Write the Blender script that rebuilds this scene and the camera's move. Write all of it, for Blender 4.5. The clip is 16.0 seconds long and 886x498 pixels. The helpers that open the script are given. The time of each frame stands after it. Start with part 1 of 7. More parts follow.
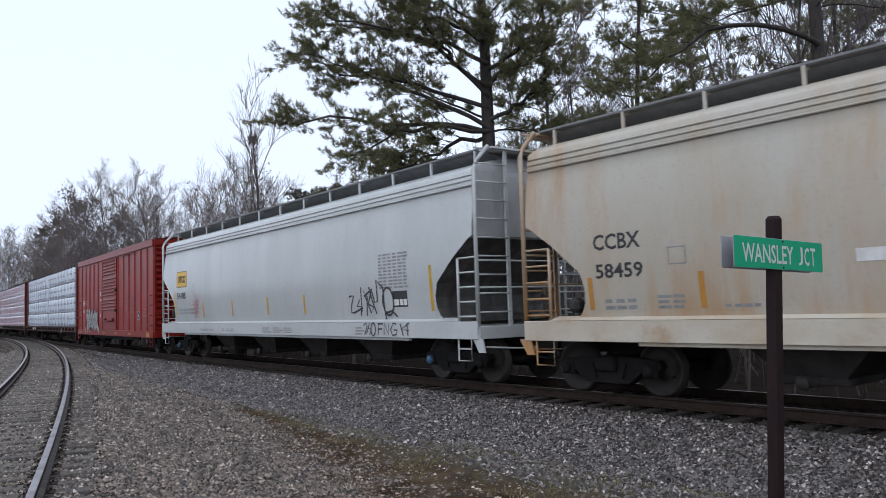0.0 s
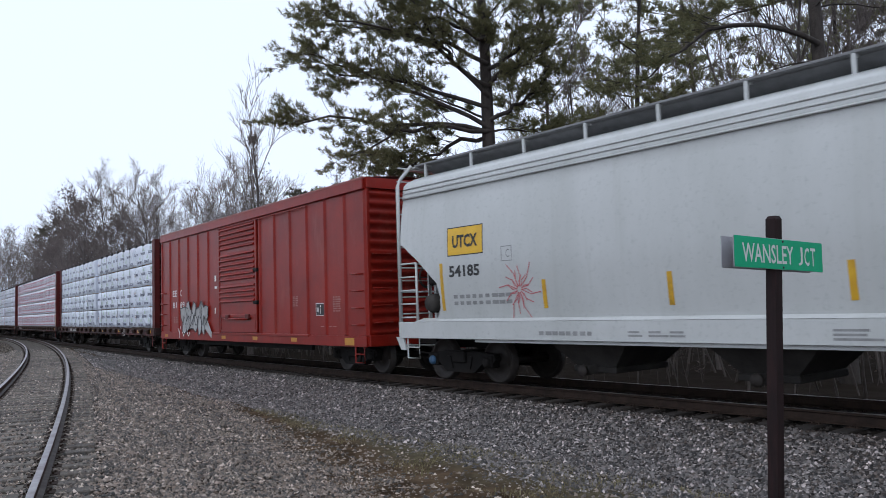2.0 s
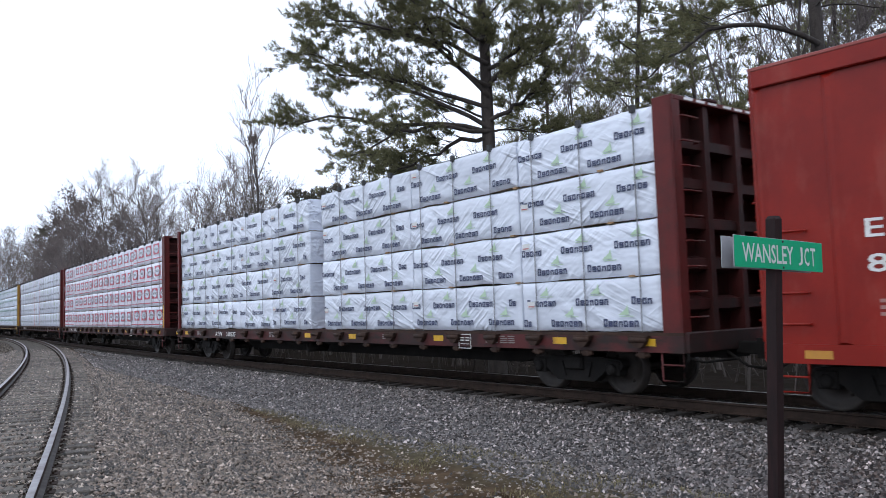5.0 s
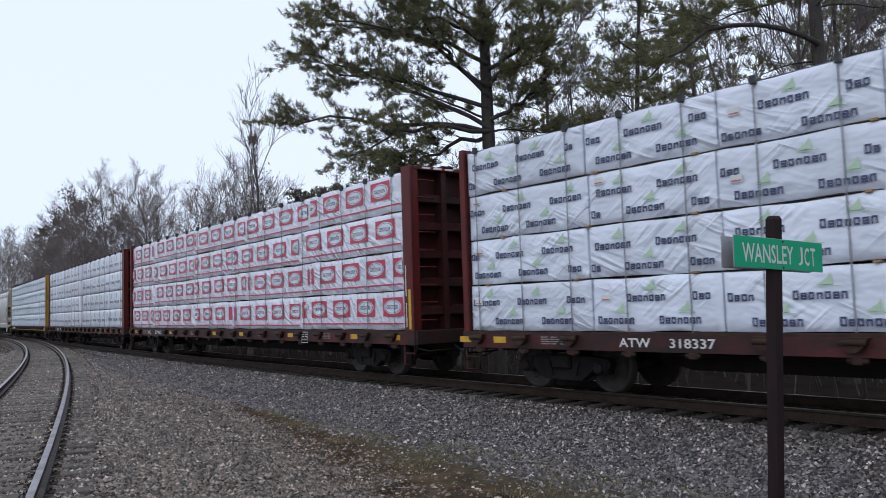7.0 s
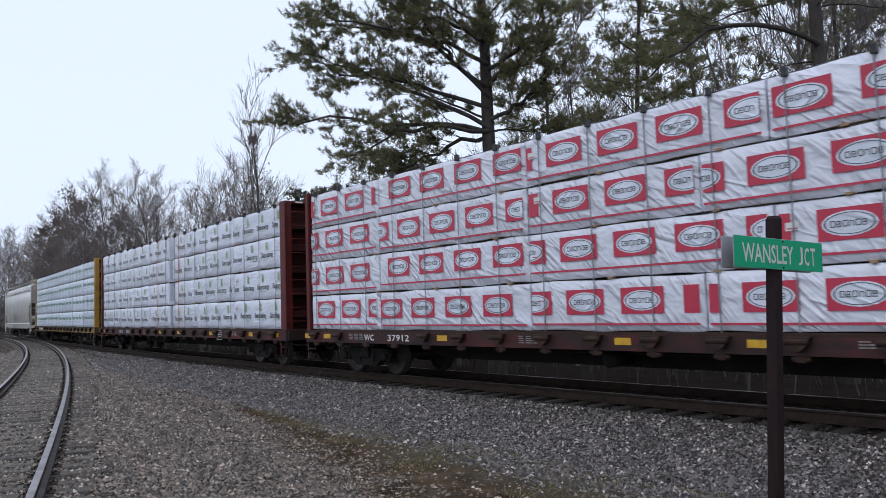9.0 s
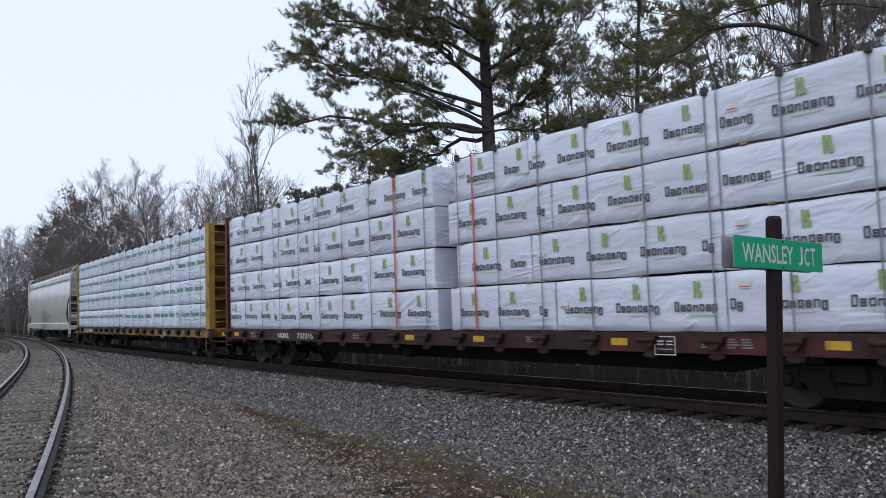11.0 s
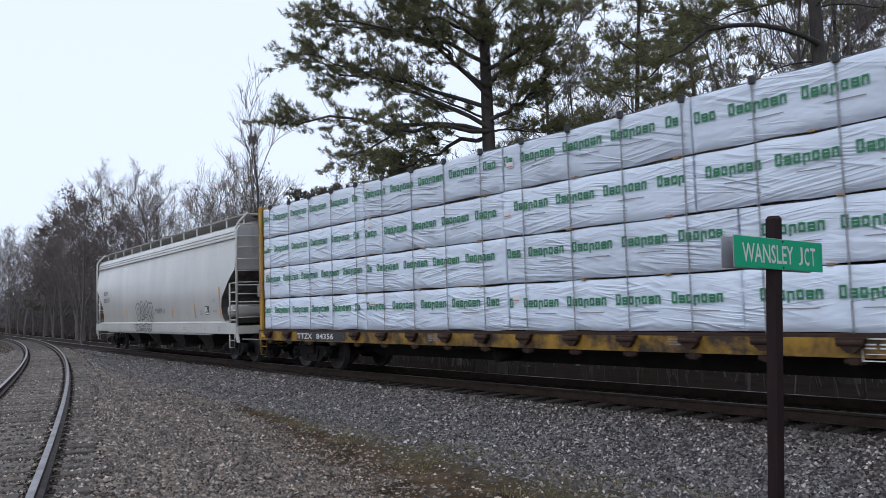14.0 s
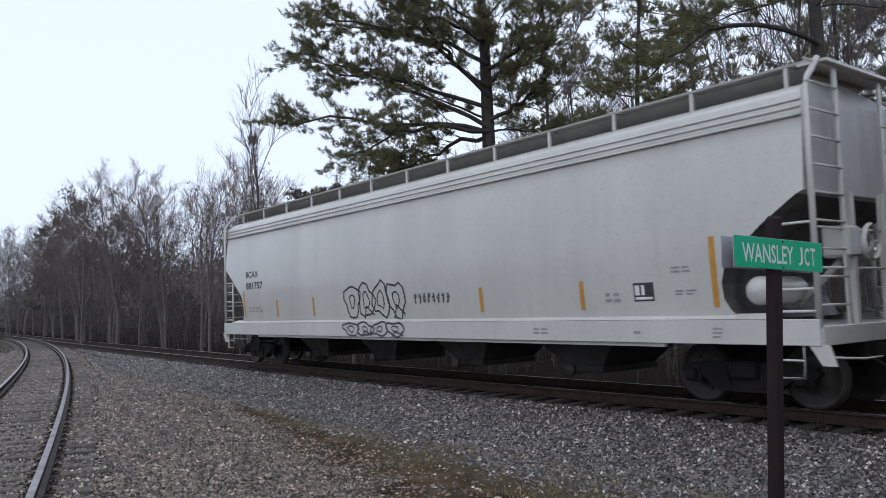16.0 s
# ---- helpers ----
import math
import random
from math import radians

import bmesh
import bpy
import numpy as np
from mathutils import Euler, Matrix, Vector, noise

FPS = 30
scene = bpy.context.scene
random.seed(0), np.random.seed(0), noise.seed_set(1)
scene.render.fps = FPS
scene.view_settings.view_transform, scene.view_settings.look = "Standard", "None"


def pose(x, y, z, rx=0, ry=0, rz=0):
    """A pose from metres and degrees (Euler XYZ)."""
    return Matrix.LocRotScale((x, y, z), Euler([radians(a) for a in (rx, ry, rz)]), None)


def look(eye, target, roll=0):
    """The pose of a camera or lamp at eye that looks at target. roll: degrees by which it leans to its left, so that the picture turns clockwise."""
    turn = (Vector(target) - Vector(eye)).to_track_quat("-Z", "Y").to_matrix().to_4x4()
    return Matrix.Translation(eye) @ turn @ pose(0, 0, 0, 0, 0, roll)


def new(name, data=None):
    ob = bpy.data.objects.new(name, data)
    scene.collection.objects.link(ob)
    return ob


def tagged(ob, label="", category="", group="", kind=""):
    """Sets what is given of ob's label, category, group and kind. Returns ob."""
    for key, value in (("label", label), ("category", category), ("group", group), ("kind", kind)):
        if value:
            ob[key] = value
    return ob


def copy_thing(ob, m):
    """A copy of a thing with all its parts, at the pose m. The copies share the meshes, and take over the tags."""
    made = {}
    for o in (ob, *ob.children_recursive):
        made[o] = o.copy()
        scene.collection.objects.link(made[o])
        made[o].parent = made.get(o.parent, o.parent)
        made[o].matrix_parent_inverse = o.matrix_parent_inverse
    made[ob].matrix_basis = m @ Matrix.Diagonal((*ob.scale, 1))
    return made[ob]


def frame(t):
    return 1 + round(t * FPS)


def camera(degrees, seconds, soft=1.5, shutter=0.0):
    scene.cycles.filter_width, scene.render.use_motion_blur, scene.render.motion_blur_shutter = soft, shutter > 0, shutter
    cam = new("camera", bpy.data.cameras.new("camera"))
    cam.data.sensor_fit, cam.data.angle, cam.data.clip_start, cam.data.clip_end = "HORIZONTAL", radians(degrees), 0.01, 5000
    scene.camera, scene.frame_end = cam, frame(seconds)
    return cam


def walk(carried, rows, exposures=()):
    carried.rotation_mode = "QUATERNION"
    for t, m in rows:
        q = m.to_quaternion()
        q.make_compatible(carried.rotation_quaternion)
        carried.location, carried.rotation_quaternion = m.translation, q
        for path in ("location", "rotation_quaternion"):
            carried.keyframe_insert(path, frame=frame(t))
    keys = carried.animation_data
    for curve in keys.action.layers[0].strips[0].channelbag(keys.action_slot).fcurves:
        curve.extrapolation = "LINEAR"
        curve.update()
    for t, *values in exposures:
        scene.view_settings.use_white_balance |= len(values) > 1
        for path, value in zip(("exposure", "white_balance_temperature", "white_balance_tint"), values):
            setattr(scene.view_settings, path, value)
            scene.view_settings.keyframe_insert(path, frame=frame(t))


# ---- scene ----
# camera: stands still beside the line
cam = camera(59.10, 16.0, soft=0.65, shutter=0.12)
EYE = (0.0, 0.0, 1.639)
PITCH = radians(4.2125)
CAM = look(EYE, (0.0, math.cos(PITCH), 1.639 + math.sin(PITCH)), roll=-1.828)
walk(cam, [(0, CAM), (16.0, CAM)], exposures=[(0, 0.0), (1.5, 0.0), (2.4, 0.02), (3.2, 0.38), (4.1, 0.48), (6.4, -0.1), (9.0, -0.13), (12.5, -0.12), (14.5, -0.07), (16.0, -0.05)])

# world: overcast sky, soft broad sun
SUN_EL, SUN_ROT = radians(48), radians(-150)
world = bpy.data.worlds.new("overcast_sky")
scene.world = world
world.use_nodes = True
wn, wl = world.node_tree.nodes, world.node_tree.links
sky = wn.new("ShaderNodeTexSky")
sky.sky_type = "NISHITA"
sky.sun_disc = False
sky.sun_elevation, sky.sun_rotation = SUN_EL, SUN_ROT
sky.air_density, sky.dust_density, sky.ozone_density = 1.0, 3.0, 1.0
hs = wn.new("ShaderNodeHueSaturation")
hs.inputs["Saturation"].default_value = 0.22
wl.new(sky.outputs[0], hs.inputs["Color"])
mx = wn.new("ShaderNodeMix")
mx.data_type = "RGBA"
mx.inputs[0].default_value = 0.86
wl.new(hs.outputs[0], mx.inputs[6])
mx.inputs[7].default_value = (9.85, 11.2, 13.65, 1)
wl.new(mx.outputs[2], wn["Background"].inputs[0])
wn["Background"].inputs[1].default_value = 0.1

sun = new("sun", bpy.data.lights.new("sun", "SUN"))
sun.data.energy, sun.data.angle, sun.data.color = 0.5, radians(40), (1.0, 0.98, 0.95)
sun.matrix_world = look((math.sin(-SUN_ROT) * -30, -26, 40), (0, 0, 0))


# ---- materials ----
def nodes_of(name):
    m = bpy.data.materials.new(name)
    m.use_nodes = True
    n, l = m.node_tree.nodes, m.node_tree.links
    return m, n, l, n["Principled BSDF"]


def noise_tex(n, l, scale, detail=5.0, stretch=(1, 1, 1), rough=0.6, coord="Object"):
    tc = n.new("ShaderNodeTexCoord")
    mp = n.new("ShaderNodeMapping")
    mp.inputs["Scale"].default_value = stretch
    t = n.new("ShaderNodeTexNoise")
    t.inputs["Scale"].default_value, t.inputs["Detail"].default_value, t.inputs["Roughness"].default_value = scale, detail, rough
    l.new(tc.outputs[coord], mp.inputs[0])
    l.new(mp.outputs[0], t.inputs["Vector"])
    return t.outputs[0]


def ramp(n, l, src, a, b):
    r = n.new("ShaderNodeMapRange")
    r.inputs[1].default_value, r.inputs[2].default_value = a, b
    l.new(src, r.inputs[0])
    return r.outputs[0]


def mixed(n, l, fac, a, b):
    m = n.new("ShaderNodeMix")
    m.data_type = "RGBA"
    for sock, v in ((m.inputs[0], fac), (m.inputs[6], a), (m.inputs[7], b)):
        if isinstance(v, (tuple, list)):
            sock.default_value = (*v, 1)
        elif isinstance(v, (int, float)):
            sock.default_value = v
        else:
            l.new(v, sock)
    return m.outputs[2]


def bumped(n, l, bsdf, src, strength, dist):
    b = n.new("ShaderNodeBump")
    b.inputs["Strength"].default_value, b.inputs["Distance"].default_value = strength, dist
    l.new(src, b.inputs["Height"])
    l.new(b.outputs[0], bsdf.inputs["Normal"])


def surf(name, c1, c2, scale=2.0, rough=0.6, bump=0.15, dist=0.01, bscale=30.0, metal=0.0, stretch=(1, 1, 1), dirt=None, dirt_at=(0.55, 0.75), dirt_scale=1.2, dirt_stretch=(1, 1, 1), lo=0.35, hi=0.65, spec=0.5):
    m, n, l, p = nodes_of(name)
    col = mixed(n, l, ramp(n, l, noise_tex(n, l, scale, 6, stretch), lo, hi), c1, c2)
    fine = noise_tex(n, l, bscale, 4)
    dark = tuple(v * 0.7 for v in c1)
    col = mixed(n, l, ramp(n, l, fine, 0.55, 0.95), col, dark)
    if dirt:
        col = mixed(n, l, ramp(n, l, noise_tex(n, l, dirt_scale, 8, dirt_stretch, 0.65), *dirt_at), col, dirt)
    l.new(col, p.inputs["Base Color"])
    p.inputs["Roughness"].default_value, p.inputs["Metallic"].default_value = rough, metal
    p.inputs["Specular IOR Level"].default_value = spec
    bumped(n, l, p, fine, bump, dist)
    return m


M = {}
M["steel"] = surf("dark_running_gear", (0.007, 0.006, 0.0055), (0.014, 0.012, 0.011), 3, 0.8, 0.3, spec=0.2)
M["rail_worn"] = surf("rust_brown_rail", (0.032, 0.017, 0.012), (0.060, 0.034, 0.025), 5, 0.75, 0.3, spec=0.2)
M["rail_foot"] = surf("light_grey_rail_foot", (0.11, 0.098, 0.094), (0.055, 0.046, 0.042), 4, 0.7, 0.3, spec=0.2)
M["sill_print"] = surf("worn_white_stencil", (0.27, 0.25, 0.24), (0.14, 0.12, 0.115), 9, 0.6, 0.05)
M["bramble"] = surf("dark_bramble_stems", (0.045, 0.036, 0.032), (0.085, 0.069, 0.062), 2, 0.9, 0.1)
M["wheel"] = surf("wheel_steel", (0.022, 0.018, 0.016), (0.04, 0.032, 0.028), 4, 0.6, 0.2, spec=0.3)
M["rail_side"] = surf("rusty_rail", (0.02, 0.013, 0.010), (0.038, 0.024, 0.018), 5, 0.85, 0.3, spec=0.2)
M["rail_top"] = surf("worn_rail_head", (0.17, 0.14, 0.14), (0.33, 0.31, 0.32), 3, 0.40, 0.05, metal=0.9)
# Main track ties: oil stain and the train's shadow share this dark colour.
M["tie_shaded_oily"] = surf("shaded_oil_soaked_tie", (0.015, 0.011, 0.009), (0.032, 0.025, 0.02), 3, 0.85, 0.5, 0.02, 25, stretch=(1, 8, 8))
M["tie"] = surf("weathered_tie_wood", (0.085, 0.072, 0.062), (0.17, 0.15, 0.13), 3, 0.9, 0.6, 0.02, 25, stretch=(1, 8, 8))
M["white_paint"] = surf("aged_white_paint", (0.72, 0.73, 0.72), (0.62, 0.62, 0.6), 2, 0.5, 0.1)
M["hopper_blue"] = surf("pale_grey_hopper_paint", (0.51, 0.52, 0.515), (0.45, 0.46, 0.45), 0.8, 0.21, 0.05, 0.004, 14, stretch=(1, 1, 0.35), dirt=(0.40, 0.40, 0.38), dirt_at=(0.56, 0.95), dirt_stretch=(2.2, 1, 0.12))
M["hopper_grey"] = surf("warm_grey_hopper_paint", (0.515, 0.50, 0.47), (0.455, 0.44, 0.415), 0.8, 0.22, 0.05, 0.004, 14, stretch=(1, 1, 0.35), dirt=(0.37, 0.35, 0.31), dirt_at=(0.58, 0.95), dirt_stretch=(2.2, 1, 0.12))
M["hopper_rust"] = surf("rust_streaked_cream_paint", (0.485, 0.45, 0.39), (0.43, 0.375, 0.295), 0.7, 0.40, 0.1, 0.004, 14, stretch=(1, 1, 0.4), dirt=(0.42, 0.23, 0.085), dirt_at=(0.52, 0.88), dirt_scale=0.8, dirt_stretch=(1.3, 1, 0.28))
M["sill_rust"] = surf("rusting_cream_sill", (0.55, 0.50, 0.42), (0.46, 0.38, 0.28), 1.2, 0.5, 0.1, 0.004, 14, dirt=(0.34, 0.19, 0.09), dirt_at=(0.56, 0.80), dirt_scale=1.6, dirt_stretch=(0.7, 1, 1.2))
def rust_streaks(m):
    """Rust that has run down from the seams near a car's rear end and along its foot."""
    n, l = m.node_tree.nodes, m.node_tree.links
    p = n["Principled BSDF"]
    src = p.inputs["Base Color"].links[0].from_socket
    tc, sep = n.new("ShaderNodeTexCoord"), n.new("ShaderNodeSeparateXYZ")
    l.new(tc.outputs["Object"], sep.inputs[0])
    total = noise_tex(n, l, 0.9, 7, (1.6, 1, 0.22), 0.65)
    for out, a, b, k in ((0, -8.2, -9.9, 0.20), (2, 2.7, 1.3, 0.17)):
        ma = n.new("ShaderNodeMath")
        ma.operation, ma.inputs[1].default_value = "MULTIPLY_ADD", k
        l.new(ramp(n, l, sep.outputs[out], a, b), ma.inputs[0])
        l.new(total, ma.inputs[2])
        total = ma.outputs[0]
    l.new(mixed(n, l, ramp(n, l, total, 0.62, 0.95), src, (0.40, 0.19, 0.055)), p.inputs["Base Color"])


rust_streaks(M["hopper_rust"])
# Hopper ends: their shade is put into these greys, with some streaky grime.
M["end_shade_grime"] = surf("shaded_grimy_end_sheet", (0.13, 0.122, 0.115), (0.065, 0.06, 0.056), 1.2, 0.6, 0.1, 0.004, 14, dirt=(0.03, 0.026, 0.024), dirt_at=(0.45, 0.7), dirt_stretch=(2, 2, 0.3), spec=0.3)
M["end_shade"] = surf("shaded_grey_end_sheet", (0.44, 0.435, 0.43), (0.36, 0.355, 0.35), 1.2, 0.5, 0.1, 0.004, 14, dirt=(0.22, 0.21, 0.20), dirt_at=(0.55, 0.85), dirt_stretch=(2, 2, 0.3))
M["walkway_pale"] = surf("pale_dusty_grating", (0.30, 0.285, 0.265), (0.36, 0.345, 0.32), 4, 0.6, 0.3, 0.01, 60)
M["stencil"] = surf("faded_pink_stencil", (0.36, 0.19, 0.17), (0.30, 0.13, 0.11), 5, 0.6, 0.05)
M["hopper_dark"] = surf("dark_hopper_chute", (0.03, 0.027, 0.025), (0.055, 0.05, 0.046), 2, 0.8, 0.2, spec=0.2)
M["walkway"] = surf("galvanised_grating", (0.17, 0.17, 0.175), (0.23, 0.23, 0.235), 4, 0.6, 0.4, 0.01, 60)
M["box_red"] = surf("oxide_red_paint", (0.25, 0.013, 0.006), (0.18, 0.009, 0.005), 0.9, 0.38, 0.08, 0.004, 12, spec=0.28, dirt=(0.27, 0.06, 0.042), dirt_at=(0.55, 0.9), dirt_scale=1.6, dirt_stretch=(1.3, 1, 0.5))
# Paler than the sides: scuffs, and the eave's sky highlight painted in.
M["eave"] = surf("scuffed_highlit_eave_paint", (0.30, 0.08, 0.065), (0.22, 0.03, 0.022), 2.5, 0.45, 0.1, 0.004, 12, stretch=(0.6, 1, 1))
M["flat_red"] = surf("maroon_freight_paint", (0.125, 0.014, 0.012), (0.075, 0.011, 0.010), 1.4, 0.55, 0.2, 0.01, 20, dirt=(0.045, 0.022, 0.018), spec=0.3)
M["flat_brown"] = surf("grimy_maroon_sill_paint", (0.085, 0.018, 0.018), (0.03, 0.014, 0.013), 0.7, 0.65, 0.2, 0.01, 20, spec=0.3, dirt=(0.022, 0.015, 0.013), dirt_at=(0.5, 0.66), dirt_scale=1.8, dirt_stretch=(1, 1, 2.5), lo=0.42, hi=0.58)
M["flat_yellow"] = surf("ochre_yellow_freight_paint", (0.42, 0.24, 0.03), (0.32, 0.17, 0.025), 1.2, 0.55, 0.1, 0.005, 16, dirt=(0.08, 0.042, 0.022), dirt_at=(0.50, 0.74))
M["sill_yellow"] = surf("grimy_yellow_sill", (0.34, 0.19, 0.025), (0.20, 0.11, 0.02), 2.0, 0.6, 0.2, 0.005, 16, dirt=(0.04, 0.027, 0.02), dirt_at=(0.43, 0.60), dirt_scale=2.2, spec=0.3)
# Bulkhead paints darkened: grime plus the shade between cars, in the colour.
M["soot_red"] = surf("shaded_grimy_maroon_end_sheet", (0.070, 0.013, 0.012), (0.035, 0.011, 0.010), 1.4, 0.65, 0.2, 0.01, 20, dirt=(0.018, 0.012, 0.011), dirt_at=(0.48, 0.72), dirt_stretch=(1, 1, 0.5), spec=0.25)
M["soot_yellow"] = surf("shaded_grimy_ochre_end_sheet", (0.29, 0.16, 0.022), (0.17, 0.09, 0.018), 1.6, 0.6, 0.2, 0.01, 18, dirt=(0.05, 0.028, 0.016), dirt_at=(0.45, 0.66), dirt_stretch=(1, 1, 0.6), spec=0.3)
M["winch"] = surf("rusty_winch_steel", (0.030, 0.018, 0.014), (0.055, 0.030, 0.021), 6, 0.75, 0.3, spec=0.2)
M["yellow"] = surf("yellow_reflector", (0.62, 0.36, 0.02), (0.50, 0.27, 0.02), 5, 0.4, 0.05, dirt=(0.12, 0.06, 0.02), dirt_at=(0.55, 0.8), dirt_scale=3)
M["panel_yellow"] = surf("bright_yellow_panel_paint", (0.74, 0.44, 0.02), (0.66, 0.37, 0.02), 3, 0.4, 0.05)
M["black"] = surf("black_lettering", (0.02, 0.02, 0.022), (0.035, 0.035, 0.035), 6, 0.6, 0.05)
M["white"] = surf("white_lettering", (0.75, 0.74, 0.72), (0.6, 0.58, 0.56), 5, 0.6, 0.05)
M["grey_text"] = surf("faded_grey_lettering", (0.20, 0.20, 0.20), (0.27, 0.27, 0.27), 5, 0.6, 0.05)
M["orange"] = surf("amber_stripe", (0.50, 0.24, 0.03), (0.42, 0.19, 0.03), 5, 0.5, 0.05)
M["graf_black"] = surf("black_spray_paint", (0.03, 0.028, 0.035), (0.06, 0.055, 0.06), 5, 0.6, 0.05)
M["graf_silver"] = surf("silver_spray_paint", (0.42, 0.42, 0.42), (0.30, 0.29, 0.28), 3, 0.45, 0.05)
M["graf_red"] = surf("red_spray_paint", (0.52, 0.14, 0.15), (0.45, 0.12, 0.13), 4, 0.6, 0.05)
M["sign_green"] = surf("green_sign_sheeting", (0.003, 0.36, 0.175), (0.004, 0.32, 0.155), 3, 0.55, 0.03, spec=0.3)
M["sign_white"] = surf("dulled_white_sign_letters", (0.60, 0.64, 0.63), (0.52, 0.56, 0.55), 6, 0.55, 0.03)
M["aluminium"] = surf("bare_aluminium", (0.42, 0.42, 0.44), (0.34, 0.34, 0.36), 3, 0.45, 0.05, metal=0.3)
M["post"] = surf("dark_brown_post_paint", (0.022, 0.010, 0.010), (0.012, 0.007, 0.007), 6, 0.7, 0.3, 0.004, 40, stretch=(6, 6, 1), spec=0.2)
M["blue_cap"] = surf("blue_bearing_cap", (0.06, 0.16, 0.30), (0.05, 0.12, 0.22), 4, 0.5)
M["red_cap"] = surf("red_bearing_cap", (0.20, 0.04, 0.035), (0.12, 0.03, 0.025), 4, 0.6)
M["lashing"] = surf("orange_lashing_web", (0.62, 0.12, 0.05), (0.52, 0.10, 0.05), 8, 0.6, 0.2)
M["strap"] = surf("steel_strap", (0.16, 0.16, 0.17), (0.24, 0.24, 0.26), 5, 0.5, 0.05, metal=0.3)
M["sticker"] = surf("sun_faded_wood", (0.35, 0.22, 0.11), (0.28, 0.17, 0.09), 8, 0.7)
M["can_red"] = surf("printed_red", (0.52, 0.03, 0.072), (0.45, 0.026, 0.06), 5, 0.4, 0.05)
M["ink_navy"] = surf("printed_navy", (0.03, 0.045, 0.10), (0.05, 0.06, 0.13), 5, 0.4, 0.05)
M["ink_green"] = surf("printed_green", (0.012, 0.155, 0.06), (0.018, 0.19, 0.075), 5, 0.4, 0.05)
M["ink_lime"] = surf("printed_pale_green", (0.42, 0.58, 0.40), (0.48, 0.62, 0.46), 5, 0.4, 0.05)
M["ink_leaf"] = surf("printed_leaf_green", (0.24, 0.37, 0.10), (0.30, 0.42, 0.14), 5, 0.4, 0.05)
M["ink_grey"] = surf("printed_charcoal", (0.06, 0.06, 0.065), (0.09, 0.09, 0.10), 5, 0.4, 0.05)
M["pine_bark"] = surf("pine_bark", (0.030, 0.024, 0.021), (0.058, 0.047, 0.041), 6, 0.9, 0.8, 0.03, 14, stretch=(1, 1, 0.3))
# Bark and twig colours lightened to stand in for haze over distant trees.
M["grey_bark"] = surf("grey_bark", (0.085, 0.071, 0.066), (0.15, 0.128, 0.119), 5, 0.9, 0.5, 0.02, 16, stretch=(1, 1, 0.3))
M["twig"] = surf("haze_paled_bare_twigs", (0.13, 0.105, 0.098), (0.20, 0.165, 0.155), 2, 0.9, 0.1)


def vary(m, lo, hi):
    """Each piece a little lighter or darker than the next."""
    n, l = m.node_tree.nodes, m.node_tree.links
    p = n["Principled BSDF"]
    src = p.inputs["Base Color"].links[0].from_socket
    info = n.new("ShaderNodeObjectInfo")
    mr = n.new("ShaderNodeMapRange")
    mr.inputs[3].default_value, mr.inputs[4].default_value = lo, hi
    l.new(info.outputs["Random"], mr.inputs[0])
    hv = n.new("ShaderNodeHueSaturation")
    l.new(mr.outputs[0], hv.inputs["Value"])
    l.new(src, hv.inputs["Color"])
    l.new(hv.outputs[0], p.inputs["Base Color"])


vary(M["tie"], 0.6, 1.35)
vary(M["tie_shaded_oily"], 0.6, 1.3)


def wrap_material(name, tint, directions, strength, gather=(0.40, 0.62)):
    """White woven lumber wrap: soft slack, and crisp pulled folds that gather in places."""
    m, n, l, p = nodes_of(name)
    big = noise_tex(n, l, 1.3, 3)
    tot = None
    for k, (turn, scale, stretch) in enumerate(directions):
        tc = n.new("ShaderNodeTexCoord")
        mp = n.new("ShaderNodeMapping")
        mp.inputs["Rotation"].default_value = (0, radians(turn), 0)
        st = n.new("ShaderNodeMapping")
        st.inputs["Scale"].default_value = stretch
        st.inputs["Location"].default_value = (3.1 * k, 0, 1.7 * k)
        t = n.new("ShaderNodeTexNoise")
        t.inputs["Scale"].default_value, t.inputs["Detail"].default_value, t.inputs["Distortion"].default_value = scale, 2.5, 0.25
        l.new(tc.outputs["Object"], mp.inputs[0])
        l.new(mp.outputs[0], st.inputs[0])
        l.new(st.outputs[0], t.inputs["Vector"])
        off, mag = n.new("ShaderNodeMath"), n.new("ShaderNodeMath")
        off.operation, off.inputs[1].default_value, mag.operation = "SUBTRACT", 0.5, "ABSOLUTE"
        l.new(t.outputs[0], off.inputs[0])
        l.new(off.outputs[0], mag.inputs[0])
        fold = n.new("ShaderNodeMath")
        fold.operation = "MULTIPLY"
        l.new(ramp(n, l, mag.outputs[0], 0.085, 0.0), fold.inputs[0])
        l.new(ramp(n, l, noise_tex(n, l, 0.7 + 0.25 * k, 2, (1, 1, 1.6)), *gather), fold.inputs[1])
        if tot is None:
            tot = fold.outputs[0]
        else:
            ad = n.new("ShaderNodeMath")
            l.new(tot, ad.inputs[0])
            l.new(fold.outputs[0], ad.inputs[1])
            tot = ad.outputs[0]
    ad = n.new("ShaderNodeMath")
    ad.operation, ad.inputs[1].default_value = "MULTIPLY_ADD", 1.6
    l.new(noise_tex(n, l, 2.2, 2, (0.8, 1, 1.6)), ad.inputs[0])
    l.new(tot, ad.inputs[2])
    col = mixed(n, l, ramp(n, l, big, 0.35, 0.7), tint, tuple(v * 0.90 for v in tint))
    l.new(col, p.inputs["Base Color"])
    p.inputs["Roughness"].default_value = 0.33
    bumped(n, l, p, ad.outputs[0], strength, 0.03)
    vary(m, 0.90, 1.06)
    return m


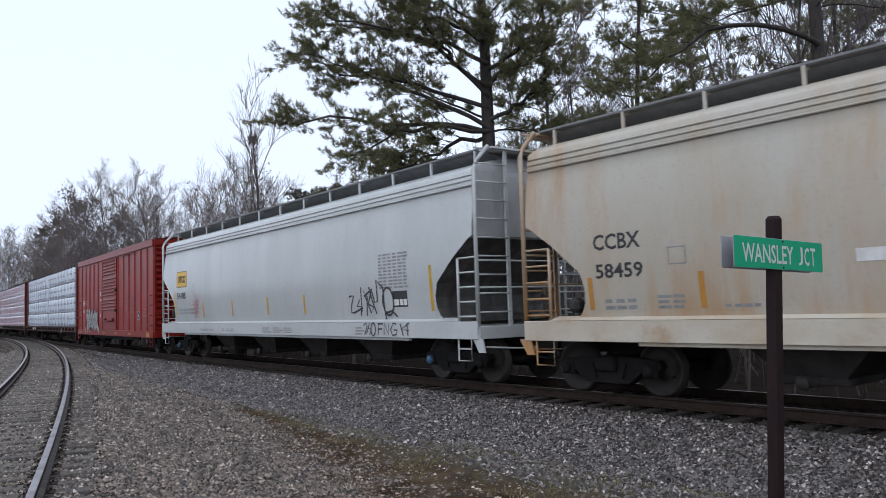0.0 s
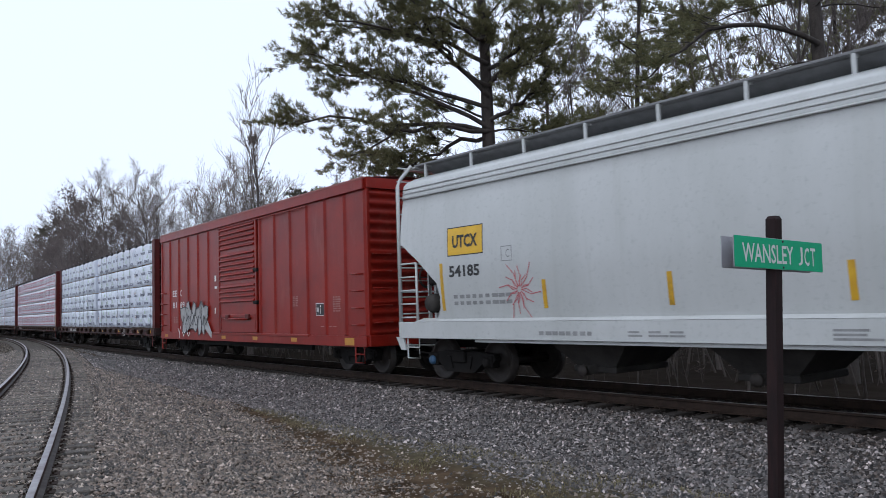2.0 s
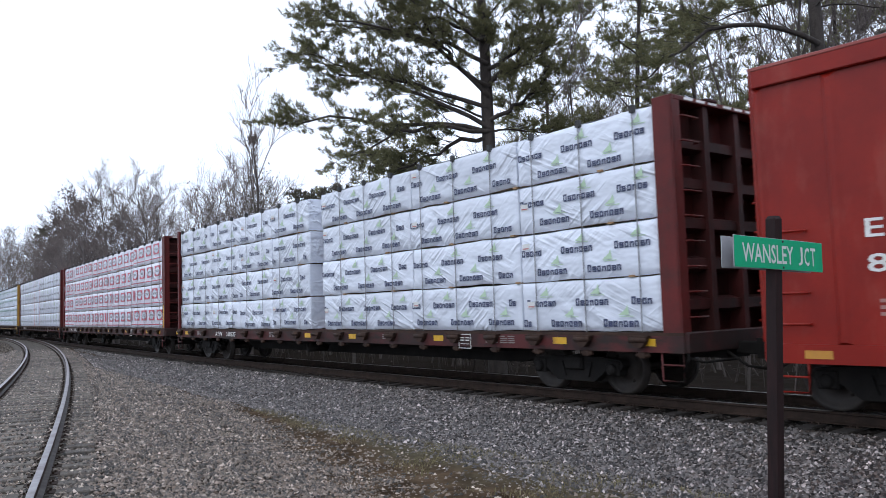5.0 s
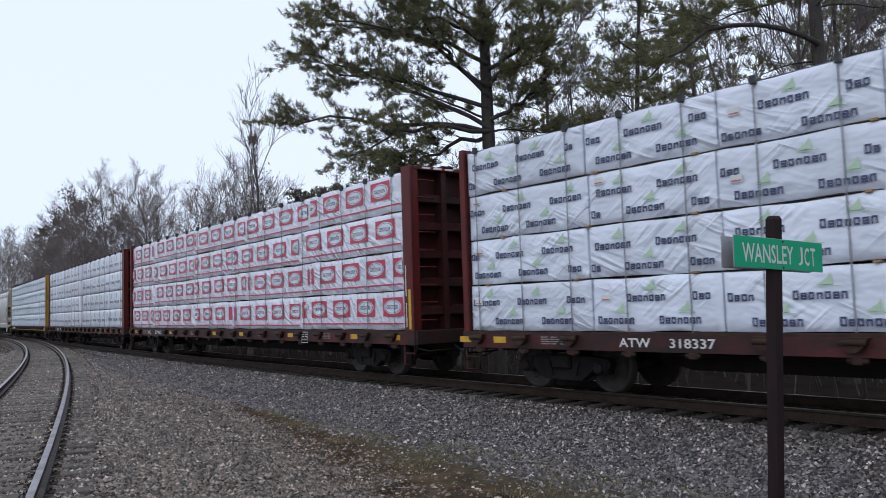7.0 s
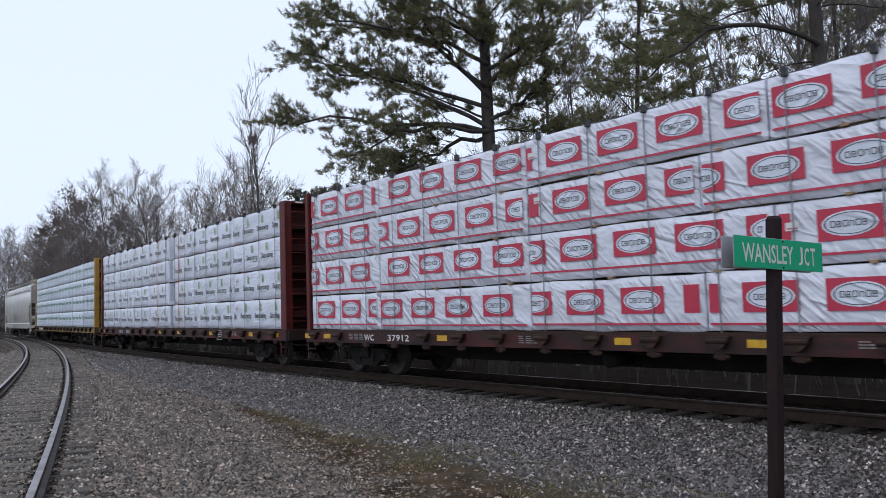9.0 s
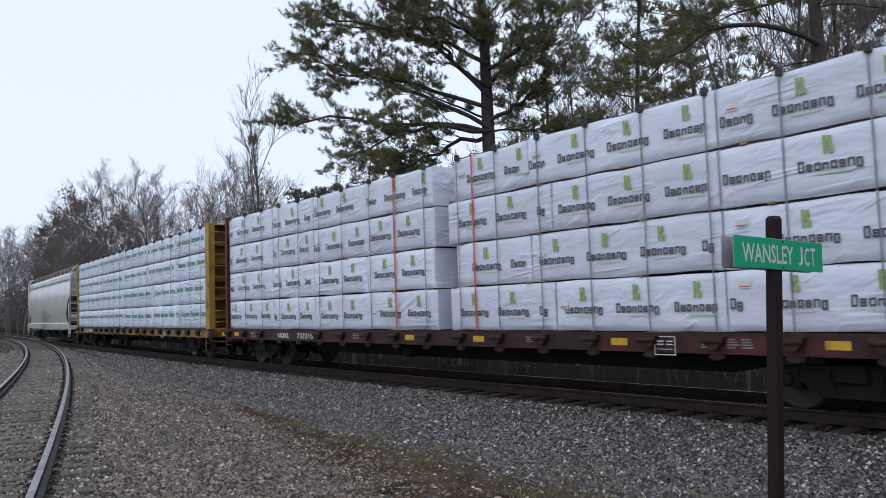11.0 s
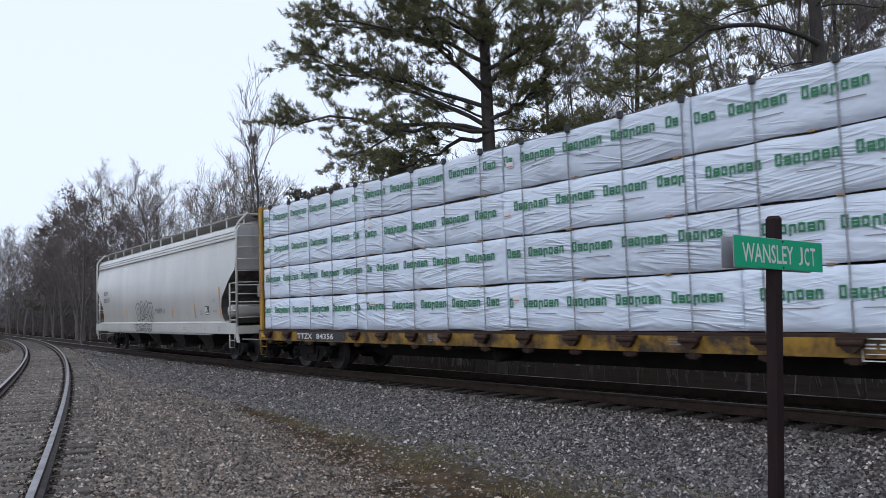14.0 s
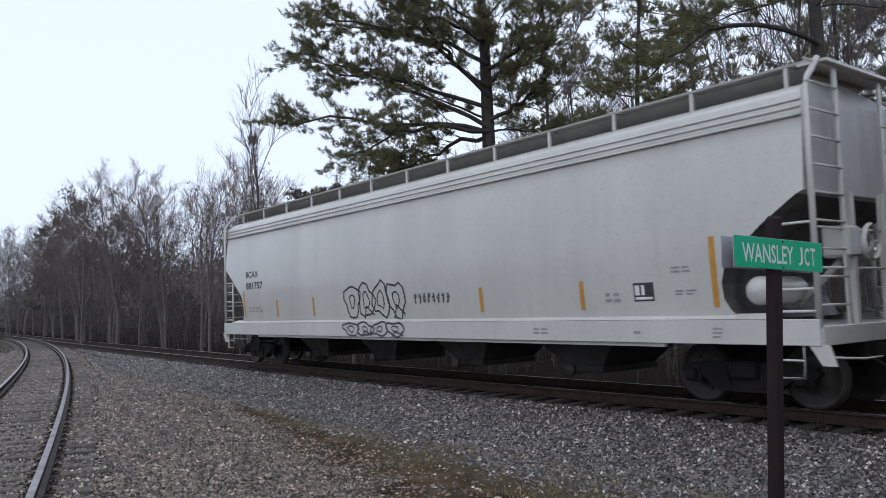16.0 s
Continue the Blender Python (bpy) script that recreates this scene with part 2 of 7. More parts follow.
M["wrap"] = wrap_material("white_lumber_wrap", (0.70, 0.74, 0.83), ((38, 1.5, (0.22, 1, 1.9)), (-25, 1.3, (0.25, 1, 2.0))), 0.8, (0.44, 0.64))
M["wrap_smooth"] = wrap_material("taut_white_lumber_wrap", (0.69, 0.715, 0.81), ((30, 1.2, (0.25, 1, 1.8)), (4, 1.4, (0.16, 1, 2.6))), 0.6, (0.50, 0.68))
M["wrap_ripple"] = wrap_material("rippled_white_lumber_wrap", (0.66, 0.72, 0.82), ((7, 1.5, (0.12, 1, 3.4)), (-6, 1.9, (0.14, 1, 3.8)), (-16, 1.3, (0.2, 1, 2.8))), 0.6, (0.46, 0.64))
M["wrap_creased"] = wrap_material("creased_white_lumber_wrap", (0.72, 0.73, 0.81), ((-42, 1.6, (0.16, 1, 2.6)), (-55, 1.4, (0.2, 1, 2.4)), (-20, 1.3, (0.2, 1, 2.2))), 0.85, (0.40, 0.60))
M["wrap_end"] = surf("stacked_board_ends", (0.42, 0.30, 0.18), (0.34, 0.23, 0.13), 6, 0.8, 0.3)


def leaf_material(name, a, b, rough=0.6, thin=0.0):
    m, n, l, p = nodes_of(name)
    g = n.new("ShaderNodeNewGeometry")
    col = mixed(n, l, g.outputs["Random Per Island"], a, b)
    col = mixed(n, l, ramp(n, l, noise_tex(n, l, 0.5, 3), 0.35, 0.65), col, tuple(v * 0.75 for v in b))
    l.new(col, p.inputs["Base Color"])
    p.inputs["Roughness"].default_value = rough
    if thin:
        tr = n.new("ShaderNodeBsdfTranslucent")
        ms = n.new("ShaderNodeMixShader")
        ms.inputs[0].default_value = thin
        l.new(col, tr.inputs["Color"])
        l.new(p.outputs[0], ms.inputs[1])
        l.new(tr.outputs[0], ms.inputs[2])
        l.new(ms.outputs[0], n["Material Output"].inputs["Surface"])
    return m


def stone_material(name, dark, mid, bright, rusty, rough=0.5):
    """Broken stone: most pieces dull, some rusty, a few pale ones."""
    m, n, l, p = nodes_of(name)
    g = n.new("ShaderNodeNewGeometry")
    r = g.outputs["Random Per Island"]
    col = mixed(n, l, ramp(n, l, r, 0.34, 0.66), dark, mid)
    col = mixed(n, l, ramp(n, l, r, 0.88, 1.0), col, bright)
    wn_ = n.new("ShaderNodeTexWhiteNoise")
    wn_.noise_dimensions = "1D"
    l.new(r, wn_.inputs["W"])
    col = mixed(n, l, ramp(n, l, wn_.outputs["Value"], 0.55, 1.6), col, rusty)
    damp = n.new("ShaderNodeMath")
    damp.operation, damp.inputs[1].default_value = "MULTIPLY", 0.62
    l.new(ramp(n, l, noise_tex(n, l, 2.3, 7, rough=0.7), 0.50, 0.66), damp.inputs[0])
    col = mixed(n, l, damp.outputs[0], col, tuple(v * 1.6 for v in dark))
    l.new(col, p.inputs["Base Color"])
    p.inputs["Roughness"].default_value = rough
    return m


M["needles"] = leaf_material("pine_needles", (0.13, 0.135, 0.06), (0.25, 0.235, 0.12), 0.55, 0.5)
M["brown_leaf"] = leaf_material("withered_leaves", (0.095, 0.072, 0.063), (0.155, 0.122, 0.108), 0.7, 0.3)
M["ivy"] = leaf_material("evergreen_leaves", (0.07, 0.07, 0.045), (0.12, 0.11, 0.075), 0.6, 0.35)
M["stone_grey"] = stone_material("grey_ballast_stone", (0.013, 0.0115, 0.0115), (0.150, 0.136, 0.131), (0.60, 0.52, 0.50), (0.13, 0.085, 0.06))
M["stone_brown"] = stone_material("brown_grey_gravel", (0.011, 0.009, 0.007), (0.205, 0.160, 0.127), (0.66, 0.55, 0.47), (0.17, 0.10, 0.06))
# Stones oil-stained and darkened further for the shade beneath the cars.
M["stone_shaded_oily"] = leaf_material("shaded_oil_stained_ballast", (0.009, 0.007, 0.006), (0.055, 0.046, 0.041), 0.6)
# Haze is put into this base colour: paler and greyer than the leaves.
M["far_leaf"] = leaf_material("far_haze_paled_foliage", (0.098, 0.085, 0.083), (0.15, 0.132, 0.129), 0.9)
M["grass"] = leaf_material("winter_grass", (0.12, 0.105, 0.045), (0.20, 0.165, 0.085), 0.8)


def ground_material():
    m, n, l, p = nodes_of("gravel_mud_and_leaf_litter")
    at = n.new("ShaderNodeAttribute")
    at.attribute_name = "across"
    lat = at.outputs["Fac"]
    tc = n.new("ShaderNodeTexCoord")
    vo = n.new("ShaderNodeTexVoronoi")
    vo.inputs["Scale"].default_value = 20
    l.new(tc.outputs["Object"], vo.inputs["Vector"])
    bw = n.new("ShaderNodeRGBToBW")
    l.new(vo.outputs["Color"], bw.inputs[0])
    cell = bw.outputs[0]
    joint = ramp(n, l, vo.outputs["Distance"], 0.55, 0.85)
    lit = ramp(n, l, cell, 0.62, 0.82)
    ballast = mixed(n, l, ramp(n, l, cell, 0.2, 0.7), (0.024, 0.021, 0.020), (0.105, 0.092, 0.086))
    ballast = mixed(n, l, lit, ballast, (0.34, 0.31, 0.295))
    ballast = mixed(n, l, joint, ballast, (0.012, 0.011, 0.011))
    brown = mixed(n, l, ramp(n, l, cell, 0.2, 0.7), (0.015, 0.012, 0.009), (0.075, 0.060, 0.046))
    brown = mixed(n, l, lit, brown, (0.33, 0.285, 0.25))
    brown = mixed(n, l, joint, brown, (0.012, 0.010, 0.009))
    # Track bed: oil plus the shadow under the train, painted into the ground.
    shaded_oily = mixed(n, l, ramp(n, l, cell, 0.2, 0.8), (0.008, 0.007, 0.006), (0.032, 0.027, 0.024))
    mud = mixed(n, l, ramp(n, l, noise_tex(n, l, 2.2, 7), 0.35, 0.65), (0.032, 0.021, 0.013), (0.105, 0.072, 0.046))
    moss = mixed(n, l, ramp(n, l, noise_tex(n, l, 9, 5), 0.3, 0.7), (0.050, 0.041, 0.026), (0.105, 0.090, 0.058))
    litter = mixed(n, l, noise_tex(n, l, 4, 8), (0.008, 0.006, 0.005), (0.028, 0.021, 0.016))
    wob = n.new("ShaderNodeMath")
    wob.operation = "MULTIPLY_ADD"
    wob.inputs[1].default_value, wob.inputs[2].default_value = 1.8, -0.9
    l.new(noise_tex(n, l, 0.9, 6), wob.inputs[0])
    add = n.new("ShaderNodeMath")
    add.operation = "ADD"
    l.new(lat, add.inputs[0])
    l.new(wob.outputs[0], add.inputs[1])
    a = add.outputs[0]
    col = mixed(n, l, ramp(n, l, a, 4.3, 4.9), ballast, moss)
    col = mixed(n, l, ramp(n, l, a, 5.1, 5.8), col, mud)
    col = mixed(n, l, ramp(n, l, a, 7.2, 8.3), col, brown)
    patch = ramp(n, l, noise_tex(n, l, 0.45, 5), 0.52, 0.72)
    far = n.new("ShaderNodeMath")
    far.operation = "MULTIPLY"
    l.new(patch, far.inputs[0])
    l.new(ramp(n, l, a, 6.0, 7.5), far.inputs[1])
    half = n.new("ShaderNodeMath")
    half.operation = "MULTIPLY"
    half.inputs[1].default_value = 0.55
    l.new(far.outputs[0], half.inputs[0])
    col = mixed(n, l, half.outputs[0], col, mud)
    col = mixed(n, l, ramp(n, l, lat, 1.7, 1.2), col, shaded_oily)
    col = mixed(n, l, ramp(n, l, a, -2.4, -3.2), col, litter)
    l.new(col, p.inputs["Base Color"])
    p.inputs["Roughness"].default_value = 0.9
    p.inputs["Specular IOR Level"].default_value = 0.02
    bumped(n, l, p, cell, 1.0, 0.05)
    return m


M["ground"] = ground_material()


# ---- mesh tools ----
class Build:
    """Collects vertices and faces of one mesh."""

    def __init__(self):
        self.v, self.f, self.m, self.s = [], [], [], []

    def add(self, verts, faces, mat=0, smooth=False):
        o = len(self.v)
        self.v.extend(tuple(p) for p in verts)
        for f in faces:
            self.f.append(tuple(o + i for i in f))
            self.m.append(mat)
            self.s.append(smooth)
        return self

    def box(self, x0, x1, y0, y1, z0, z1, mat=0, c=0.0):
        lo, hi = (x0, y0, z0), (x1, y1, z1)
        if c <= 0:
            v = [(x, y, z) for x in (x0, x1) for y in (y0, y1) for z in (z0, z1)]
            return self.add(v, [(0, 1, 3, 2), (4, 6, 7, 5), (0, 4, 5, 1), (2, 3, 7, 6), (0, 2, 6, 4), (1, 5, 7, 3)], mat)
        v, ix = [], {}
        for k in range(8):
            sg = ((k >> 2) & 1, (k >> 1) & 1, k & 1)
            for a in range(3):
                p = [(hi if sg[d] else lo)[d] + (0 if d == a else (-c if sg[d] else c)) for d in range(3)]
                ix[sg, a] = len(v)
                v.append(p)
        fs = []
        for a in range(3):
            b, d = (a + 1) % 3, (a + 2) % 3
            for s in (0, 1):
                q = []
                for t, u in ((0, 0), (1, 0), (1, 1), (0, 1)):
                    g = [0, 0, 0]
                    g[a], g[b], g[d] = s, t, u
                    q.append(ix[tuple(g), a])
                fs.append(q if s else q[::-1])
            for s in (0, 1):
                for t in (0, 1):
                    q = []
                    for u, w in ((0, a), (1, a), (1, b), (0, b)):
                        g = [0, 0, 0]
                        g[a], g[b], g[d] = s, t, u
                        q.append(ix[tuple(g), w])
                    fs.append(q if s != t else q[::-1])
        for k in range(8):
            sg = ((k >> 2) & 1, (k >> 1) & 1, k & 1)
            q = [ix[sg, 0], ix[sg, 1], ix[sg, 2]]
            fs.append(q if sum(sg) % 2 else q[::-1])
        return self.add(v, fs, mat)

    def tube(self, pts, radii, n=6, mat=0, caps=True):
        pts = [Vector(p) for p in pts]
        if not isinstance(radii, (list, tuple)):
            radii = [radii] * len(pts)
        v, fs = [], []
        for i, (p, r) in enumerate(zip(pts, radii)):
            d = (pts[min(i + 1, len(pts) - 1)] - pts[max(i - 1, 0)])
            d = d.normalized() if d.length > 1e-9 else Vector((0, 0, 1))
            a = d.cross(Vector((0, 0, 1)) if abs(d.z) < 0.9 else Vector((1, 0, 0))).normalized()
            b = d.cross(a)
            for k in range(n):
                w = 2 * math.pi * k / n
                v.append(p + a * (r * math.cos(w)) + b * (r * math.sin(w)))
        for i in range(len(pts) - 1):
            for k in range(n):
                k2 = (k + 1) % n
                fs.append((i * n + k, i * n + k2, (i + 1) * n + k2, (i + 1) * n + k))
        if caps:
            fs += [tuple(range(n - 1, -1, -1)), tuple(range((len(pts) - 1) * n, len(pts) * n))]
        return self.add(v, fs, mat, n > 4)

    def lathe(self, profile, y_axis=True, n=20, mat=0, centre=(0, 0, 0)):
        """profile: (y, r) pairs turned about the y axis."""
        v, fs = [], []
        for y, r in profile:
            for k in range(n):
                w = 2 * math.pi * k / n
                v.append((centre[0] + r * math.cos(w), centre[1] + y, centre[2] + r * math.sin(w)))
        for i in range(len(profile) - 1):
            for k in range(n):
                k2 = (k + 1) % n
                fs.append((i * n + k, (i + 1) * n + k, (i + 1) * n + k2, i * n + k2))
        return self.add(v, fs, mat, True)

    def prism(self, poly, y0, y1, mat=0):
        """poly: (x, z) points, pushed from y0 to y1."""
        n = len(poly)
        v = [(x, y0, z) for x, z in poly] + [(x, y1, z) for x, z in poly]
        fs = [tuple(range(n)), tuple(range(2 * n - 1, n - 1, -1))]
        fs += [(i, n + i, n + (i + 1) % n, (i + 1) % n) for i in range(n)]
        return self.add(v, fs, mat)

    def mesh(self, name, mats):
        me = bpy.data.meshes.new(name)
        me.from_pydata(self.v, [], self.f)
        for k in mats:
            me.materials.append(M[k])
        me.polygons.foreach_set("material_index", self.m)
        me.polygons.foreach_set("use_smooth", self.s)
        me.update()
        return me


def fix_normals(me):
    b = bmesh.new()
    b.from_mesh(me)
    bmesh.ops.recalc_face_normals(b, faces=b.faces)
    b.to_mesh(me)
    b.free()
    return me


def part(name, bm, mats, parent=None, label="", at=None):
    """Links a Build (or a mesh) as one object, under a thing or a part."""
    if isinstance(mats, str):
        mats = (mats,)
    me = bm if isinstance(bm, bpy.types.Mesh) else fix_normals(bm.mesh(name, mats))
    ob = new(name, me)
    if parent is not None:
        ob.parent = parent
    if at is not None:
        ob.matrix_basis = at
    if label:
        tagged(ob, label)
    return ob


TEXT_CACHE = {}


def lettering(text, size, bold=0.0):
    """Flat outlines of built-in letters: vertices (x, z) and faces, from the lower left."""
    key = (text, size, bold)
    if key not in TEXT_CACHE:
        cu = bpy.data.curves.new("lettering", "FONT")
        cu.body, cu.size, cu.offset, cu.resolution_u = text, size, bold, 2
        ob = bpy.data.objects.new("lettering", cu)
        scene.collection.objects.link(ob)
        me = bpy.data.meshes.new_from_object(ob.evaluated_get(bpy.context.evaluated_depsgraph_get()))
        TEXT_CACHE[key] = ([(v.co.x, v.co.y) for v in me.vertices], [tuple(p.vertices) for p in me.polygons])
        bpy.data.objects.remove(ob)
        bpy.data.curves.remove(cu)
        bpy.data.meshes.remove(me)
    return TEXT_CACHE[key]


def flat_side(y):
    return lambda z: y


def write(b, text, x0, z0, width, height, side, mat=0, bold=0.0, lift=0.004):
    """Letters on a car's camera side, stretched to width and height."""
    vs, fs = lettering(text, 1.0, bold)
    xs, zs = [p[0] for p in vs], [p[1] for p in vs]
    a, w, c, h = min(xs), max(xs) - min(xs), min(zs), max(zs) - min(zs)
    pts = []
    for x, z in vs:
        zz = z0 + (z - c) / h * height
        pts.append((x0 + (x - a) / w * width, side(zz) - lift, zz))
    b.add(pts, fs, mat)


def patch(b, x0, x1, z0, z1, side, mat=0, lift=0.004, n=1):
    """A plain painted bar on a car's camera side."""
    v, fs = [], []
    for i in range(n + 1):
        z = z0 + (z1 - z0) * i / n
        v += [(x0, side(z) - lift, z), (x1, side(z) - lift, z)]
    for i in range(n):
        fs.append((2 * i, 2 * i + 1, 2 * i + 3, 2 * i + 2))
    b.add(v, fs, mat)


def bars(b, x0, z0, width, height, side, mat=0, rows=2, words=3, rng=None, lift=0.004):
    """Unreadable small print as plain bars."""
    rng = rng or random
    step = height / rows
    for r in range(rows):
        x = x0
        for k in range(words):
            w = width / words * rng.uniform(0.55, 0.95)
            patch(b, x, x + w, z0 + r * step, z0 + r * step + step * 0.55, side, mat, lift)
            x += width / words


def stroke(b, pts, w, side, mat=0, lift=0.005):
    """A painted line of width w along (x, z) points."""
    v, fs = [], []
    for i, (x, z) in enumerate(pts):
        x2, z2 = pts[min(i + 1, len(pts) - 1)]
        x1, z1 = pts[max(i - 1, 0)]
        dx, dz = x2 - x1, z2 - z1
        d = math.hypot(dx, dz) or 1
        for s in (-0.5, 0.5):
            zz = z + dx / d * w * s
            v.append((x - dz / d * w * s, side(zz) - lift, zz))
    for i in range(len(pts) - 1):
        fs.append((2 * i, 2 * i + 2, 2 * i + 3, 2 * i + 1))
    b.add(v, fs, mat)


# ---- the line of the main track ----
PHI0, K0, K1, D0 = -0.868534, 0.00305123, 0.0000463349, 12.05154
STEP = 0.25
S_TAB = np.arange(-300, 240 + STEP, STEP)
K_TAB = K0 + K1 * np.clip(S_TAB, -65.85, 12)
I0 = int(round(300 / STEP))
PH_TAB = np.concatenate([[0], np.cumsum((K_TAB[1:] + K_TAB[:-1]) / 2 * STEP)])
PH_TAB = PH_TAB - PH_TAB[I0] + PHI0
MID = (PH_TAB[1:] + PH_TAB[:-1]) / 2
X_TAB = np.concatenate([[0], np.cumsum(np.cos(MID) * STEP)])
Y_TAB = np.concatenate([[0], np.cumsum(np.sin(MID) * STEP)])
X_TAB += -D0 * math.sin(PHI0) - X_TAB[I0]
Y_TAB += D0 * math.cos(PHI0) - Y_TAB[I0]


def main_at(s):
    return float(np.interp(s, S_TAB, X_TAB)), float(np.interp(s, S_TAB, Y_TAB)), float(np.interp(s, S_TAB, PH_TAB))


# the siding, from behind the camera to its switch
Q_TAB = np.arange(-60, 84 + STEP, STEP)
A_TAB = 0.399744 + 0.00175608 * np.clip(Q_TAB, -20, 200) + 0.0000114184 * np.clip(Q_TAB, -20, 200) ** 2 / 2
J0 = int(round(60 / STEP))
QX = np.concatenate([[0], np.cumsum(-np.sin(A_TAB[:-1]) * STEP)])
QY = np.concatenate([[0], np.cumsum(np.cos(A_TAB[:-1]) * STEP)])
QX += -1.5506 - QX[J0]
QY -= QY[J0]


def distances(px, py):
    """Signed distance to the main line (camera side positive), place along it, and distance to the siding."""
    px, py = np.asarray(px, float), np.asarray(py, float)
    lat, along, sid = np.empty(len(px)), np.empty(len(px)), np.empty(len(px))
    xs, ys, ss, ph = X_TAB[::6], Y_TAB[::6], S_TAB[::6], PH_TAB[::6]
    qx, qy = QX[::6], QY[::6]
    qn = np.stack([np.cos(A_TAB[::6]), np.sin(A_TAB[::6])])
    for i in range(0, len(px), 4000):
        x, y = px[i:i + 4000, None], py[i:i + 4000, None]
        k = ((x - xs) ** 2 + (y - ys) ** 2).argmin(1)
        dx, dy = x[:, 0] - xs[k], y[:, 0] - ys[k]
        lat[i:i + 4000] = dx * np.sin(ph[k]) - dy * np.cos(ph[k])
        along[i:i + 4000] = ss[k] + dx * np.cos(ph[k]) + dy * np.sin(ph[k])
        k = ((x - qx) ** 2 + (y - qy) ** 2).argmin(1)
        dx, dy = x[:, 0] - qx[k], y[:, 0] - qy[k]
        sid[i:i + 4000] = np.where((k == 0) | (k == len(qx) - 1), np.hypot(dx, dy), np.abs(dx * qn[0][k] + dy * qn[1][k]))
    return lat, along, sid


def height_at(px, py):
    lat, along, sid = distances(px, py)
    h1 = np.interp(lat, [-400, -130, -60, -12, -3.6, -1.5, 1.5, 3.7, 4.6, 8, 400], [11, 9, 2.0, -0.75, -0.75, -0.22, -0.22, -0.55, -0.60, -0.55, -0.5])
    h2 = np.interp(sid, [0, 1.6, 4.5, 400], [-0.21, -0.22, -0.52, -0.52])
    h2 = np.where(lat > 0, h2, -9)
    h = np.maximum(h1, h2)
    px, py = np.asarray(px, float), np.asarray(py, float)
    bump = 0.03 * np.sin(px * 1.7 + 0.6 * py) * np.sin(py * 1.3 - 0.4 * px) + 0.02 * np.sin(px * 3.9 + 1) * np.sin(py * 4.3)
    return h + bump * np.clip((np.minimum(np.abs(lat), sid) - 1.4) / 1.5, 0, 1), lat, along, sid


# ---- ground ----
MUD_TIP, MUD_FULL = distances([-5.2], [18.8])[1][0], distances([0.3], [9.5])[1][0]


def mud_coordinate(lat, along):
    """The strip of mud at the foot of the ballast narrows to a point along the line."""
    f = np.clip((along - MUD_TIP) / (MUD_FULL - MUD_TIP), 0.03, 1.0)
    return np.where(lat > 4.2, 4.2 + (lat - 4.2) / f, lat)


def axis(a, b, step, lo, hi, grow=1.16):
    mid = list(np.arange(a, b + 1e-6, step))
    left, right, d = [], [], step
    x = a
    while x > lo:
        d *= grow
        x -= d
        left.append(x)
    x, d = b, step
    while x < hi:
        d *= grow
        x += d
        right.append(x)
    return np.array(left[::-1] + mid + right)


def ground():
    gx, gy = axis(-18, 14, 0.2, -1500, 1500), axis(3, 34, 0.2, -600, 2500)
    X, Y = np.meshgrid(gx, gy)
    px, py = X.ravel(), Y.ravel()
    h, lat, along, sid = height_at(px, py)
    nx, ny = len(gx), len(gy)
    i = np.arange(nx * ny).reshape(ny, nx)
    quads = np.stack([i[:-1, :-1], i[:-1, 1:], i[1:, 1:], i[1:, :-1]], -1).reshape(-1, 4)
    me = bpy.data.meshes.new("ground")
    me.from_pydata(np.stack([px, py, h], 1).tolist(), [], quads.tolist())
    at = me.attributes.new("across", "FLOAT", "POINT")
    lat = mud_coordinate(lat, along)
    at.data.foreach_set("value", np.where(sid < 2.2, np.maximum(lat, 8.8), lat).astype(np.float32))
    me.materials.append(M["ground"])
    me.polygons.foreach_set("use_smooth", [True] * len(me.polygons))
    ob = new("ground", me)
    tagged(ob, "damp grey gravel and brown mud beside railway tracks", "ground", kind="structure")


ground()

STONE_F = np.array([(k, (k + 1) % 5, 5) for k in range(5)])


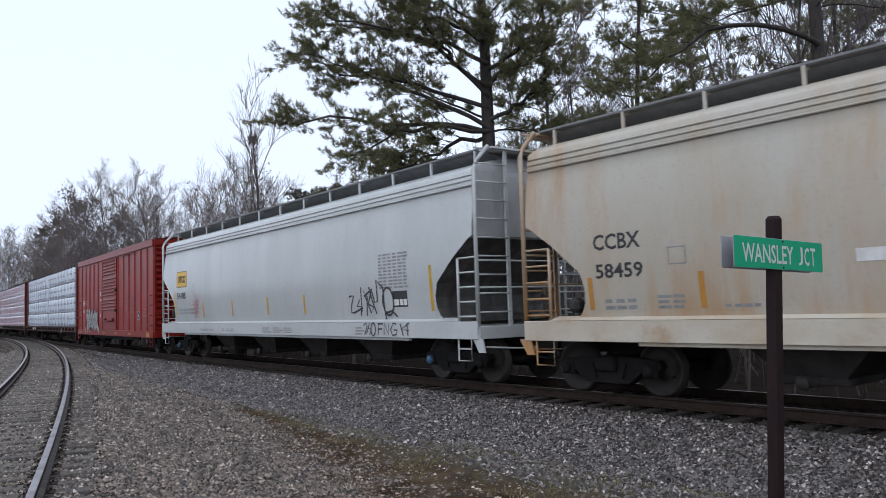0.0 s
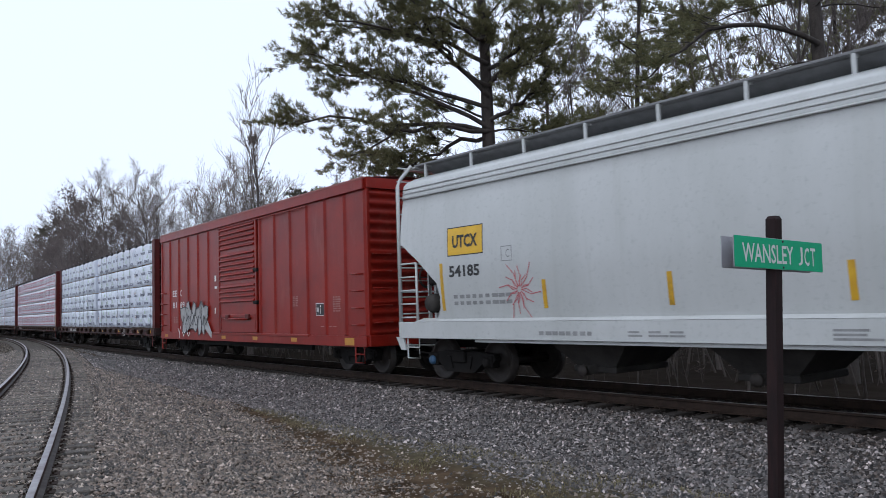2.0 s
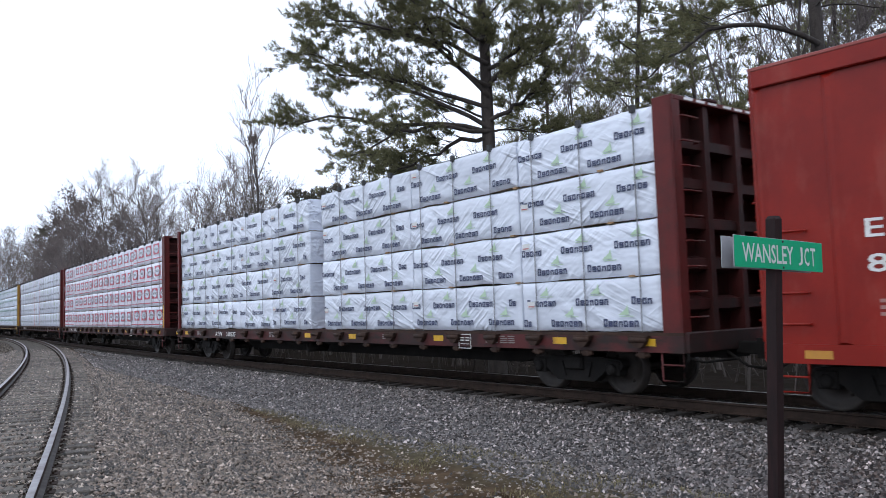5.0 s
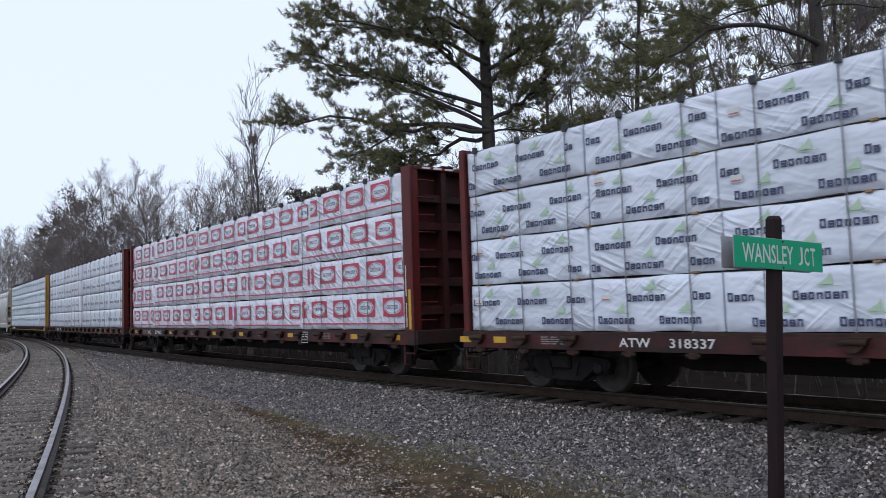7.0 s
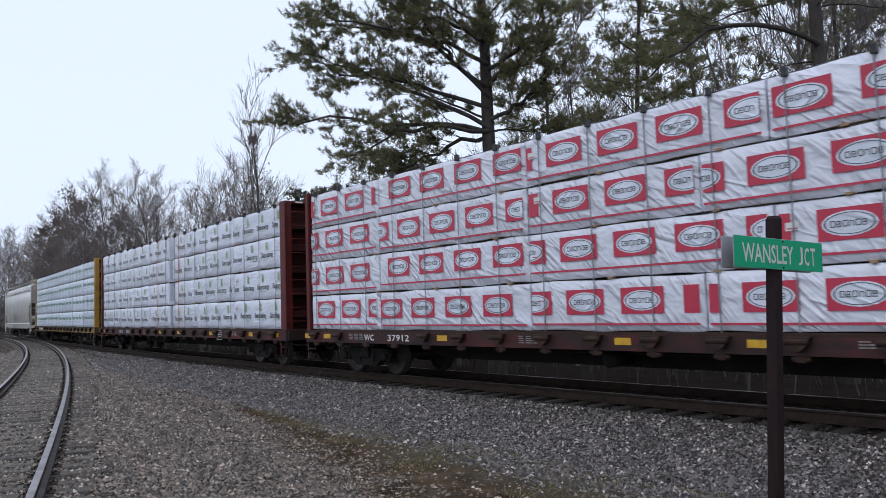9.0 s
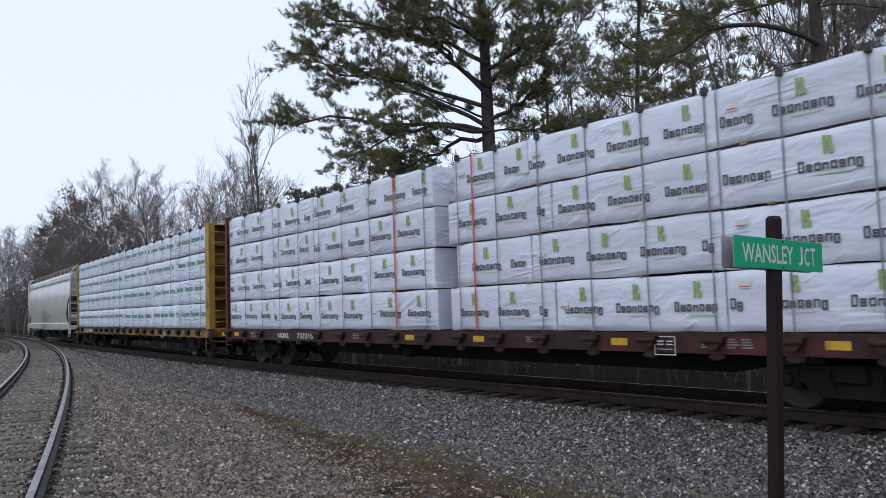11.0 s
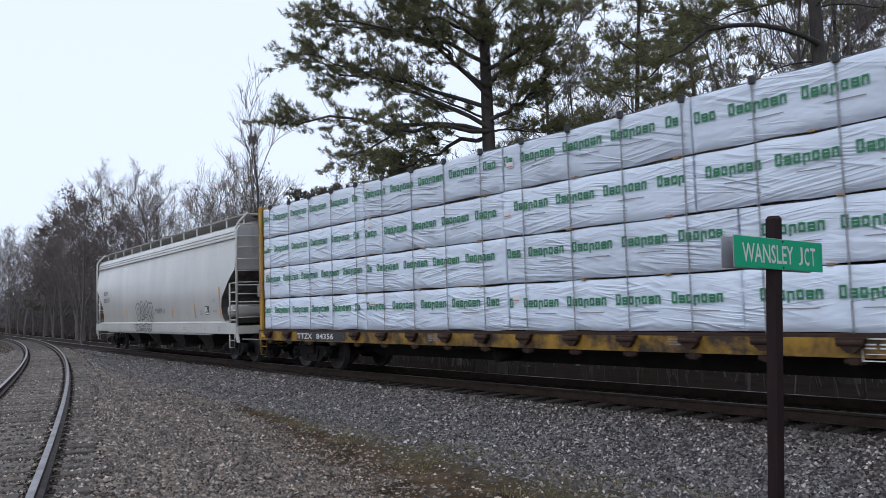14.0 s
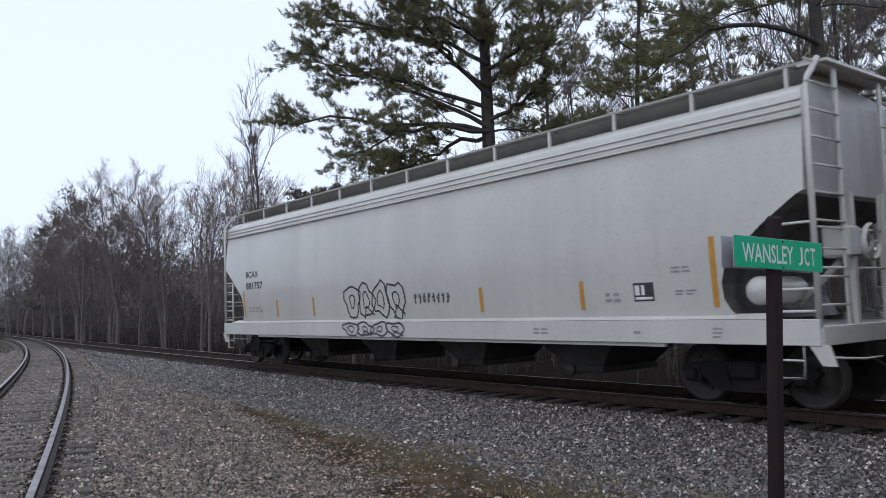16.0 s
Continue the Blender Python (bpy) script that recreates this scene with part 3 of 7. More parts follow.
def strew(name, px, py, size, material, label, category, seed, flat=0.8, lift=0.0):
    """One sheet of small angular stones, half sunk in the ground."""
    g = np.random.default_rng(seed)
    n = len(px)
    h = height_at(px, py)[0] + lift
    ang = np.arange(5) * 1.2566 + g.uniform(0, 6.283, (n, 1)) + g.uniform(-0.35, 0.35, (n, 5))
    rad = g.uniform(0.7, 1.3, (n, 5))
    v = np.empty((n, 6, 3))
    v[:, :5, 0], v[:, :5, 1] = rad * np.cos(ang), rad * np.sin(ang)
    v[:, :5, 2] = g.uniform(-0.45, 0.1, (n, 5))
    v[:, 5, :2] = g.uniform(-0.55, 0.55, (n, 2))
    v[:, 5, 2] = g.uniform(0.5, 1.15, n) * flat
    turn = g.uniform(0, 6.283, n)
    long = g.uniform(0.65, 1.0, n)[:, None]
    c, d = np.cos(turn)[:, None], np.sin(turn)[:, None]
    u, w = v[:, :, 0] * c + v[:, :, 1] * d, (v[:, :, 1] * c - v[:, :, 0] * d) * long
    v[:, :, 0], v[:, :, 1] = u * c - w * d, u * d + w * c
    v *= size[:, None, None]
    v += np.stack([px, py, h], 1)[:, None, :]
    f = (STONE_F[None] + (np.arange(n) * 6)[:, None, None]).reshape(-1, 3)
    me = bpy.data.meshes.new(name)
    me.vertices.add(n * 6)
    me.vertices.foreach_set("co", v.reshape(-1).astype(np.float32))
    me.loops.add(len(f) * 3)
    me.loops.foreach_set("vertex_index", f.reshape(-1).astype(np.int32))
    me.polygons.add(len(f))
    me.polygons.foreach_set("loop_start", np.arange(0, len(f) * 3, 3, dtype=np.int32))
    me.materials.append(M[material])
    me.update(calc_edges=True)
    me.validate()
    return tagged(new(name, me), label, category, kind="stuff")


def scatter_along(n, s0, s1, l0, l1, seed, power=1.0):
    """Places between two distances from the main line; denser towards s1."""
    g = np.random.default_rng(seed)
    s = s1 - (s1 - s0) * g.uniform(0, 1, n) ** power
    l = g.uniform(l0, l1, n)
    x, y, ph = np.interp(s, S_TAB, X_TAB), np.interp(s, S_TAB, Y_TAB), np.interp(s, S_TAB, PH_TAB)
    return x + np.sin(ph) * l, y - np.cos(ph) * l, g


# ---- tracks ----
RAIL_PROFILE = [(-0.07, -0.172), (0.07, -0.172), (0.07, -0.160), (0.012, -0.140), (0.010, -0.045), (0.037, -0.034), (0.037, -0.004), (0.030, 0.0), (-0.030, 0.0), (-0.037, -0.004), (-0.037, -0.034), (-0.010, -0.045), (-0.012, -0.140), (-0.07, -0.160)]


def rail(xs, ys, nx, ny, off, parent, steel="rail_side"):
    b = Build()
    k = len(RAIL_PROFILE)
    v = []
    for x, y, ax, ay in zip(xs, ys, nx, ny):
        for u, z in RAIL_PROFILE:
            v.append((x + ax * (off + u), y + ay * (off + u), z))
    side, top, foot = [], [], []
    for i in range(len(xs) - 1):
        for j in range(k):
            q = (i * k + j, i * k + (j + 1) % k, (i + 1) * k + (j + 1) % k, (i + 1) * k + j)
            (top if j in (6, 7, 8) else foot if j in (2, 12) else side).append(q)
    o = len(b.v)
    b.add(v, side, 0)
    for slot, quads in ((1, top), (2, foot)):
        for q in quads:
            b.f.append(tuple(o + i for i in q))
            b.m.append(slot)
            b.s.append(False)
    return part("rail", b, (steel, "rail_top", "rail_foot" if steel == "rail_worn" else steel), parent)


def tie_mesh(wood):
    b = Build()
    b.box(-0.115, 0.115, -1.3, 1.3, -0.36, -0.176, 0, 0.015)
    for y in (-0.755, 0.755):
        b.box(-0.10, 0.10, y - 0.17, y + 0.17, -0.178, -0.168, 1)
        for dx, dy in ((-0.05, -0.10), (0.05, 0.10), (0.05, -0.12), (-0.05, 0.12)):
            b.box(dx - 0.012, dx + 0.012, y + dy - 0.012, y + dy + 0.012, -0.17, -0.145, 1)
    return fix_normals(b.mesh("tie", (wood, "rail_side")))


TIES = {k: tie_mesh(k) for k in ("tie", "tie_shaded_oily")}


def track(name, xs, ys, heading, label, first, last, skip=0.53, near=(-1e9, 1e9), wood="tie"):
    TIE = TIES[wood]
    root = tagged(new(name), label, "railway track", kind="structure")
    n1, n2 = np.sin(heading), -np.cos(heading)
    for off in (-0.755, 0.755):
        rail(xs[::6], ys[::6], n1[::6], n2[::6], off, root, "rail_worn" if wood == "tie" else "rail_side")
    g = np.random.default_rng(5)
    d = np.arange(len(xs)) * STEP
    far = Build()
    k = 0
    tv = np.array([v.co[:] for v in TIE.vertices])
    tf = [tuple(p.vertices) for p in TIE.polygons]
    tm = [p.material_index for p in TIE.polygons]
    for q in np.arange(first, last, skip):
        x, y, a = np.interp(q, d, xs), np.interp(q, d, ys), np.interp(q, d, heading)
        m = pose(x, y, g.uniform(-0.012, 0.004), 0, 0, math.degrees(a) + g.uniform(-1.2, 1.2))
        if near[0] <= q <= near[1]:
            part("tie", TIE, (), root, at=m)
        else:
            o = len(far.v)
            far.v.extend(tuple(m @ Vector(p)) for p in tv)
            far.f.extend(tuple(o + i for i in f) for f in tf)
            far.m.extend(tm)
            far.s.extend([False] * len(tf))
    if far.v:
        o = part("ties", far.mesh("ties", (wood, "rail_side")), (), root)
        tagged(o, kind="stuff")
    return root


track("main_track", X_TAB, Y_TAB, PH_TAB, "rusty main railway track on grey ballast", 60, 480, 0.53, (255, 315), "tie_shaded_oily")
track("siding_track", QX, QY, A_TAB + math.pi / 2, "curving siding track with worn bright rails", 20, 142, 0.53, (58, 110))


# ---- freight car parts ----
def truck_mesh():
    b = Build()
    for s in (-1, 1):
        y = s * 0.98
        outer = [(-1.12, 0.52), (-1.05, 0.62), (-0.55, 0.66), (0.55, 0.66), (1.05, 0.62), (1.12, 0.52), (1.02, 0.42), (0.72, 0.42), (0.45, 0.22), (-0.45, 0.22), (-0.72, 0.42), (-1.02, 0.42)]
        b.prism(outer, y - 0.09, y + 0.09)
        b.prism([(-0.42, 0.56), (-0.30, 0.56), (-0.22, 0.30), (-0.34, 0.30)], y + s * 0.09, y + s * 0.12)
        b.prism([(0.42, 0.56), (0.30, 0.56), (0.22, 0.30), (0.34, 0.30)], y + s * 0.09, y + s * 0.12)
        for x in (-0.13, 0, 0.13):
            b.tube([(x, y, 0.26), (x, y, 0.54)], 0.06, 8)
        for x in (-0.889, 0.889):
            b.box(x - 0.15, x + 0.15, y - 0.12, y + 0.12, 0.34, 0.60, 0, 0.02)
    b.box(-0.22, 0.22, -1.15, 1.15, 0.42, 0.68, 0, 0.03)
    b.box(-0.3, 0.3, -0.3, 0.3, 0.68, 0.86)
    for x in (-0.36, 0.36):
        b.box(x - 0.05, x + 0.05, -0.85, 0.85, 0.36, 0.48)
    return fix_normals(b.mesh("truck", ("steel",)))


def wheel_mesh():
    b = Build()
    r = 0.457
    for s in (-1, 1):
        y = s * 0.72
        pr = [(-0.07, 0.12), (-0.07, 0.30), (-0.035, 0.33), (-0.035, 0.39), (-0.075, 0.41), (-0.075, r + 0.025), (-0.05, r + 0.025), (-0.035, r), (0.065, r - 0.004), (0.065, 0.40), (0.03, 0.38), (0.01, 0.22), (0.06, 0.17), (0.10, 0.12)]
        b.lathe([(y + s * u, q) for u, q in pr], n=28)
        for k in range(2):
            w = math.pi * k + 0.4
            b.tube([(0.27 * math.cos(w), y + s * 0.0, 0.27 * math.sin(w)), (0.27 * math.cos(w), y + s * 0.045, 0.27 * math.sin(w))], 0.03, 6)
    b.tube([(0, -1.05, 0), (0, 1.05, 0)], 0.085, 10)
    return fix_normals(b.mesh("wheelset", ("wheel",)))


def cap_mesh(key):
    b = Build()
    b.lathe([(0.0, 0.10), (-0.06, 0.10), (-0.09, 0.07), (-0.09, 0.001)], n=12)
    return fix_normals(b.mesh("bearing_cap", (key,)))


TRUCK, WHEEL = truck_mesh(), wheel_mesh()
CAPS = {k: cap_mesh(k) for k in ("steel", "blue_cap", "red_cap")}
WHEEL_SETS = []   # (object, x in the truck, its car's name)


def trucks(car, half, caps=("steel", "steel", "steel", "steel")):
    i = 0
    for x in (-half, half):
        t = part("truck", TRUCK, (), car, at=pose(x, 0, 0))
        for dx in (-0.889, 0.889):
            w = part("wheelset", WHEEL, (), t, at=pose(dx, 0, 0.457))
            part("bearing_cap", CAPS[caps[i]], (), t, at=pose(dx, -1.08, 0.457))
            WHEEL_SETS.append((w, dx))
            i += 1


def coupler(car, x_end, sgn, reach):
    b = Build()
    b.box(min(x_end, x_end + sgn * reach), max(x_end, x_end + sgn * reach), -0.09, 0.09, 0.72, 0.92, 0, 0.02)
    kx = x_end + sgn * reach
    b.prism([(kx - 0.16, 0.66), (kx + 0.16, 0.66), (kx + 0.16, 0.98), (kx - 0.16, 0.98)], -0.18, 0.16)
    b.tube([(x_end, -0.35, 0.78), (x_end + sgn * reach * 0.6, -0.32, 0.55), (x_end + sgn * reach, -0.15, 0.5)], 0.025, 6)
    part("coupler", b, "steel", car)


def step_stirrup(b, x, y, z, w=0.38, drop=0.42, mat=0):
    r = 0.02
    b.tube([(x - w / 2, y, z), (x - w / 2, y, z - drop), (x + w / 2, y, z - drop), (x + w / 2, y, z)], r, 5, mat)
    b.tube([(x - w / 2, y, z - drop * 0.5), (x + w / 2, y, z - drop * 0.5)], r * 0.8, 5, mat)


# ---- covered hopper ----
HW_Z = [1.30, 1.45, 1.6, 1.8, 2.0, 2.3, 2.6, 2.85, 3.1, 3.35, 3.6, 3.85, 4.09, 4.11, 4.21, 4.23, 4.31, 4.33, 4.42, 4.50, 4.58, 4.66, 4.72, 4.76, 4.78]
HW_Y = [1.50, 1.525, 1.545, 1.565, 1.58, 1.60, 1.608, 1.608, 1.60, 1.583, 1.558, 1.525, 1.485, 1.497, 1.495, 1.482, 1.48, 1.467, 1.46, 1.38, 1.22, 0.98, 0.65, 0.3, 0.0]


def hopper_side(z):
    return -float(np.interp(z, HW_Z, HW_Y))


CUT_Z = [1.30, 1.45, 1.62, 1.85, 2.15, 2.65, 3.02, 3.06]
CUT_X = [1.05, 1.24, 1.33, 1.35, 1.26, 0.66, 0.12, 0.02]


def covered_hopper(label, length, paint, seed, caps, sill=None, board="walkway", brake=1):
    sill = sill or paint
    car = tagged(new("covered_hopper_car"), label, "hopper car", "cars of the freight train")
    g = random.Random(seed)
    H = length / 2
    b = Build()
    zs = sorted(set(HW_Z) | set(CUT_Z) | {2.3, 2.85, 3.35, 3.8, 1.5, 1.75})
    top = len(zs)
    cols = 27
    rings = []
    for z in zs:
        w = float(np.interp(z, HW_Z, HW_Y))
        e = H - 0.09 - float(np.interp(z, CUT_Z, CUT_X))
        if z > 4.4:
            e -= (z - 4.4) * 0.5
        rings.append((w, e, z))
    for sgn in (-1, 1):
        v = []
        for w, e, z in rings:
            for k in range(cols):
                u = -1 + 2 * k / (cols - 1)
                v.append((u * e, sgn * w, z))
        fs = [(i * cols + k, i * cols + k + 1, (i + 1) * cols + k + 1, (i + 1) * cols + k) for i in range(top - 1) for k in range(cols - 1)]
        b.add(v, fs, 0, True)
    for sgn in (-1, 1):
        v = []
        for w, e, z in rings:
            v += [(sgn * e, -w, z), (sgn * e, w, z)]
        # End faces take the shaded greys, darker on the slope than above it.
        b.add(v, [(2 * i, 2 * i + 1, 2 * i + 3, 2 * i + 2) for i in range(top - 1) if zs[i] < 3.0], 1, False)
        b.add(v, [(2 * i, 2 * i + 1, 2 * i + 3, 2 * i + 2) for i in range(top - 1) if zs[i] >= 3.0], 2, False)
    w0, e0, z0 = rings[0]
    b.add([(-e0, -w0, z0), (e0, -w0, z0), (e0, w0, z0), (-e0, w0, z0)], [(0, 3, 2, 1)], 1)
    part("body", b, (paint, "end_shade_grime", "end_shade"), car)
    # ribs along the roof line
    for z, y in ((4.11, 1.507), (4.22, 1.492), (4.325, 1.477)):
        r = Build()
        for sgn in (-1, 1):
            r.tube([(-H + 0.13, sgn * y, z), (H - 0.13, sgn * y, z)], 0.022, 6)
        part("roof_rib", r, paint, car)
    # side sills
    for sgn in (-1, 1):
        s = Build()
        s.box(-H, H, sgn * 1.60 - 0.02, sgn * 1.60 + 0.02, 0.96, 1.32, 0, 0.008)
        s.add([(-H + 0.6, sgn * 1.625, 1.325), (H - 0.6, sgn * 1.625, 1.325), (H - 0.75, sgn * 1.47, 1.40), (-H + 0.75, sgn * 1.47, 1.40), (-H + 0.6, sgn * 1.58, 1.30), (H - 0.6, sgn * 1.58, 1.30)], [(0, 1, 2, 3), (4, 5, 1, 0), (4, 0, 3), (1, 5, 2)])
        s.box(-H + 2.5, H - 2.5, sgn * 1.52 - 0.04, sgn * 1.52 + 0.04, 0.90, 0.955)
        part("side_sill", s, sill, car)
    for sgn in (-1, 1):
        fr = Build()
        fr.box(sgn * H - 0.03, sgn * H + 0.03, -1.58, 1.58, 0.96, 1.22, 0, 0.01)
        fr.box(min(sgn * H, sgn * (H - 1.4)), max(sgn * H, sgn * (H - 1.4)), -1.3, 1.3, 1.18, 1.22)
        fr.box(min(sgn * H, sgn * (H - 2.4)), max(sgn * H, sgn * (H - 2.4)), -0.35, 0.35, 0.70, 1.20, 1)
        part("end_platform", fr, (paint, "steel"), car)
    # outlet chutes under the body
    for k in range(4):
        x = (k - 1.5) * 3.35
        c = Build()
        v = [(x - 1.35, -1.25, 1.34), (x + 1.35, -1.25, 1.34), (x + 1.35, 1.25, 1.34), (x - 1.35, 1.25, 1.34), (x - 0.45, -0.75, 0.45), (x + 0.45, -0.75, 0.45), (x + 0.45, 0.75, 0.45), (x - 0.45, 0.75, 0.45)]
        c.add(v, [(0, 1, 5, 4), (1, 2, 6, 5), (2, 3, 7, 6), (3, 0, 4, 7), (4, 5, 6, 7)])
        c.box(x - 0.5, x + 0.5, -0.8, 0.8, 0.34, 0.46, 0, 0.02)
        c.tube([(x, -1.12, 0.40), (x, 1.12, 0.40)], 0.09, 10)
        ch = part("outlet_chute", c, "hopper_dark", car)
        k2 = Build()
        k2.lathe([(-1.16, 0.001), (-1.16, 0.10), (-1.10, 0.11), (-1.10, 0.001)], n=12, centre=(x, 0, 0.40))
        part("outlet_cap", k2, ("red_cap" if k % 2 and seed == 1 else "wheel"), ch)
    # running boards and hatches on the roof
    for sgn in (-1, 1):
        rb = Build()
        rb.box(-H + 0.10, H - 0.10, sgn * 0.83 - 0.28, sgn * 0.83 + 0.28, 4.895, 4.93, 0)
        rb.box(-H + 0.10, H - 0.10, sgn * 1.12 - 0.012, sgn * 1.12 + 0.012, 4.905, 4.940, 0)
        run = part("running_board", rb, board, car)
        n = 13
        for k in range(n):
            x = -H + 0.5 + (length - 1.0) * k / (n - 1)
            p = Build()
            p.box(x - 0.03, x + 0.03, sgn * 1.11 - 0.02, sgn * 1.11 + 0.02, 4.54, 4.90)
            p.box(x - 0.03, x + 0.03, sgn * 0.6, sgn * 1.11, 4.87, 4.905)
            part("running_board_bracket", p, paint, run)
    # Sides flared wider, added to fill the dark band under the boards.
    hb = Build()
    hb.add([(x, y, z) for x in (-H + 0.3, H - 0.3) for y, z in ((-0.62, 4.70), (-0.98, 4.885), (0.98, 4.885), (0.62, 4.70))], [(0, 1, 5, 4), (1, 2, 6, 5), (2, 3, 7, 6), (3, 0, 4, 7), (0, 3, 2, 1), (4, 5, 6, 7)])
    for k in range(10):
        x = -H + 1.4 + k * (length - 2.8) / 9
        hb.box(x - 0.6, x + 0.6, -0.46, 0.46, 4.86, 4.92, 0, 0.015)
    part("hatch_trough", hb, board, car)
    # ladders and end frames
    for sgn in (-1, 1):
        xe = sgn * (H - 0.02)
        for y in (-1.57, 1.57):
            ysg = 1 if y > 0 else -1
            p = Build()
            p.tube([(xe, y, 1.2), (xe, y, 4.42), (xe, y - ysg * 0.10, 4.60), (xe, y - ysg * 0.40, 4.92)], 0.045, 8)
            post = part("corner_post", p, paint, car)
            q = Build()
            xi = xe - sgn * 0.62
            q.tube([(xi, y, 1.25), (xi, y, 2.62)], 0.032, 6)
            for k in range(5):
                z = 1.42 + k * 0.30
                q.tube([(xi, y, z), (xe, y, z)], 0.022, 5)
            part("side_ladder", q, paint, car)
            e = Build()
            yi = y - ysg * 0.86
            e.box(xe - 0.02, xe + 0.02, yi - 0.05, yi + 0.05, 1.2, 4.84, 0, 0.006)
            ladder = part("end_ladder", e, paint, car)
            for k in range(9):
                z = 1.5 + k * 0.38
                e = Build()
                e.tube([(xe + sgn * 0.02, y, z), (xe + sgn * 0.02, yi, z)], 0.018, 5)
                part("rung", e, paint, ladder)
            st = Build()
            step_stirrup(st, xe - sgn * 0.45, y, 1.0, 0.42, 0.48)
            part("step", st, paint, car)
        r = Build()
        r.tube([(xe, -1.4, 0.80), (xe + sgn * 0.12, -0.6, 0.74), (xe + sgn * 0.12, 0.6, 0.74), (xe, 1.4, 0.80)], 0.018, 5)
        r.prism([(xe - 0.16, 0.98), (xe + 0.12, 0.98), (xe + 0.20, 0.70), (xe + 0.02, 0.70)], -1.60, -1.56)
        part("uncoupling_lever", r, paint, car)
        for z in (2.0, 2.55, 4.85):
            rail_ = Build()
            rail_.tube([(xe, -1.55, z), (xe, 1.55, z)], 0.02, 5)
            part("end_rail", rail_, paint, car)
        for y in (-0.5, 0.5) if sgn == brake else ():
            rail_ = Build()
            rail_.box(xe - 0.04, xe + 0.04, y - 0.05, y + 0.05, 1.2, 3.1)
            part("end_post", rail_, paint, car)
        rail_ = Build()
        rail_.box(xe - 0.3, xe + 0.12, -1.15, 1.15, 4.86, 4.90)
        part("end_walkway", rail_, paint, car)
        coupler(car, sgn * H, sgn, 0.62)
    # air tank and brake gear at one end
    gear = paint if brake > 0 else "hopper_dark"
    a = Build()
    a.lathe([(-1.50, 0.001), (-1.48, 0.16), (-1.40, 0.21), (-0.4, 0.21), (-0.32, 0.16), (-0.30, 0.001)], n=16, centre=(brake * (H - 0.95), 0, 1.72))
    part("air_reservoir", a, gear, car)
    a = Build()
    a.lathe([(-0.2, 0.24), (-0.16, 0.27), (-0.12, 0.24), (-0.16, 0.21), (-0.2, 0.24)], n=16, centre=(0, 0, 0))
    for k in range(3):
        w = k * 2.094
        a.tube([(0, -0.16, 0), (0.25 * math.cos(w), -0.16, 0.25 * math.sin(w))], 0.015, 5)
    part("brake_wheel", a, gear, car, at=pose(brake * (H + 0.1), -0.55, 2.35, 0, 0, 90 * brake))
    a = Build()
    a.box(brake * (H - 0.15) - 0.2, brake * (H - 0.15) + 0.2, -0.75, -0.35, 2.15, 2.6, 0, 0.04)
    a.tube([(brake * (H - 0.9), -0.4, 1.5), (brake * (H - 0.1), -0.5, 2.2)], 0.05, 8)
    part("brake_housing", a, gear, car)
    trucks(car, H - 1.45, caps)
    return car


def amber_stripes(b, xs, z0, z1, mat):
    for x in xs:
        patch(b, x - 0.05, x + 0.05, z0, z1, hopper_side, mat, 0.005, 4)


def scribble(b, g, x0, x1, z0, z1, letters, w, side, mat, lift=0.006):
    """Loose spray strokes that spell nothing."""
    step = (x1 - x0) / letters
    for k in range(letters):
        cx = x0 + (k + 0.5) * step
        pts = []
        a0 = g.uniform(0, 6.28)
        turns = g.uniform(0.8, 1.25)
        for i in range(15):
            u = i / 14
            a = a0 + u * 6.28 * turns
            r = 0.5 * (0.7 + 0.3 * math.sin(3 * a + k))
            pts.append((cx + step * 0.62 * r * math.cos(a), (z0 + z1) / 2 + (z1 - z0) * r * math.sin(a)))
        stroke(b, pts, w, side, mat, lift)
        stroke(b, [(cx - step * 0.3, g.uniform(z0, z1)), (cx, (z0 + z1) / 2), (cx + step * 0.3, g.uniform(z0, z1))], w, side, mat, lift + 0.001)
        stroke(b, [(cx + step * g.uniform(-0.3, 0.3), z0), (cx + step * g.uniform(-0.1, 0.2), z1)], w, side, mat, lift + 0.0015)


def arches(b, g, x0, x1, z0, z1, n, w, side, mat):
    """Overlapping balloon outlines, as spray letters that spell nothing."""
    step, h, zc = (x1 - x0) / n, (z1 - z0) / 2, (z0 + z1) / 2
    for k in range(n):
        cx, tilt, a0 = x0 + (k + 0.5) * step, g.uniform(-0.25, 0.35), g.uniform(0, 6.28)
        for s, m in ((1.0, 17), (g.uniform(0.3, 0.42), 10)):
            pts = []
            for i in range(m):
                a = a0 + 6.6 * i / (m - 1)
                r = s * (0.82 + 0.13 * math.sin(3 * a + k * 2.1) + 0.08 * math.sin(5 * a + k))
                u, v = step * 0.68 * r * math.cos(a), h * r * math.sin(a) * (1.08 if s > 0.9 else 1.4)
                pts.append((cx + u + tilt * v * step / h * 0.5, zc + v))
            stroke(b, pts, w if s > 0.9 else w * 0.8, side, mat, 0.006 + 0.0012 * k + (0.0005 if s < 0.9 else 0))
        if k % 2:
            stroke(b, [(cx - step * 0.2, zc - h), (cx, zc - h * 0.3), (cx + step * 0.5, zc - h * 0.8)], w, side, mat, 0.014)


SILL = flat_side(-1.62)
CARS = []   # (object, place along the line at 8 s, half truck spacing)


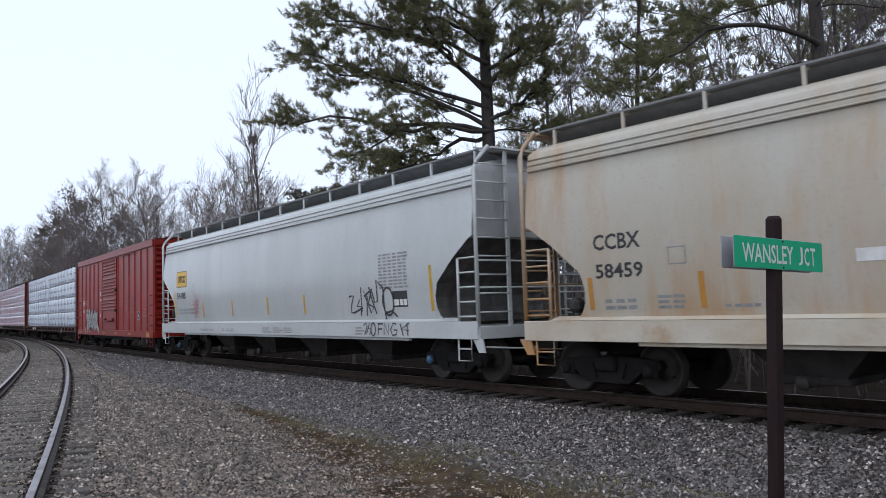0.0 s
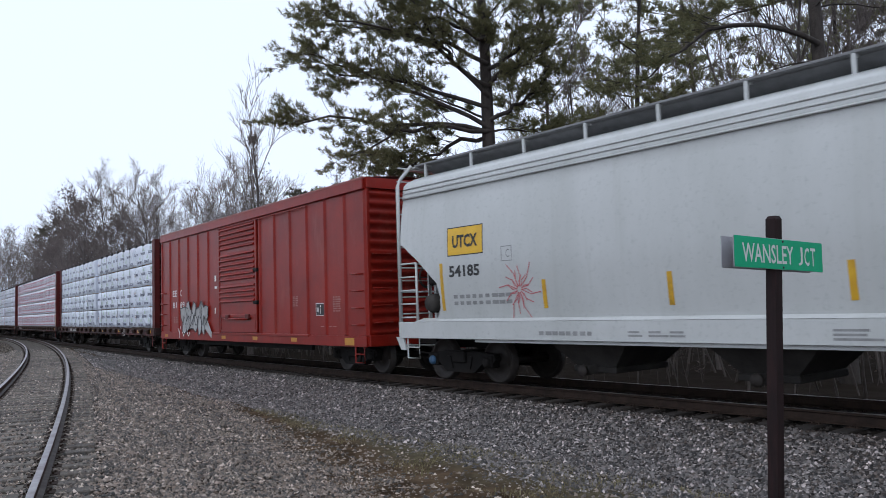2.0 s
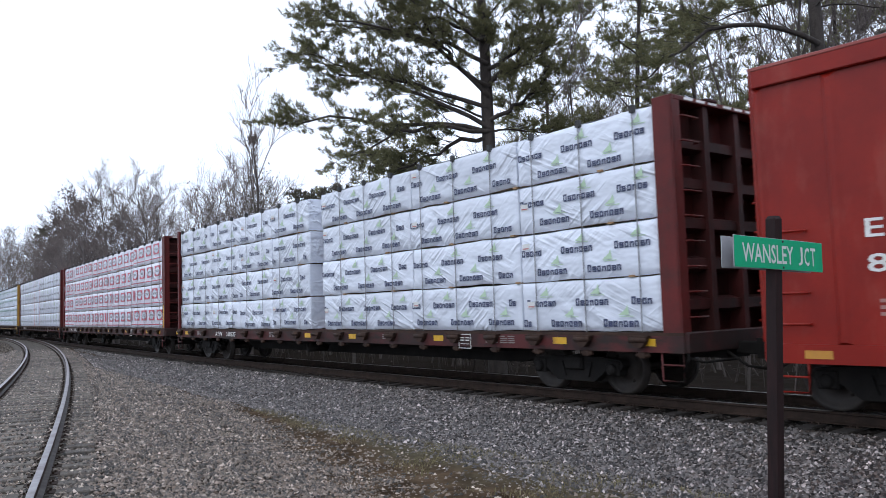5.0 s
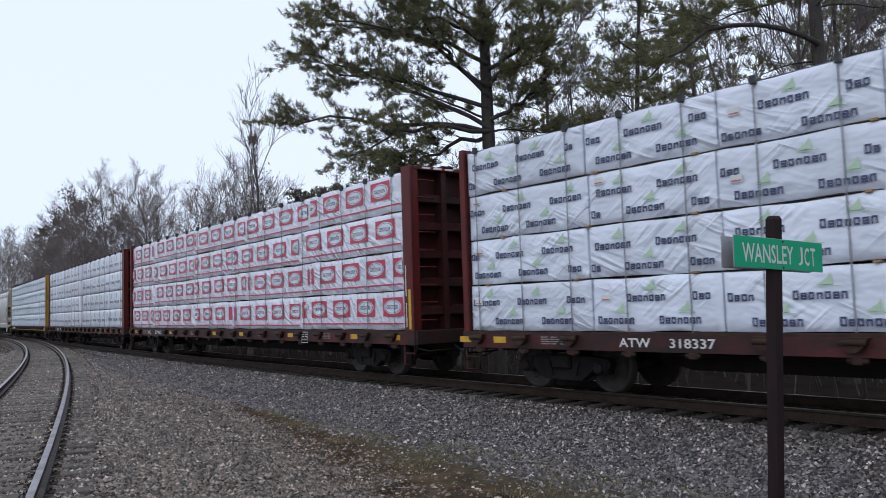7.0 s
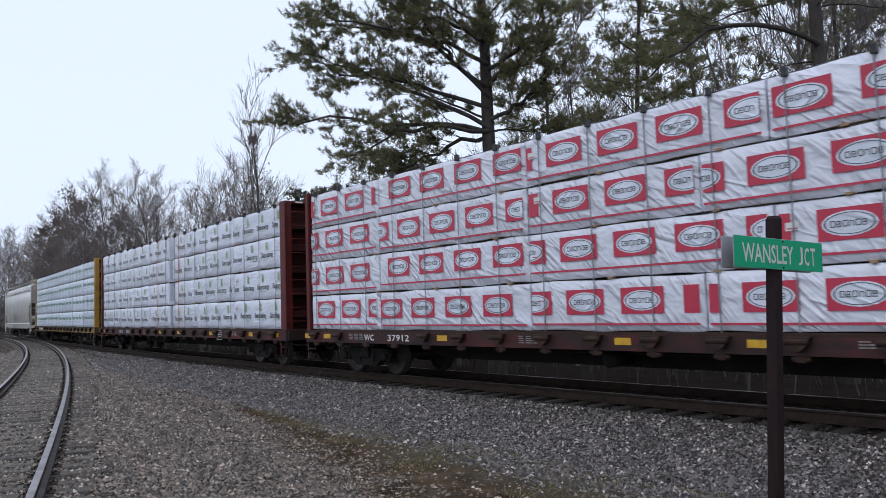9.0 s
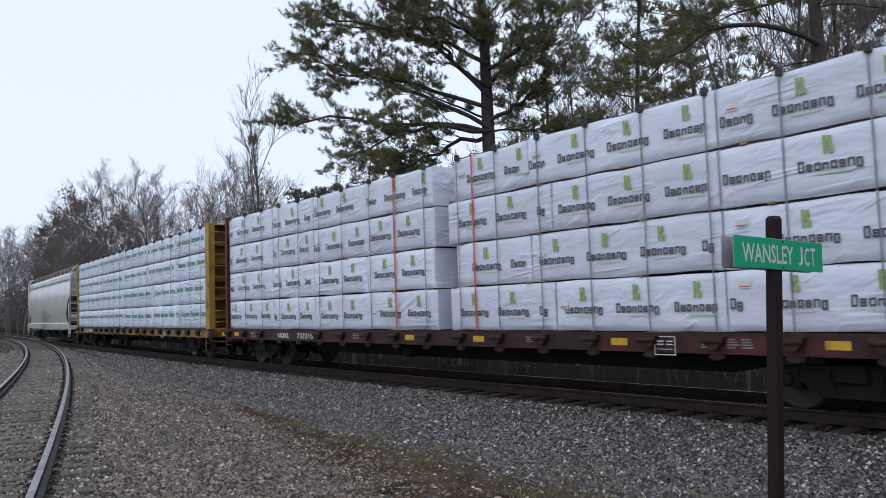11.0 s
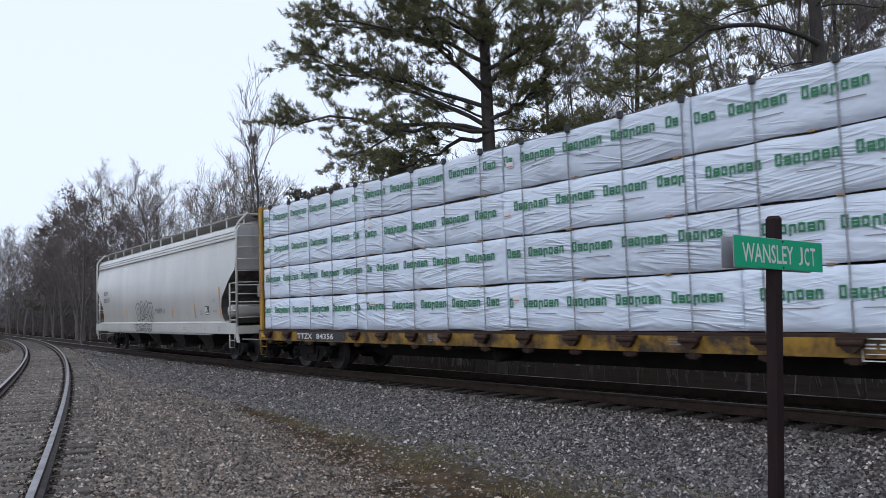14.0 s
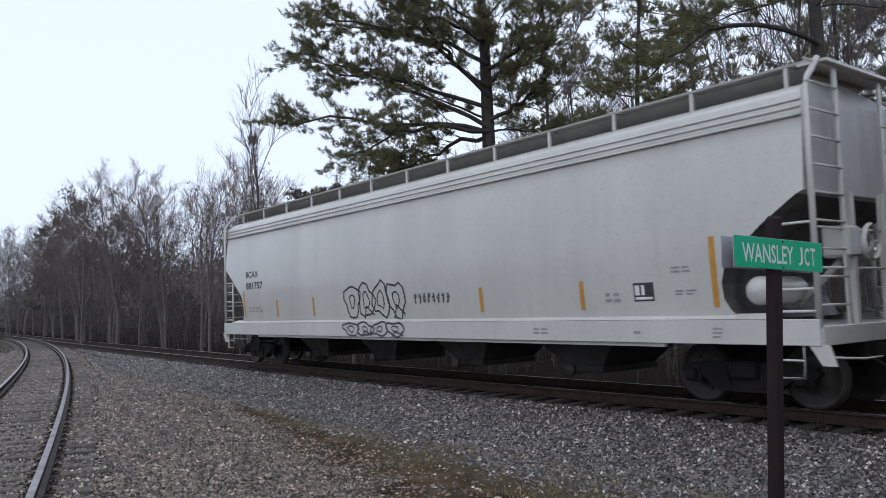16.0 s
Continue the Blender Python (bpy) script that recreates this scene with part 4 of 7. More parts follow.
def cream_hopper():
    car = covered_hopper("cream covered hopper car streaked with orange rust", 19.9, "hopper_rust", 1, ("steel",) * 4, "sill_rust")
    b = Build()
    write(b, "CCBX", -8.26, 2.50, 0.96, 0.27, hopper_side, 0, 0.02)
    part("reporting_mark", b, "black", car)
    b = Build()
    write(b, "58459", -8.24, 2.02, 0.96, 0.25, hopper_side, 0, 0.02)
    part("car_number", b, "black", car)
    b = Build()
    amber_stripes(b, (-8.38, -6.25, -3.6, 2.4, 6.1), 1.5, 2.05, 0)
    tagged(part("amber_stripe", b, "orange", car), kind="stuff")
    b = Build()
    bars(b, -8.1, 1.5, 0.7, 0.22, hopper_side, 0, 2, 3)
    bars(b, -7.05, 1.5, 0.55, 0.25, hopper_side, 0, 3, 2)
    bars(b, -5.9, 1.5, 0.6, 0.08, hopper_side, 0, 1, 4)
    for x0, x1, z0, z1 in ((-6.80, -6.48, 2.44, 2.46), (-6.80, -6.48, 2.18, 2.20), (-6.80, -6.78, 2.18, 2.46), (-6.50, -6.48, 2.18, 2.46)):
        patch(b, x0, x1, z0, z1, hopper_side, 0)
    tagged(part("stencilled_data", b, "grey_text", car), kind="stuff")
    b = Build()
    patch(b, -4.0, -3.55, 2.05, 2.22, hopper_side, 0, 0.005, 2)
    part("route_card", b, "white", car)
    b = Build()
    b.box(-9.05, -8.8, -1.45, -1.15, 1.45, 1.72, 0, 0.08)
    part("brake_cylinder", b, "hopper_dark", car)
    CARS.append((car, 69.7, 8.5))


def pale_hopper():
    car = covered_hopper("pale grey covered hopper car with black graffiti", 19.9, "hopper_blue", 2, ("blue_cap", "steel", "blue_cap", "steel"), brake=-1)
    b = Build()
    patch(b, -8.15, -7.08, 2.70, 3.26, hopper_side, 0, 0.004, 4)
    plate = part("yellow_panel", b, "panel_yellow", car)
    b = Build()
    write(b, "UTCX", -8.0, 2.84, 0.78, 0.27, hopper_side, 0, 0.035, 0.009)
    for x0, x1, z0, z1 in ((-8.17, -7.06, 3.26, 3.28), (-8.17, -7.06, 2.68, 2.70), (-8.17, -8.15, 2.70, 3.26), (-7.08, -7.06, 2.70, 3.26)):
        patch(b, x0, x1, z0, z1, hopper_side, 0, 0.005, 3)
    part("panel_lettering", b, "black", plate)
    b = Build()
    write(b, "54185", -8.14, 2.24, 0.95, 0.24, hopper_side, 0, 0.035)
    part("reporting_mark", b, "black", car)
    b = Build()
    for x in (-8.40, -5.47, -2.78, -0.02, 2.39, 8.38):
        z1 = 2.55 if abs(x) > 8 else 2.08
        patch(b, x - 0.05, x + 0.05, 1.55, z1, hopper_side, 0, 0.005, 4)
    tagged(part("yellow_stripe", b, "yellow", car), kind="stuff")
    g = random.Random(4)
    b = Build()
    bars(b, -8.05, 1.66, 1.75, 0.27, hopper_side, 0, 2, 9, g)
    bars(b, 6.3, 2.1, 1.25, 0.85, hopper_side, 0, 11, 6, g)
    for x0, x1, z0, z1 in ((-6.55, -6.25, 2.76, 2.775), (-6.55, -6.25, 2.48, 2.495), (-6.55, -6.535, 2.48, 2.775), (-6.265, -6.25, 2.48, 2.775)):
        patch(b, x0, x1, z0, z1, hopper_side, 0)
    bars(b, -5.6, 1.06, 1.3, 0.13, SILL, 0, 1, 8, g)
    write(b, "C", -6.42, 2.55, 0.10, 0.16, hopper_side, 0)
    bars(b, -3.6, 1.05, 1.2, 0.12, SILL, 0, 2, 3, g)
    bars(b, -0.3, 1.03, 2.2, 0.18, SILL, 0, 3, 3, g)
    bars(b, 5.2, 1.02, 0.5, 0.22, SILL, 0, 3, 1, g)
    tagged(part("stencilled_data", b, "grey_text", car), kind="stuff")
    b = Build()
    patch(b, 6.85, 7.45, 1.66, 2.03, hopper_side, 0, 0.004, 2)
    lot = part("data_panel", b, "black", car)
    b = Build()
    for x0, x1 in ((6.88, 7.1), (7.14, 7.26), (7.29, 7.42)):
        patch(b, x0, x1, 1.70, 1.84, hopper_side, 0, 0.008)
    tagged(part("panel_marks", b, "white", lot), kind="stuff")
    b = Build()
    tag = (((0, 60), (3, 62), (11, 63), (5, 40), (3, 20), (10, 20), (30, 32)), ((24, 52), (17, 35), (27, 36), (24, 12)), ((27, 22), (28, 84), (41, 58), (37, 12)), ((34, 60), (45, 70), (52, 78), (42, 40)),
           ((36, 62), (47, 18), (53, 32), (44, 40)), ((46, 82), (52, 45), (58, 16)), ((52, 70), (56, 44), (62, 46), (62, 98), (75, 78)), ((75, 80), (75, 40), (76, 0)), ((76, 18), (90, 22), (99, 8)))
    for k, line in enumerate(tag):
        stroke(b, [(4.85 + 2.15 * u / 100, 1.36 + 0.98 * w / 100) for u, w in line], 0.05, hopper_side, 0, 0.006 + 0.0008 * k)
    stroke(b, [(6.65 + 0.23 * math.cos(a * 0.4488), 1.80 + 0.33 * math.sin(a * 0.4488)) for a in range(15)], 0.055, hopper_side, 0, 0.015)
    low_tag = (((0, 80), (6, 98), (8, 70), (2, 10), (8, 30), (14, 96), (10, 60), (17, 50), (14, 10)), ((34, 90), (33, 10)), ((32, 92), (44, 90)), ((33, 52), (42, 54)), ((46, 8), (47, 94), (56, 10), (56, 92)),
               ((72, 88), (66, 96), (60, 50), (64, 8), (72, 16), (74, 46), (67, 46)), ((80, 92), (86, 8)), ((98, 96), (82, 50), (98, 44)), ((94, 92), (95, 8)))
    for k, line in enumerate(low_tag):
        stroke(b, [(5.6 + 2.0 * u / 100, 0.99 + 0.32 * w / 100) for u, w in line], 0.035, SILL, 0, 0.006 + 0.0008 * k)
    stroke(b, [(6.05 + 0.10 * math.cos(a * 0.4488), 1.15 + 0.15 * math.sin(a * 0.4488)) for a in range(15)], 0.04, SILL, 0, 0.014)
    tagged(part("graffiti", b, "graf_black", car), kind="stuff")
    b = Build()
    for k in range(24):
        a, r = k * 0.262 + g.uniform(-0.1, 0.1), (0.55, 0.26, 0.42, 0.34)[k % 4]
        bend = a + (0.25 if k % 2 else -0.2)
        stroke(b, [(-6.1 + 0.06 * math.cos(a), 1.92 + 0.06 * math.sin(a)), (-6.1 + 0.55 * r * math.cos(bend), 1.92 + 0.6 * r * math.sin(bend)), (-6.1 + r * math.cos(a), 1.92 + 1.1 * r * math.sin(a))], 0.018, hopper_side, 0, 0.006 + 0.0006 * k)
    tagged(part("graffiti", b, "graf_red", car), kind="stuff")
    CARS.append((car, 48.55, 8.5))


def warm_hopper():
    car = covered_hopper("warm grey covered hopper car with black graffiti", 19.9, "hopper_grey", 3, ("steel",) * 4, None, "walkway_pale")
    b = Build()
    write(b, "BCAX", -8.2, 2.72, 0.9, 0.2, hopper_side, 0, 0.025)
    part("reporting_mark", b, "black", car)
    b = Build()
    write(b, "881757", -8.2, 2.36, 1.2, 0.22, hopper_side, 0, 0.025)
    part("car_number", b, "black", car)
    b = Build()
    for x, z1 in ((-8.40, 2.3), (-6.1, 2.0), (-3.9, 2.0), (3.08, 2.0), (5.78, 2.0), (8.40, 2.55)):
        patch(b, x - 0.05, x + 0.05, 1.5, z1, hopper_side, 0, 0.005, 4)
    tagged(part("amber_stripe", b, "orange", car), kind="stuff")
    g = random.Random(9)
    b = Build()
    bars(b, -8.1, 1.65, 1.0, 0.2, hopper_side, 0, 2, 4, g)
    bars(b, 6.3, 1.62, 0.35, 0.2, hopper_side, 0, 2, 2, g)
    bars(b, 7.65, 2.05, 0.4, 0.12, hopper_side, 0, 2, 2, g)
    bars(b, 7.7, 1.7, 0.4, 0.1, hopper_side, 0, 2, 2, g)
    bars(b, 4.6, 1.08, 0.4, 0.14, SILL, 0, 2, 2, g)
    bars(b, 6.9, 1.1, 0.25, 0.08, SILL, 0, 1, 1, g)
    bars(b, 8.35, 1.05, 0.2, 0.18, SILL, 0, 3, 1, g)
    tagged(part("stencilled_data", b, "grey_text", car), kind="stuff")
    b = Build()
    patch(b, 6.9, 7.3, 1.62, 1.92, hopper_side, 0, 0.004, 2)
    lot = part("data_panel", b, "black", car)
    b = Build()
    for x0, x1, z0, z1 in ((6.93, 7.27, 1.65, 1.69), (6.93, 7.02, 1.72, 1.88), (7.06, 7.12, 1.72, 1.88)):
        patch(b, x0, x1, z0, z1, hopper_side, 0, 0.008)
    tagged(part("panel_marks", b, "white", lot), kind="stuff")
    b = Build()
    arches(b, g, -2.2, 0.4, 1.40, 2.30, 4, 0.05, hopper_side, 0)
    arches(b, g, -2.2, 0.4, 0.98, 1.33, 4, 0.045, SILL, 0)
    scribble(b, g, 0.75, 2.1, 1.72, 1.95, 8, 0.02, hopper_side, 0)
    tagged(part("graffiti", b, "graf_black", car), kind="stuff")
    CARS.append((car, -88.55, 8.5))


# ---- boxcar ----
def boxcar():
    car = tagged(new("boxcar"), "red steel boxcar with plug door and silver graffiti", "boxcar", "cars of the freight train")
    H, W = 8.0, 1.50
    z0, z1 = 0.98, 4.66
    for sgn in (-1, 1):
        b = Build()
        b.box(-H, H, sgn * W - 0.03, sgn * W + 0.03, z0, z1)
        part("side_sheet", b, "box_red", car)
    b = Build()
    b.box(-H, H, -W + 0.03, W - 0.03, 1.02, 1.12)
    part("floor", b, "steel", car)
    xs = [-7.95, -6.95, -5.9, -4.85, -3.8, -2.75, -1.72, 1.72, 2.75, 3.8, 4.85, 5.9, 6.95, 7.95]
    for sgn in (-1, 1):
        for x in xs:
            p = Build()
            w = 0.07 if abs(x) < 7.9 else 0.05
            ya, yb = sgn * (W + 0.03), sgn * (W + 0.075)
            w2 = w * 0.5
            p.add([(x - w - 0.03, ya, z0), (x - w2, yb, z0 + 0.03), (x + w2, yb, z0 + 0.03), (x + w + 0.03, ya, z0), (x - w - 0.03, ya, 4.58), (x - w2, yb, 4.51), (x + w2, yb, 4.51), (x + w + 0.03, ya, 4.58)],
                  [(0, 1, 5, 4), (1, 2, 6, 5), (2, 3, 7, 6), (0, 3, 2, 1), (4, 5, 6, 7)])
            part("side_post", p, "box_red", car)
        s = Build()
        s.prism([(-H, 0.98), (-H, 0.72), (H, 0.72), (H, 0.98)], sgn * (W + 0.03), sgn * (W + 0.075))
        s.box(-H, H, sgn * (W + 0.055) - 0.045, sgn * (W + 0.055) + 0.045, 4.58, 4.87, 0, 0.015)
        part("side_sill", s, "box_red", car)
    r = Build()
    n = 24
    v = []
    for k in range(n + 1):
        x = -H - 0.03 + (2 * H + 0.06) * k / n
        for y, z in ((-1.59, 4.87), (-0.8, 4.94), (0, 4.97), (0.8, 4.94), (1.59, 4.87)):
            v.append((x, y, z))
    r.add(v, [(k * 5 + j, k * 5 + j + 1, k * 5 + j + 6, k * 5 + j + 5) for k in range(n) for j in range(4)])
    for k in range(n):
        x = -H + (2 * H) * (k + 0.5) / n
        r.box(x - 0.04, x + 0.04, -1.0, 1.0, 4.88, 4.985)
    part("roof", r, "box_red", car)
    for sgn in (-1, 1):
        r = Build()
        r.box(-H - 0.03, H + 0.03, sgn * 1.58 - 0.03, sgn * 1.58 + 0.03, 4.83, 4.88, 0, 0.008)
        part("roof_edge", r, "eave", car)
    for sgn in (-1, 1):
        e = Build()
        prof = []
        m = 15
        for k in range(m * 4 + 1):
            z = 1.0 + 3.66 * k / (m * 4)
            prof.append((sgn * (H + 0.01 + 0.055 * (1 + math.sin(k / 4 * 2 * math.pi))), z))
        v = []
        for x, z in prof:
            v += [(x, -W + 0.03, z), (x, W - 0.03, z)]
        e.add(v, [(2 * i, 2 * i + 1, 2 * i + 3, 2 * i + 2) for i in range(len(prof) - 1)], 0, True)
        part("corrugated_end", e, "box_red", car)
        f = Build()
        f.box(sgn * H - 0.06, sgn * H + 0.10, -1.53, 1.53, 0.72, 1.0, 0, 0.02)
        f.box(sgn * H - 0.06, sgn * H + 0.08, -1.53, -1.45, 1.0, 4.7)
        f.box(sgn * H - 0.06, sgn * H + 0.08, 1.45, 1.53, 1.0, 4.7)
        f.box(sgn * H - 0.06, sgn * H + 0.12, -1.53, 1.53, 4.6, 4.86)
        part("end_frame", f, "box_red", car)
        for y in (-1.62, 1.62):
            xs2 = sgn * (H - 0.12), sgn * (H - 0.62)
            for k in range(4):
                l = Build()
                z = 1.25 + k * 0.42
                l.tube([(xs2[0], y, z), (xs2[1], y, z)], 0.02, 5)
                for x in xs2:
                    l.tube([(x, y, z), (x, y * 0.93, z)], 0.018, 5)
                part("grab_iron", l, "box_red", car)
            st = Build()
            step_stirrup(st, sgn * (H - 0.35), y * 0.96, 0.75, 0.42, 0.42)
            part("step", st, "box_red", car)
        for k in range(5):
            l = Build()
            z = 1.3 + k * 0.42
            l.tube([(sgn * (H + 0.06), -1.4, z), (sgn * (H + 0.16), -1.4, z), (sgn * (H + 0.16), -0.9, z), (sgn * (H + 0.06), -0.9, z)], 0.018, 5)
            part("end_rung", l, "box_red", car)
        coupler(car, sgn * H, sgn, 0.72)
        cs = Build()
        cs.box(min(sgn * H, sgn * (H - 3.2)), max(sgn * H, sgn * (H - 3.2)), -0.35, 0.35, 0.68, 1.0)
        part("draft_sill", cs, "steel", car)
    u = Build()
    u.box(-H + 3, H - 3, -0.3, 0.3, 0.72, 1.0)
    u.box(-H + 3.4, H - 3.4, -1.3, -1.2, 0.55, 0.75)
    for x in (-2.5, 0.8, 2.9):
        u.box(x - 0.05, x + 0.05, -1.45, 1.45, 0.78, 1.0)
    part("underframe", u, "steel", car)
    # door with pressed ribs, tracks and locking bars
    for sgn in (-1, 1):
        d = Build()
        y0 = sgn * (W + 0.05)
        d.box(-1.6, 1.6, y0 - 0.04, y0 + 0.04, 1.02, 4.50, 0, 0.01)
        door = part("plug_door", d, "box_red", car)
        for x in (-1.58, 1.5):
            d = Build()
            d.box(x, x + 0.10, y0 - 0.07, y0 + 0.07, 1.02, 4.52, 0, 0.01)
            part("door_stile", d, "box_red", door)
        for k in range(15):
            z = 2.03 + k * 0.16 + 0.08 * (k > 3) + 0.08 * (k > 9)
            q = Build()
            ya, yb, yc = y0 + sgn * 0.03, y0 + sgn * 0.105, y0 + sgn * 0.08
            q.add([(x, y, z + dz) for x in (-1.42, 1.42) for y, dz in ((ya, -0.05), (yc, -0.035), (yb, -0.012), (ya, 0.07))], [(0, 1, 5, 4), (1, 2, 6, 5), (2, 3, 7, 6), (3, 0, 4, 7), (0, 3, 2, 1), (4, 5, 6, 7)])
            part("door_rib", q, "box_red", door)
        q = Build()
        q.box(-1.45, 1.45, y0 + sgn * 0.03 - 0.03, y0 + sgn * 0.03 + 0.03, 1.5, 1.6, 0, 0.01)
        q.box(-1.45, -1.35, y0 + sgn * 0.03 - 0.03, y0 + sgn * 0.03 + 0.03, 1.1, 1.6, 0, 0.01)
        q.box(1.35, 1.45, y0 + sgn * 0.03 - 0.03, y0 + sgn * 0.03 + 0.03, 1.1, 1.6, 0, 0.01)
        q.tube([(-0.95, y0 + sgn * 0.1, 1.45), (0.95, y0 + sgn * 0.1, 1.45)], 0.035, 6)
        part("locking_bar", q, "box_red", door)
        for x in (-0.7, 0.95):
            q = Build()
            q.box(x - 0.13, x + 0.13, y0 + sgn * 0.08 - 0.05, y0 + sgn * 0.08 + 0.05, 1.44, 1.60, 0, 0.02)
            part("door_lock", q, "flat_red", door)
        for z in (1.9, 2.9):
            q = Build()
            q.box(1.42, 1.70, y0 + sgn * 0.06 - 0.05, y0 + sgn * 0.06 + 0.05, z, z + 0.11, 0, 0.02)
            part("door_hinge", q, "steel", door)
        t = Build()
        t.box(-2.2, 5.0, y0 - 0.05, y0 + 0.07, 0.93, 1.0, 0, 0.01)
        part("door_track", t, "box_red", car)
        t = Build()
        t.box(-1.8, 5.0, y0 + sgn * 0.06 - 0.02, y0 + sgn * 0.06 + 0.02, 4.505, 4.535, 0, 0.006)
        part("door_track", t, "box_red", car)
    side = flat_side(-1.535)
    low = flat_side(-1.578)
    b = Build()
    write(b, "EE", -6.62, 2.35, 0.50, 0.24, side, 0, 0.012)
    part("reporting_mark", b, "white", car)
    b = Build()
    write(b, "C", -5.76, 2.35, 0.22, 0.24, side, 0, 0.012)
    part("reporting_mark", b, "white", car)
    b = Build()
    write(b, "81", -6.62, 1.90, 0.46, 0.24, side, 0, 0.012)
    part("car_number", b, "white", car)
    b = Build()
    write(b, "69", -5.76, 1.90, 0.50, 0.24, side, 0, 0.012)
    part("car_number", b, "white", car)
    b = Build()
    for x in (-7.3, -1.25, 1.35, 4.05):
        patch(b, x - 0.17, x + 0.2, 0.79, 0.90, low, 0)
        part("reflector", b, "orange", car)
        b = Build()
    patch(b, 6.95, 7.42, 0.75, 0.93, low, 0, 0.006)
    part("reflector", b, "orange", car)
    g = random.Random(12)
    b = Build()
    bars(b, 3.95, 1.78, 0.36, 0.3, side, 0, 6, 2, g)
    bars(b, 6.3, 1.6, 0.42, 0.42, side, 0, 7, 3, g)
    bars(b, -6.5, 1.35, 0.5, 0.25, side, 0, 3, 2, g)
    bars(b, 5.6, 1.2, 0.9, 0.05, side, 0, 1, 4, g)
    tagged(part("stencilled_data", b, "stencil", car), kind="stuff")
    b = Build()
    patch(b, -1.95, -1.8, 2.75, 2.95, flat_side(-1.6), 0)
    patch(b, -1.95, -1.72, 2.5, 2.58, flat_side(-1.6), 0)
    patch(b, -1.95, -1.85, 1.65, 1.85, flat_side(-1.6), 0)
    tagged(part("stencilled_data", b, "white", car), kind="stuff")
    b = Build()
    patch(b, 5.37, 5.83, 1.52, 1.82, side, 0)
    lot = part("data_panel", b, "black", car)
    b = Build()
    for x0, x1, a0, a1 in ((5.35, 5.85, 1.82, 1.84), (5.35, 5.85, 1.50, 1.52), (5.35, 5.37, 1.50, 1.84), (5.83, 5.85, 1.50, 1.84), (5.43, 5.50, 1.60, 1.72), (5.60, 5.625, 1.55, 1.79)):
        patch(b, x0, x1, a0, a1, side, 0, 0.007)
    tagged(part("panel_marks", b, "white", lot), kind="stuff")
    # silver throw-up with dark outlines
    b = Build()
    outline = []
    for k in range(5):
        cx = -5.15 + k * 0.52
        poly = []
        for i in range(12):
            a = 2 * math.pi * i / 12
            rr = 0.55 + 0.18 * math.sin(3 * a + k * 1.7) + 0.08 * math.sin(5 * a + k)
            poly.append((cx + rr * 0.68 * math.cos(a), 1.52 + rr * 0.92 * math.sin(a) + 0.05 * math.sin(k * 2)))
        b.add([(x, -1.578 - 0.004 - 0.0015 * k, z) for x, z in poly], [tuple(range(12))], 0)
        outline.append(poly + poly[:1])
    b.add([(-3.2, -1.588, 1.25), (-2.35, -1.588, 0.80), (-2.3, -1.588, 1.0), (-3.0, -1.588, 1.7)], [(0, 1, 2, 3)], 0)
    tagged(part("graffiti", b, "graf_silver", car), kind="stuff")
    b = Build()
    for k, poly in enumerate(outline):
        stroke(b, poly, 0.045, flat_side(-1.592), 0, 0.002 * k)
        cx = -5.15 + k * 0.52
        stroke(b, [(cx - 0.08, 1.25), (cx, 1.6), (cx + 0.1, 1.5)], 0.05, flat_side(-1.602), 0)
    tagged(part("graffiti_outline", b, "graf_black", car), kind="stuff")
    b = Build()
    stroke(b, [(-5.9, 1.15), (-5.75, 0.95), (-5.6, 1.2)], 0.06, low, 0)
    stroke(b, [(-5.75, 0.95), (-5.75, 0.78)], 0.06, low, 0)
    stroke(b, [(-5.4, 1.05), (-5.3, 0.85), (-5.1, 1.0)], 0.06, low, 0)
    stroke(b, [(-4.9, 1.0), (-4.7, 0.85), (-4.55, 1.0)], 0.05, low, 0)
    tagged(part("graffiti", b, "white", car), kind="stuff")
    trucks(car, 6.53)
    CARS.append((car, 29.2, 6.53))


# ---- centre-beam flatcars with wrapped lumber ----
TIER_Z = (1.135, 2.06, 2.985, 3.91)
TIER_H = 0.895
FRONT = -1.40


def slack(x, z):
    """How far the wrap sags in from its plane."""
    return 0.014 + 0.012 * noise.noise((x * 0.9, z * 2.1, 3.3)) + 0.009 * noise.noise((x * 3.1, z * 5.2, 7.7))


ROWS = (0.0, 0.05, 0.13, 0.3, 0.5, 0.7, 0.87, 0.95, 1.0)
INSET = (0.05, 0.015, 0.0, 0.0, 0.0, 0.0, 0.0, 0.015, 0.05)


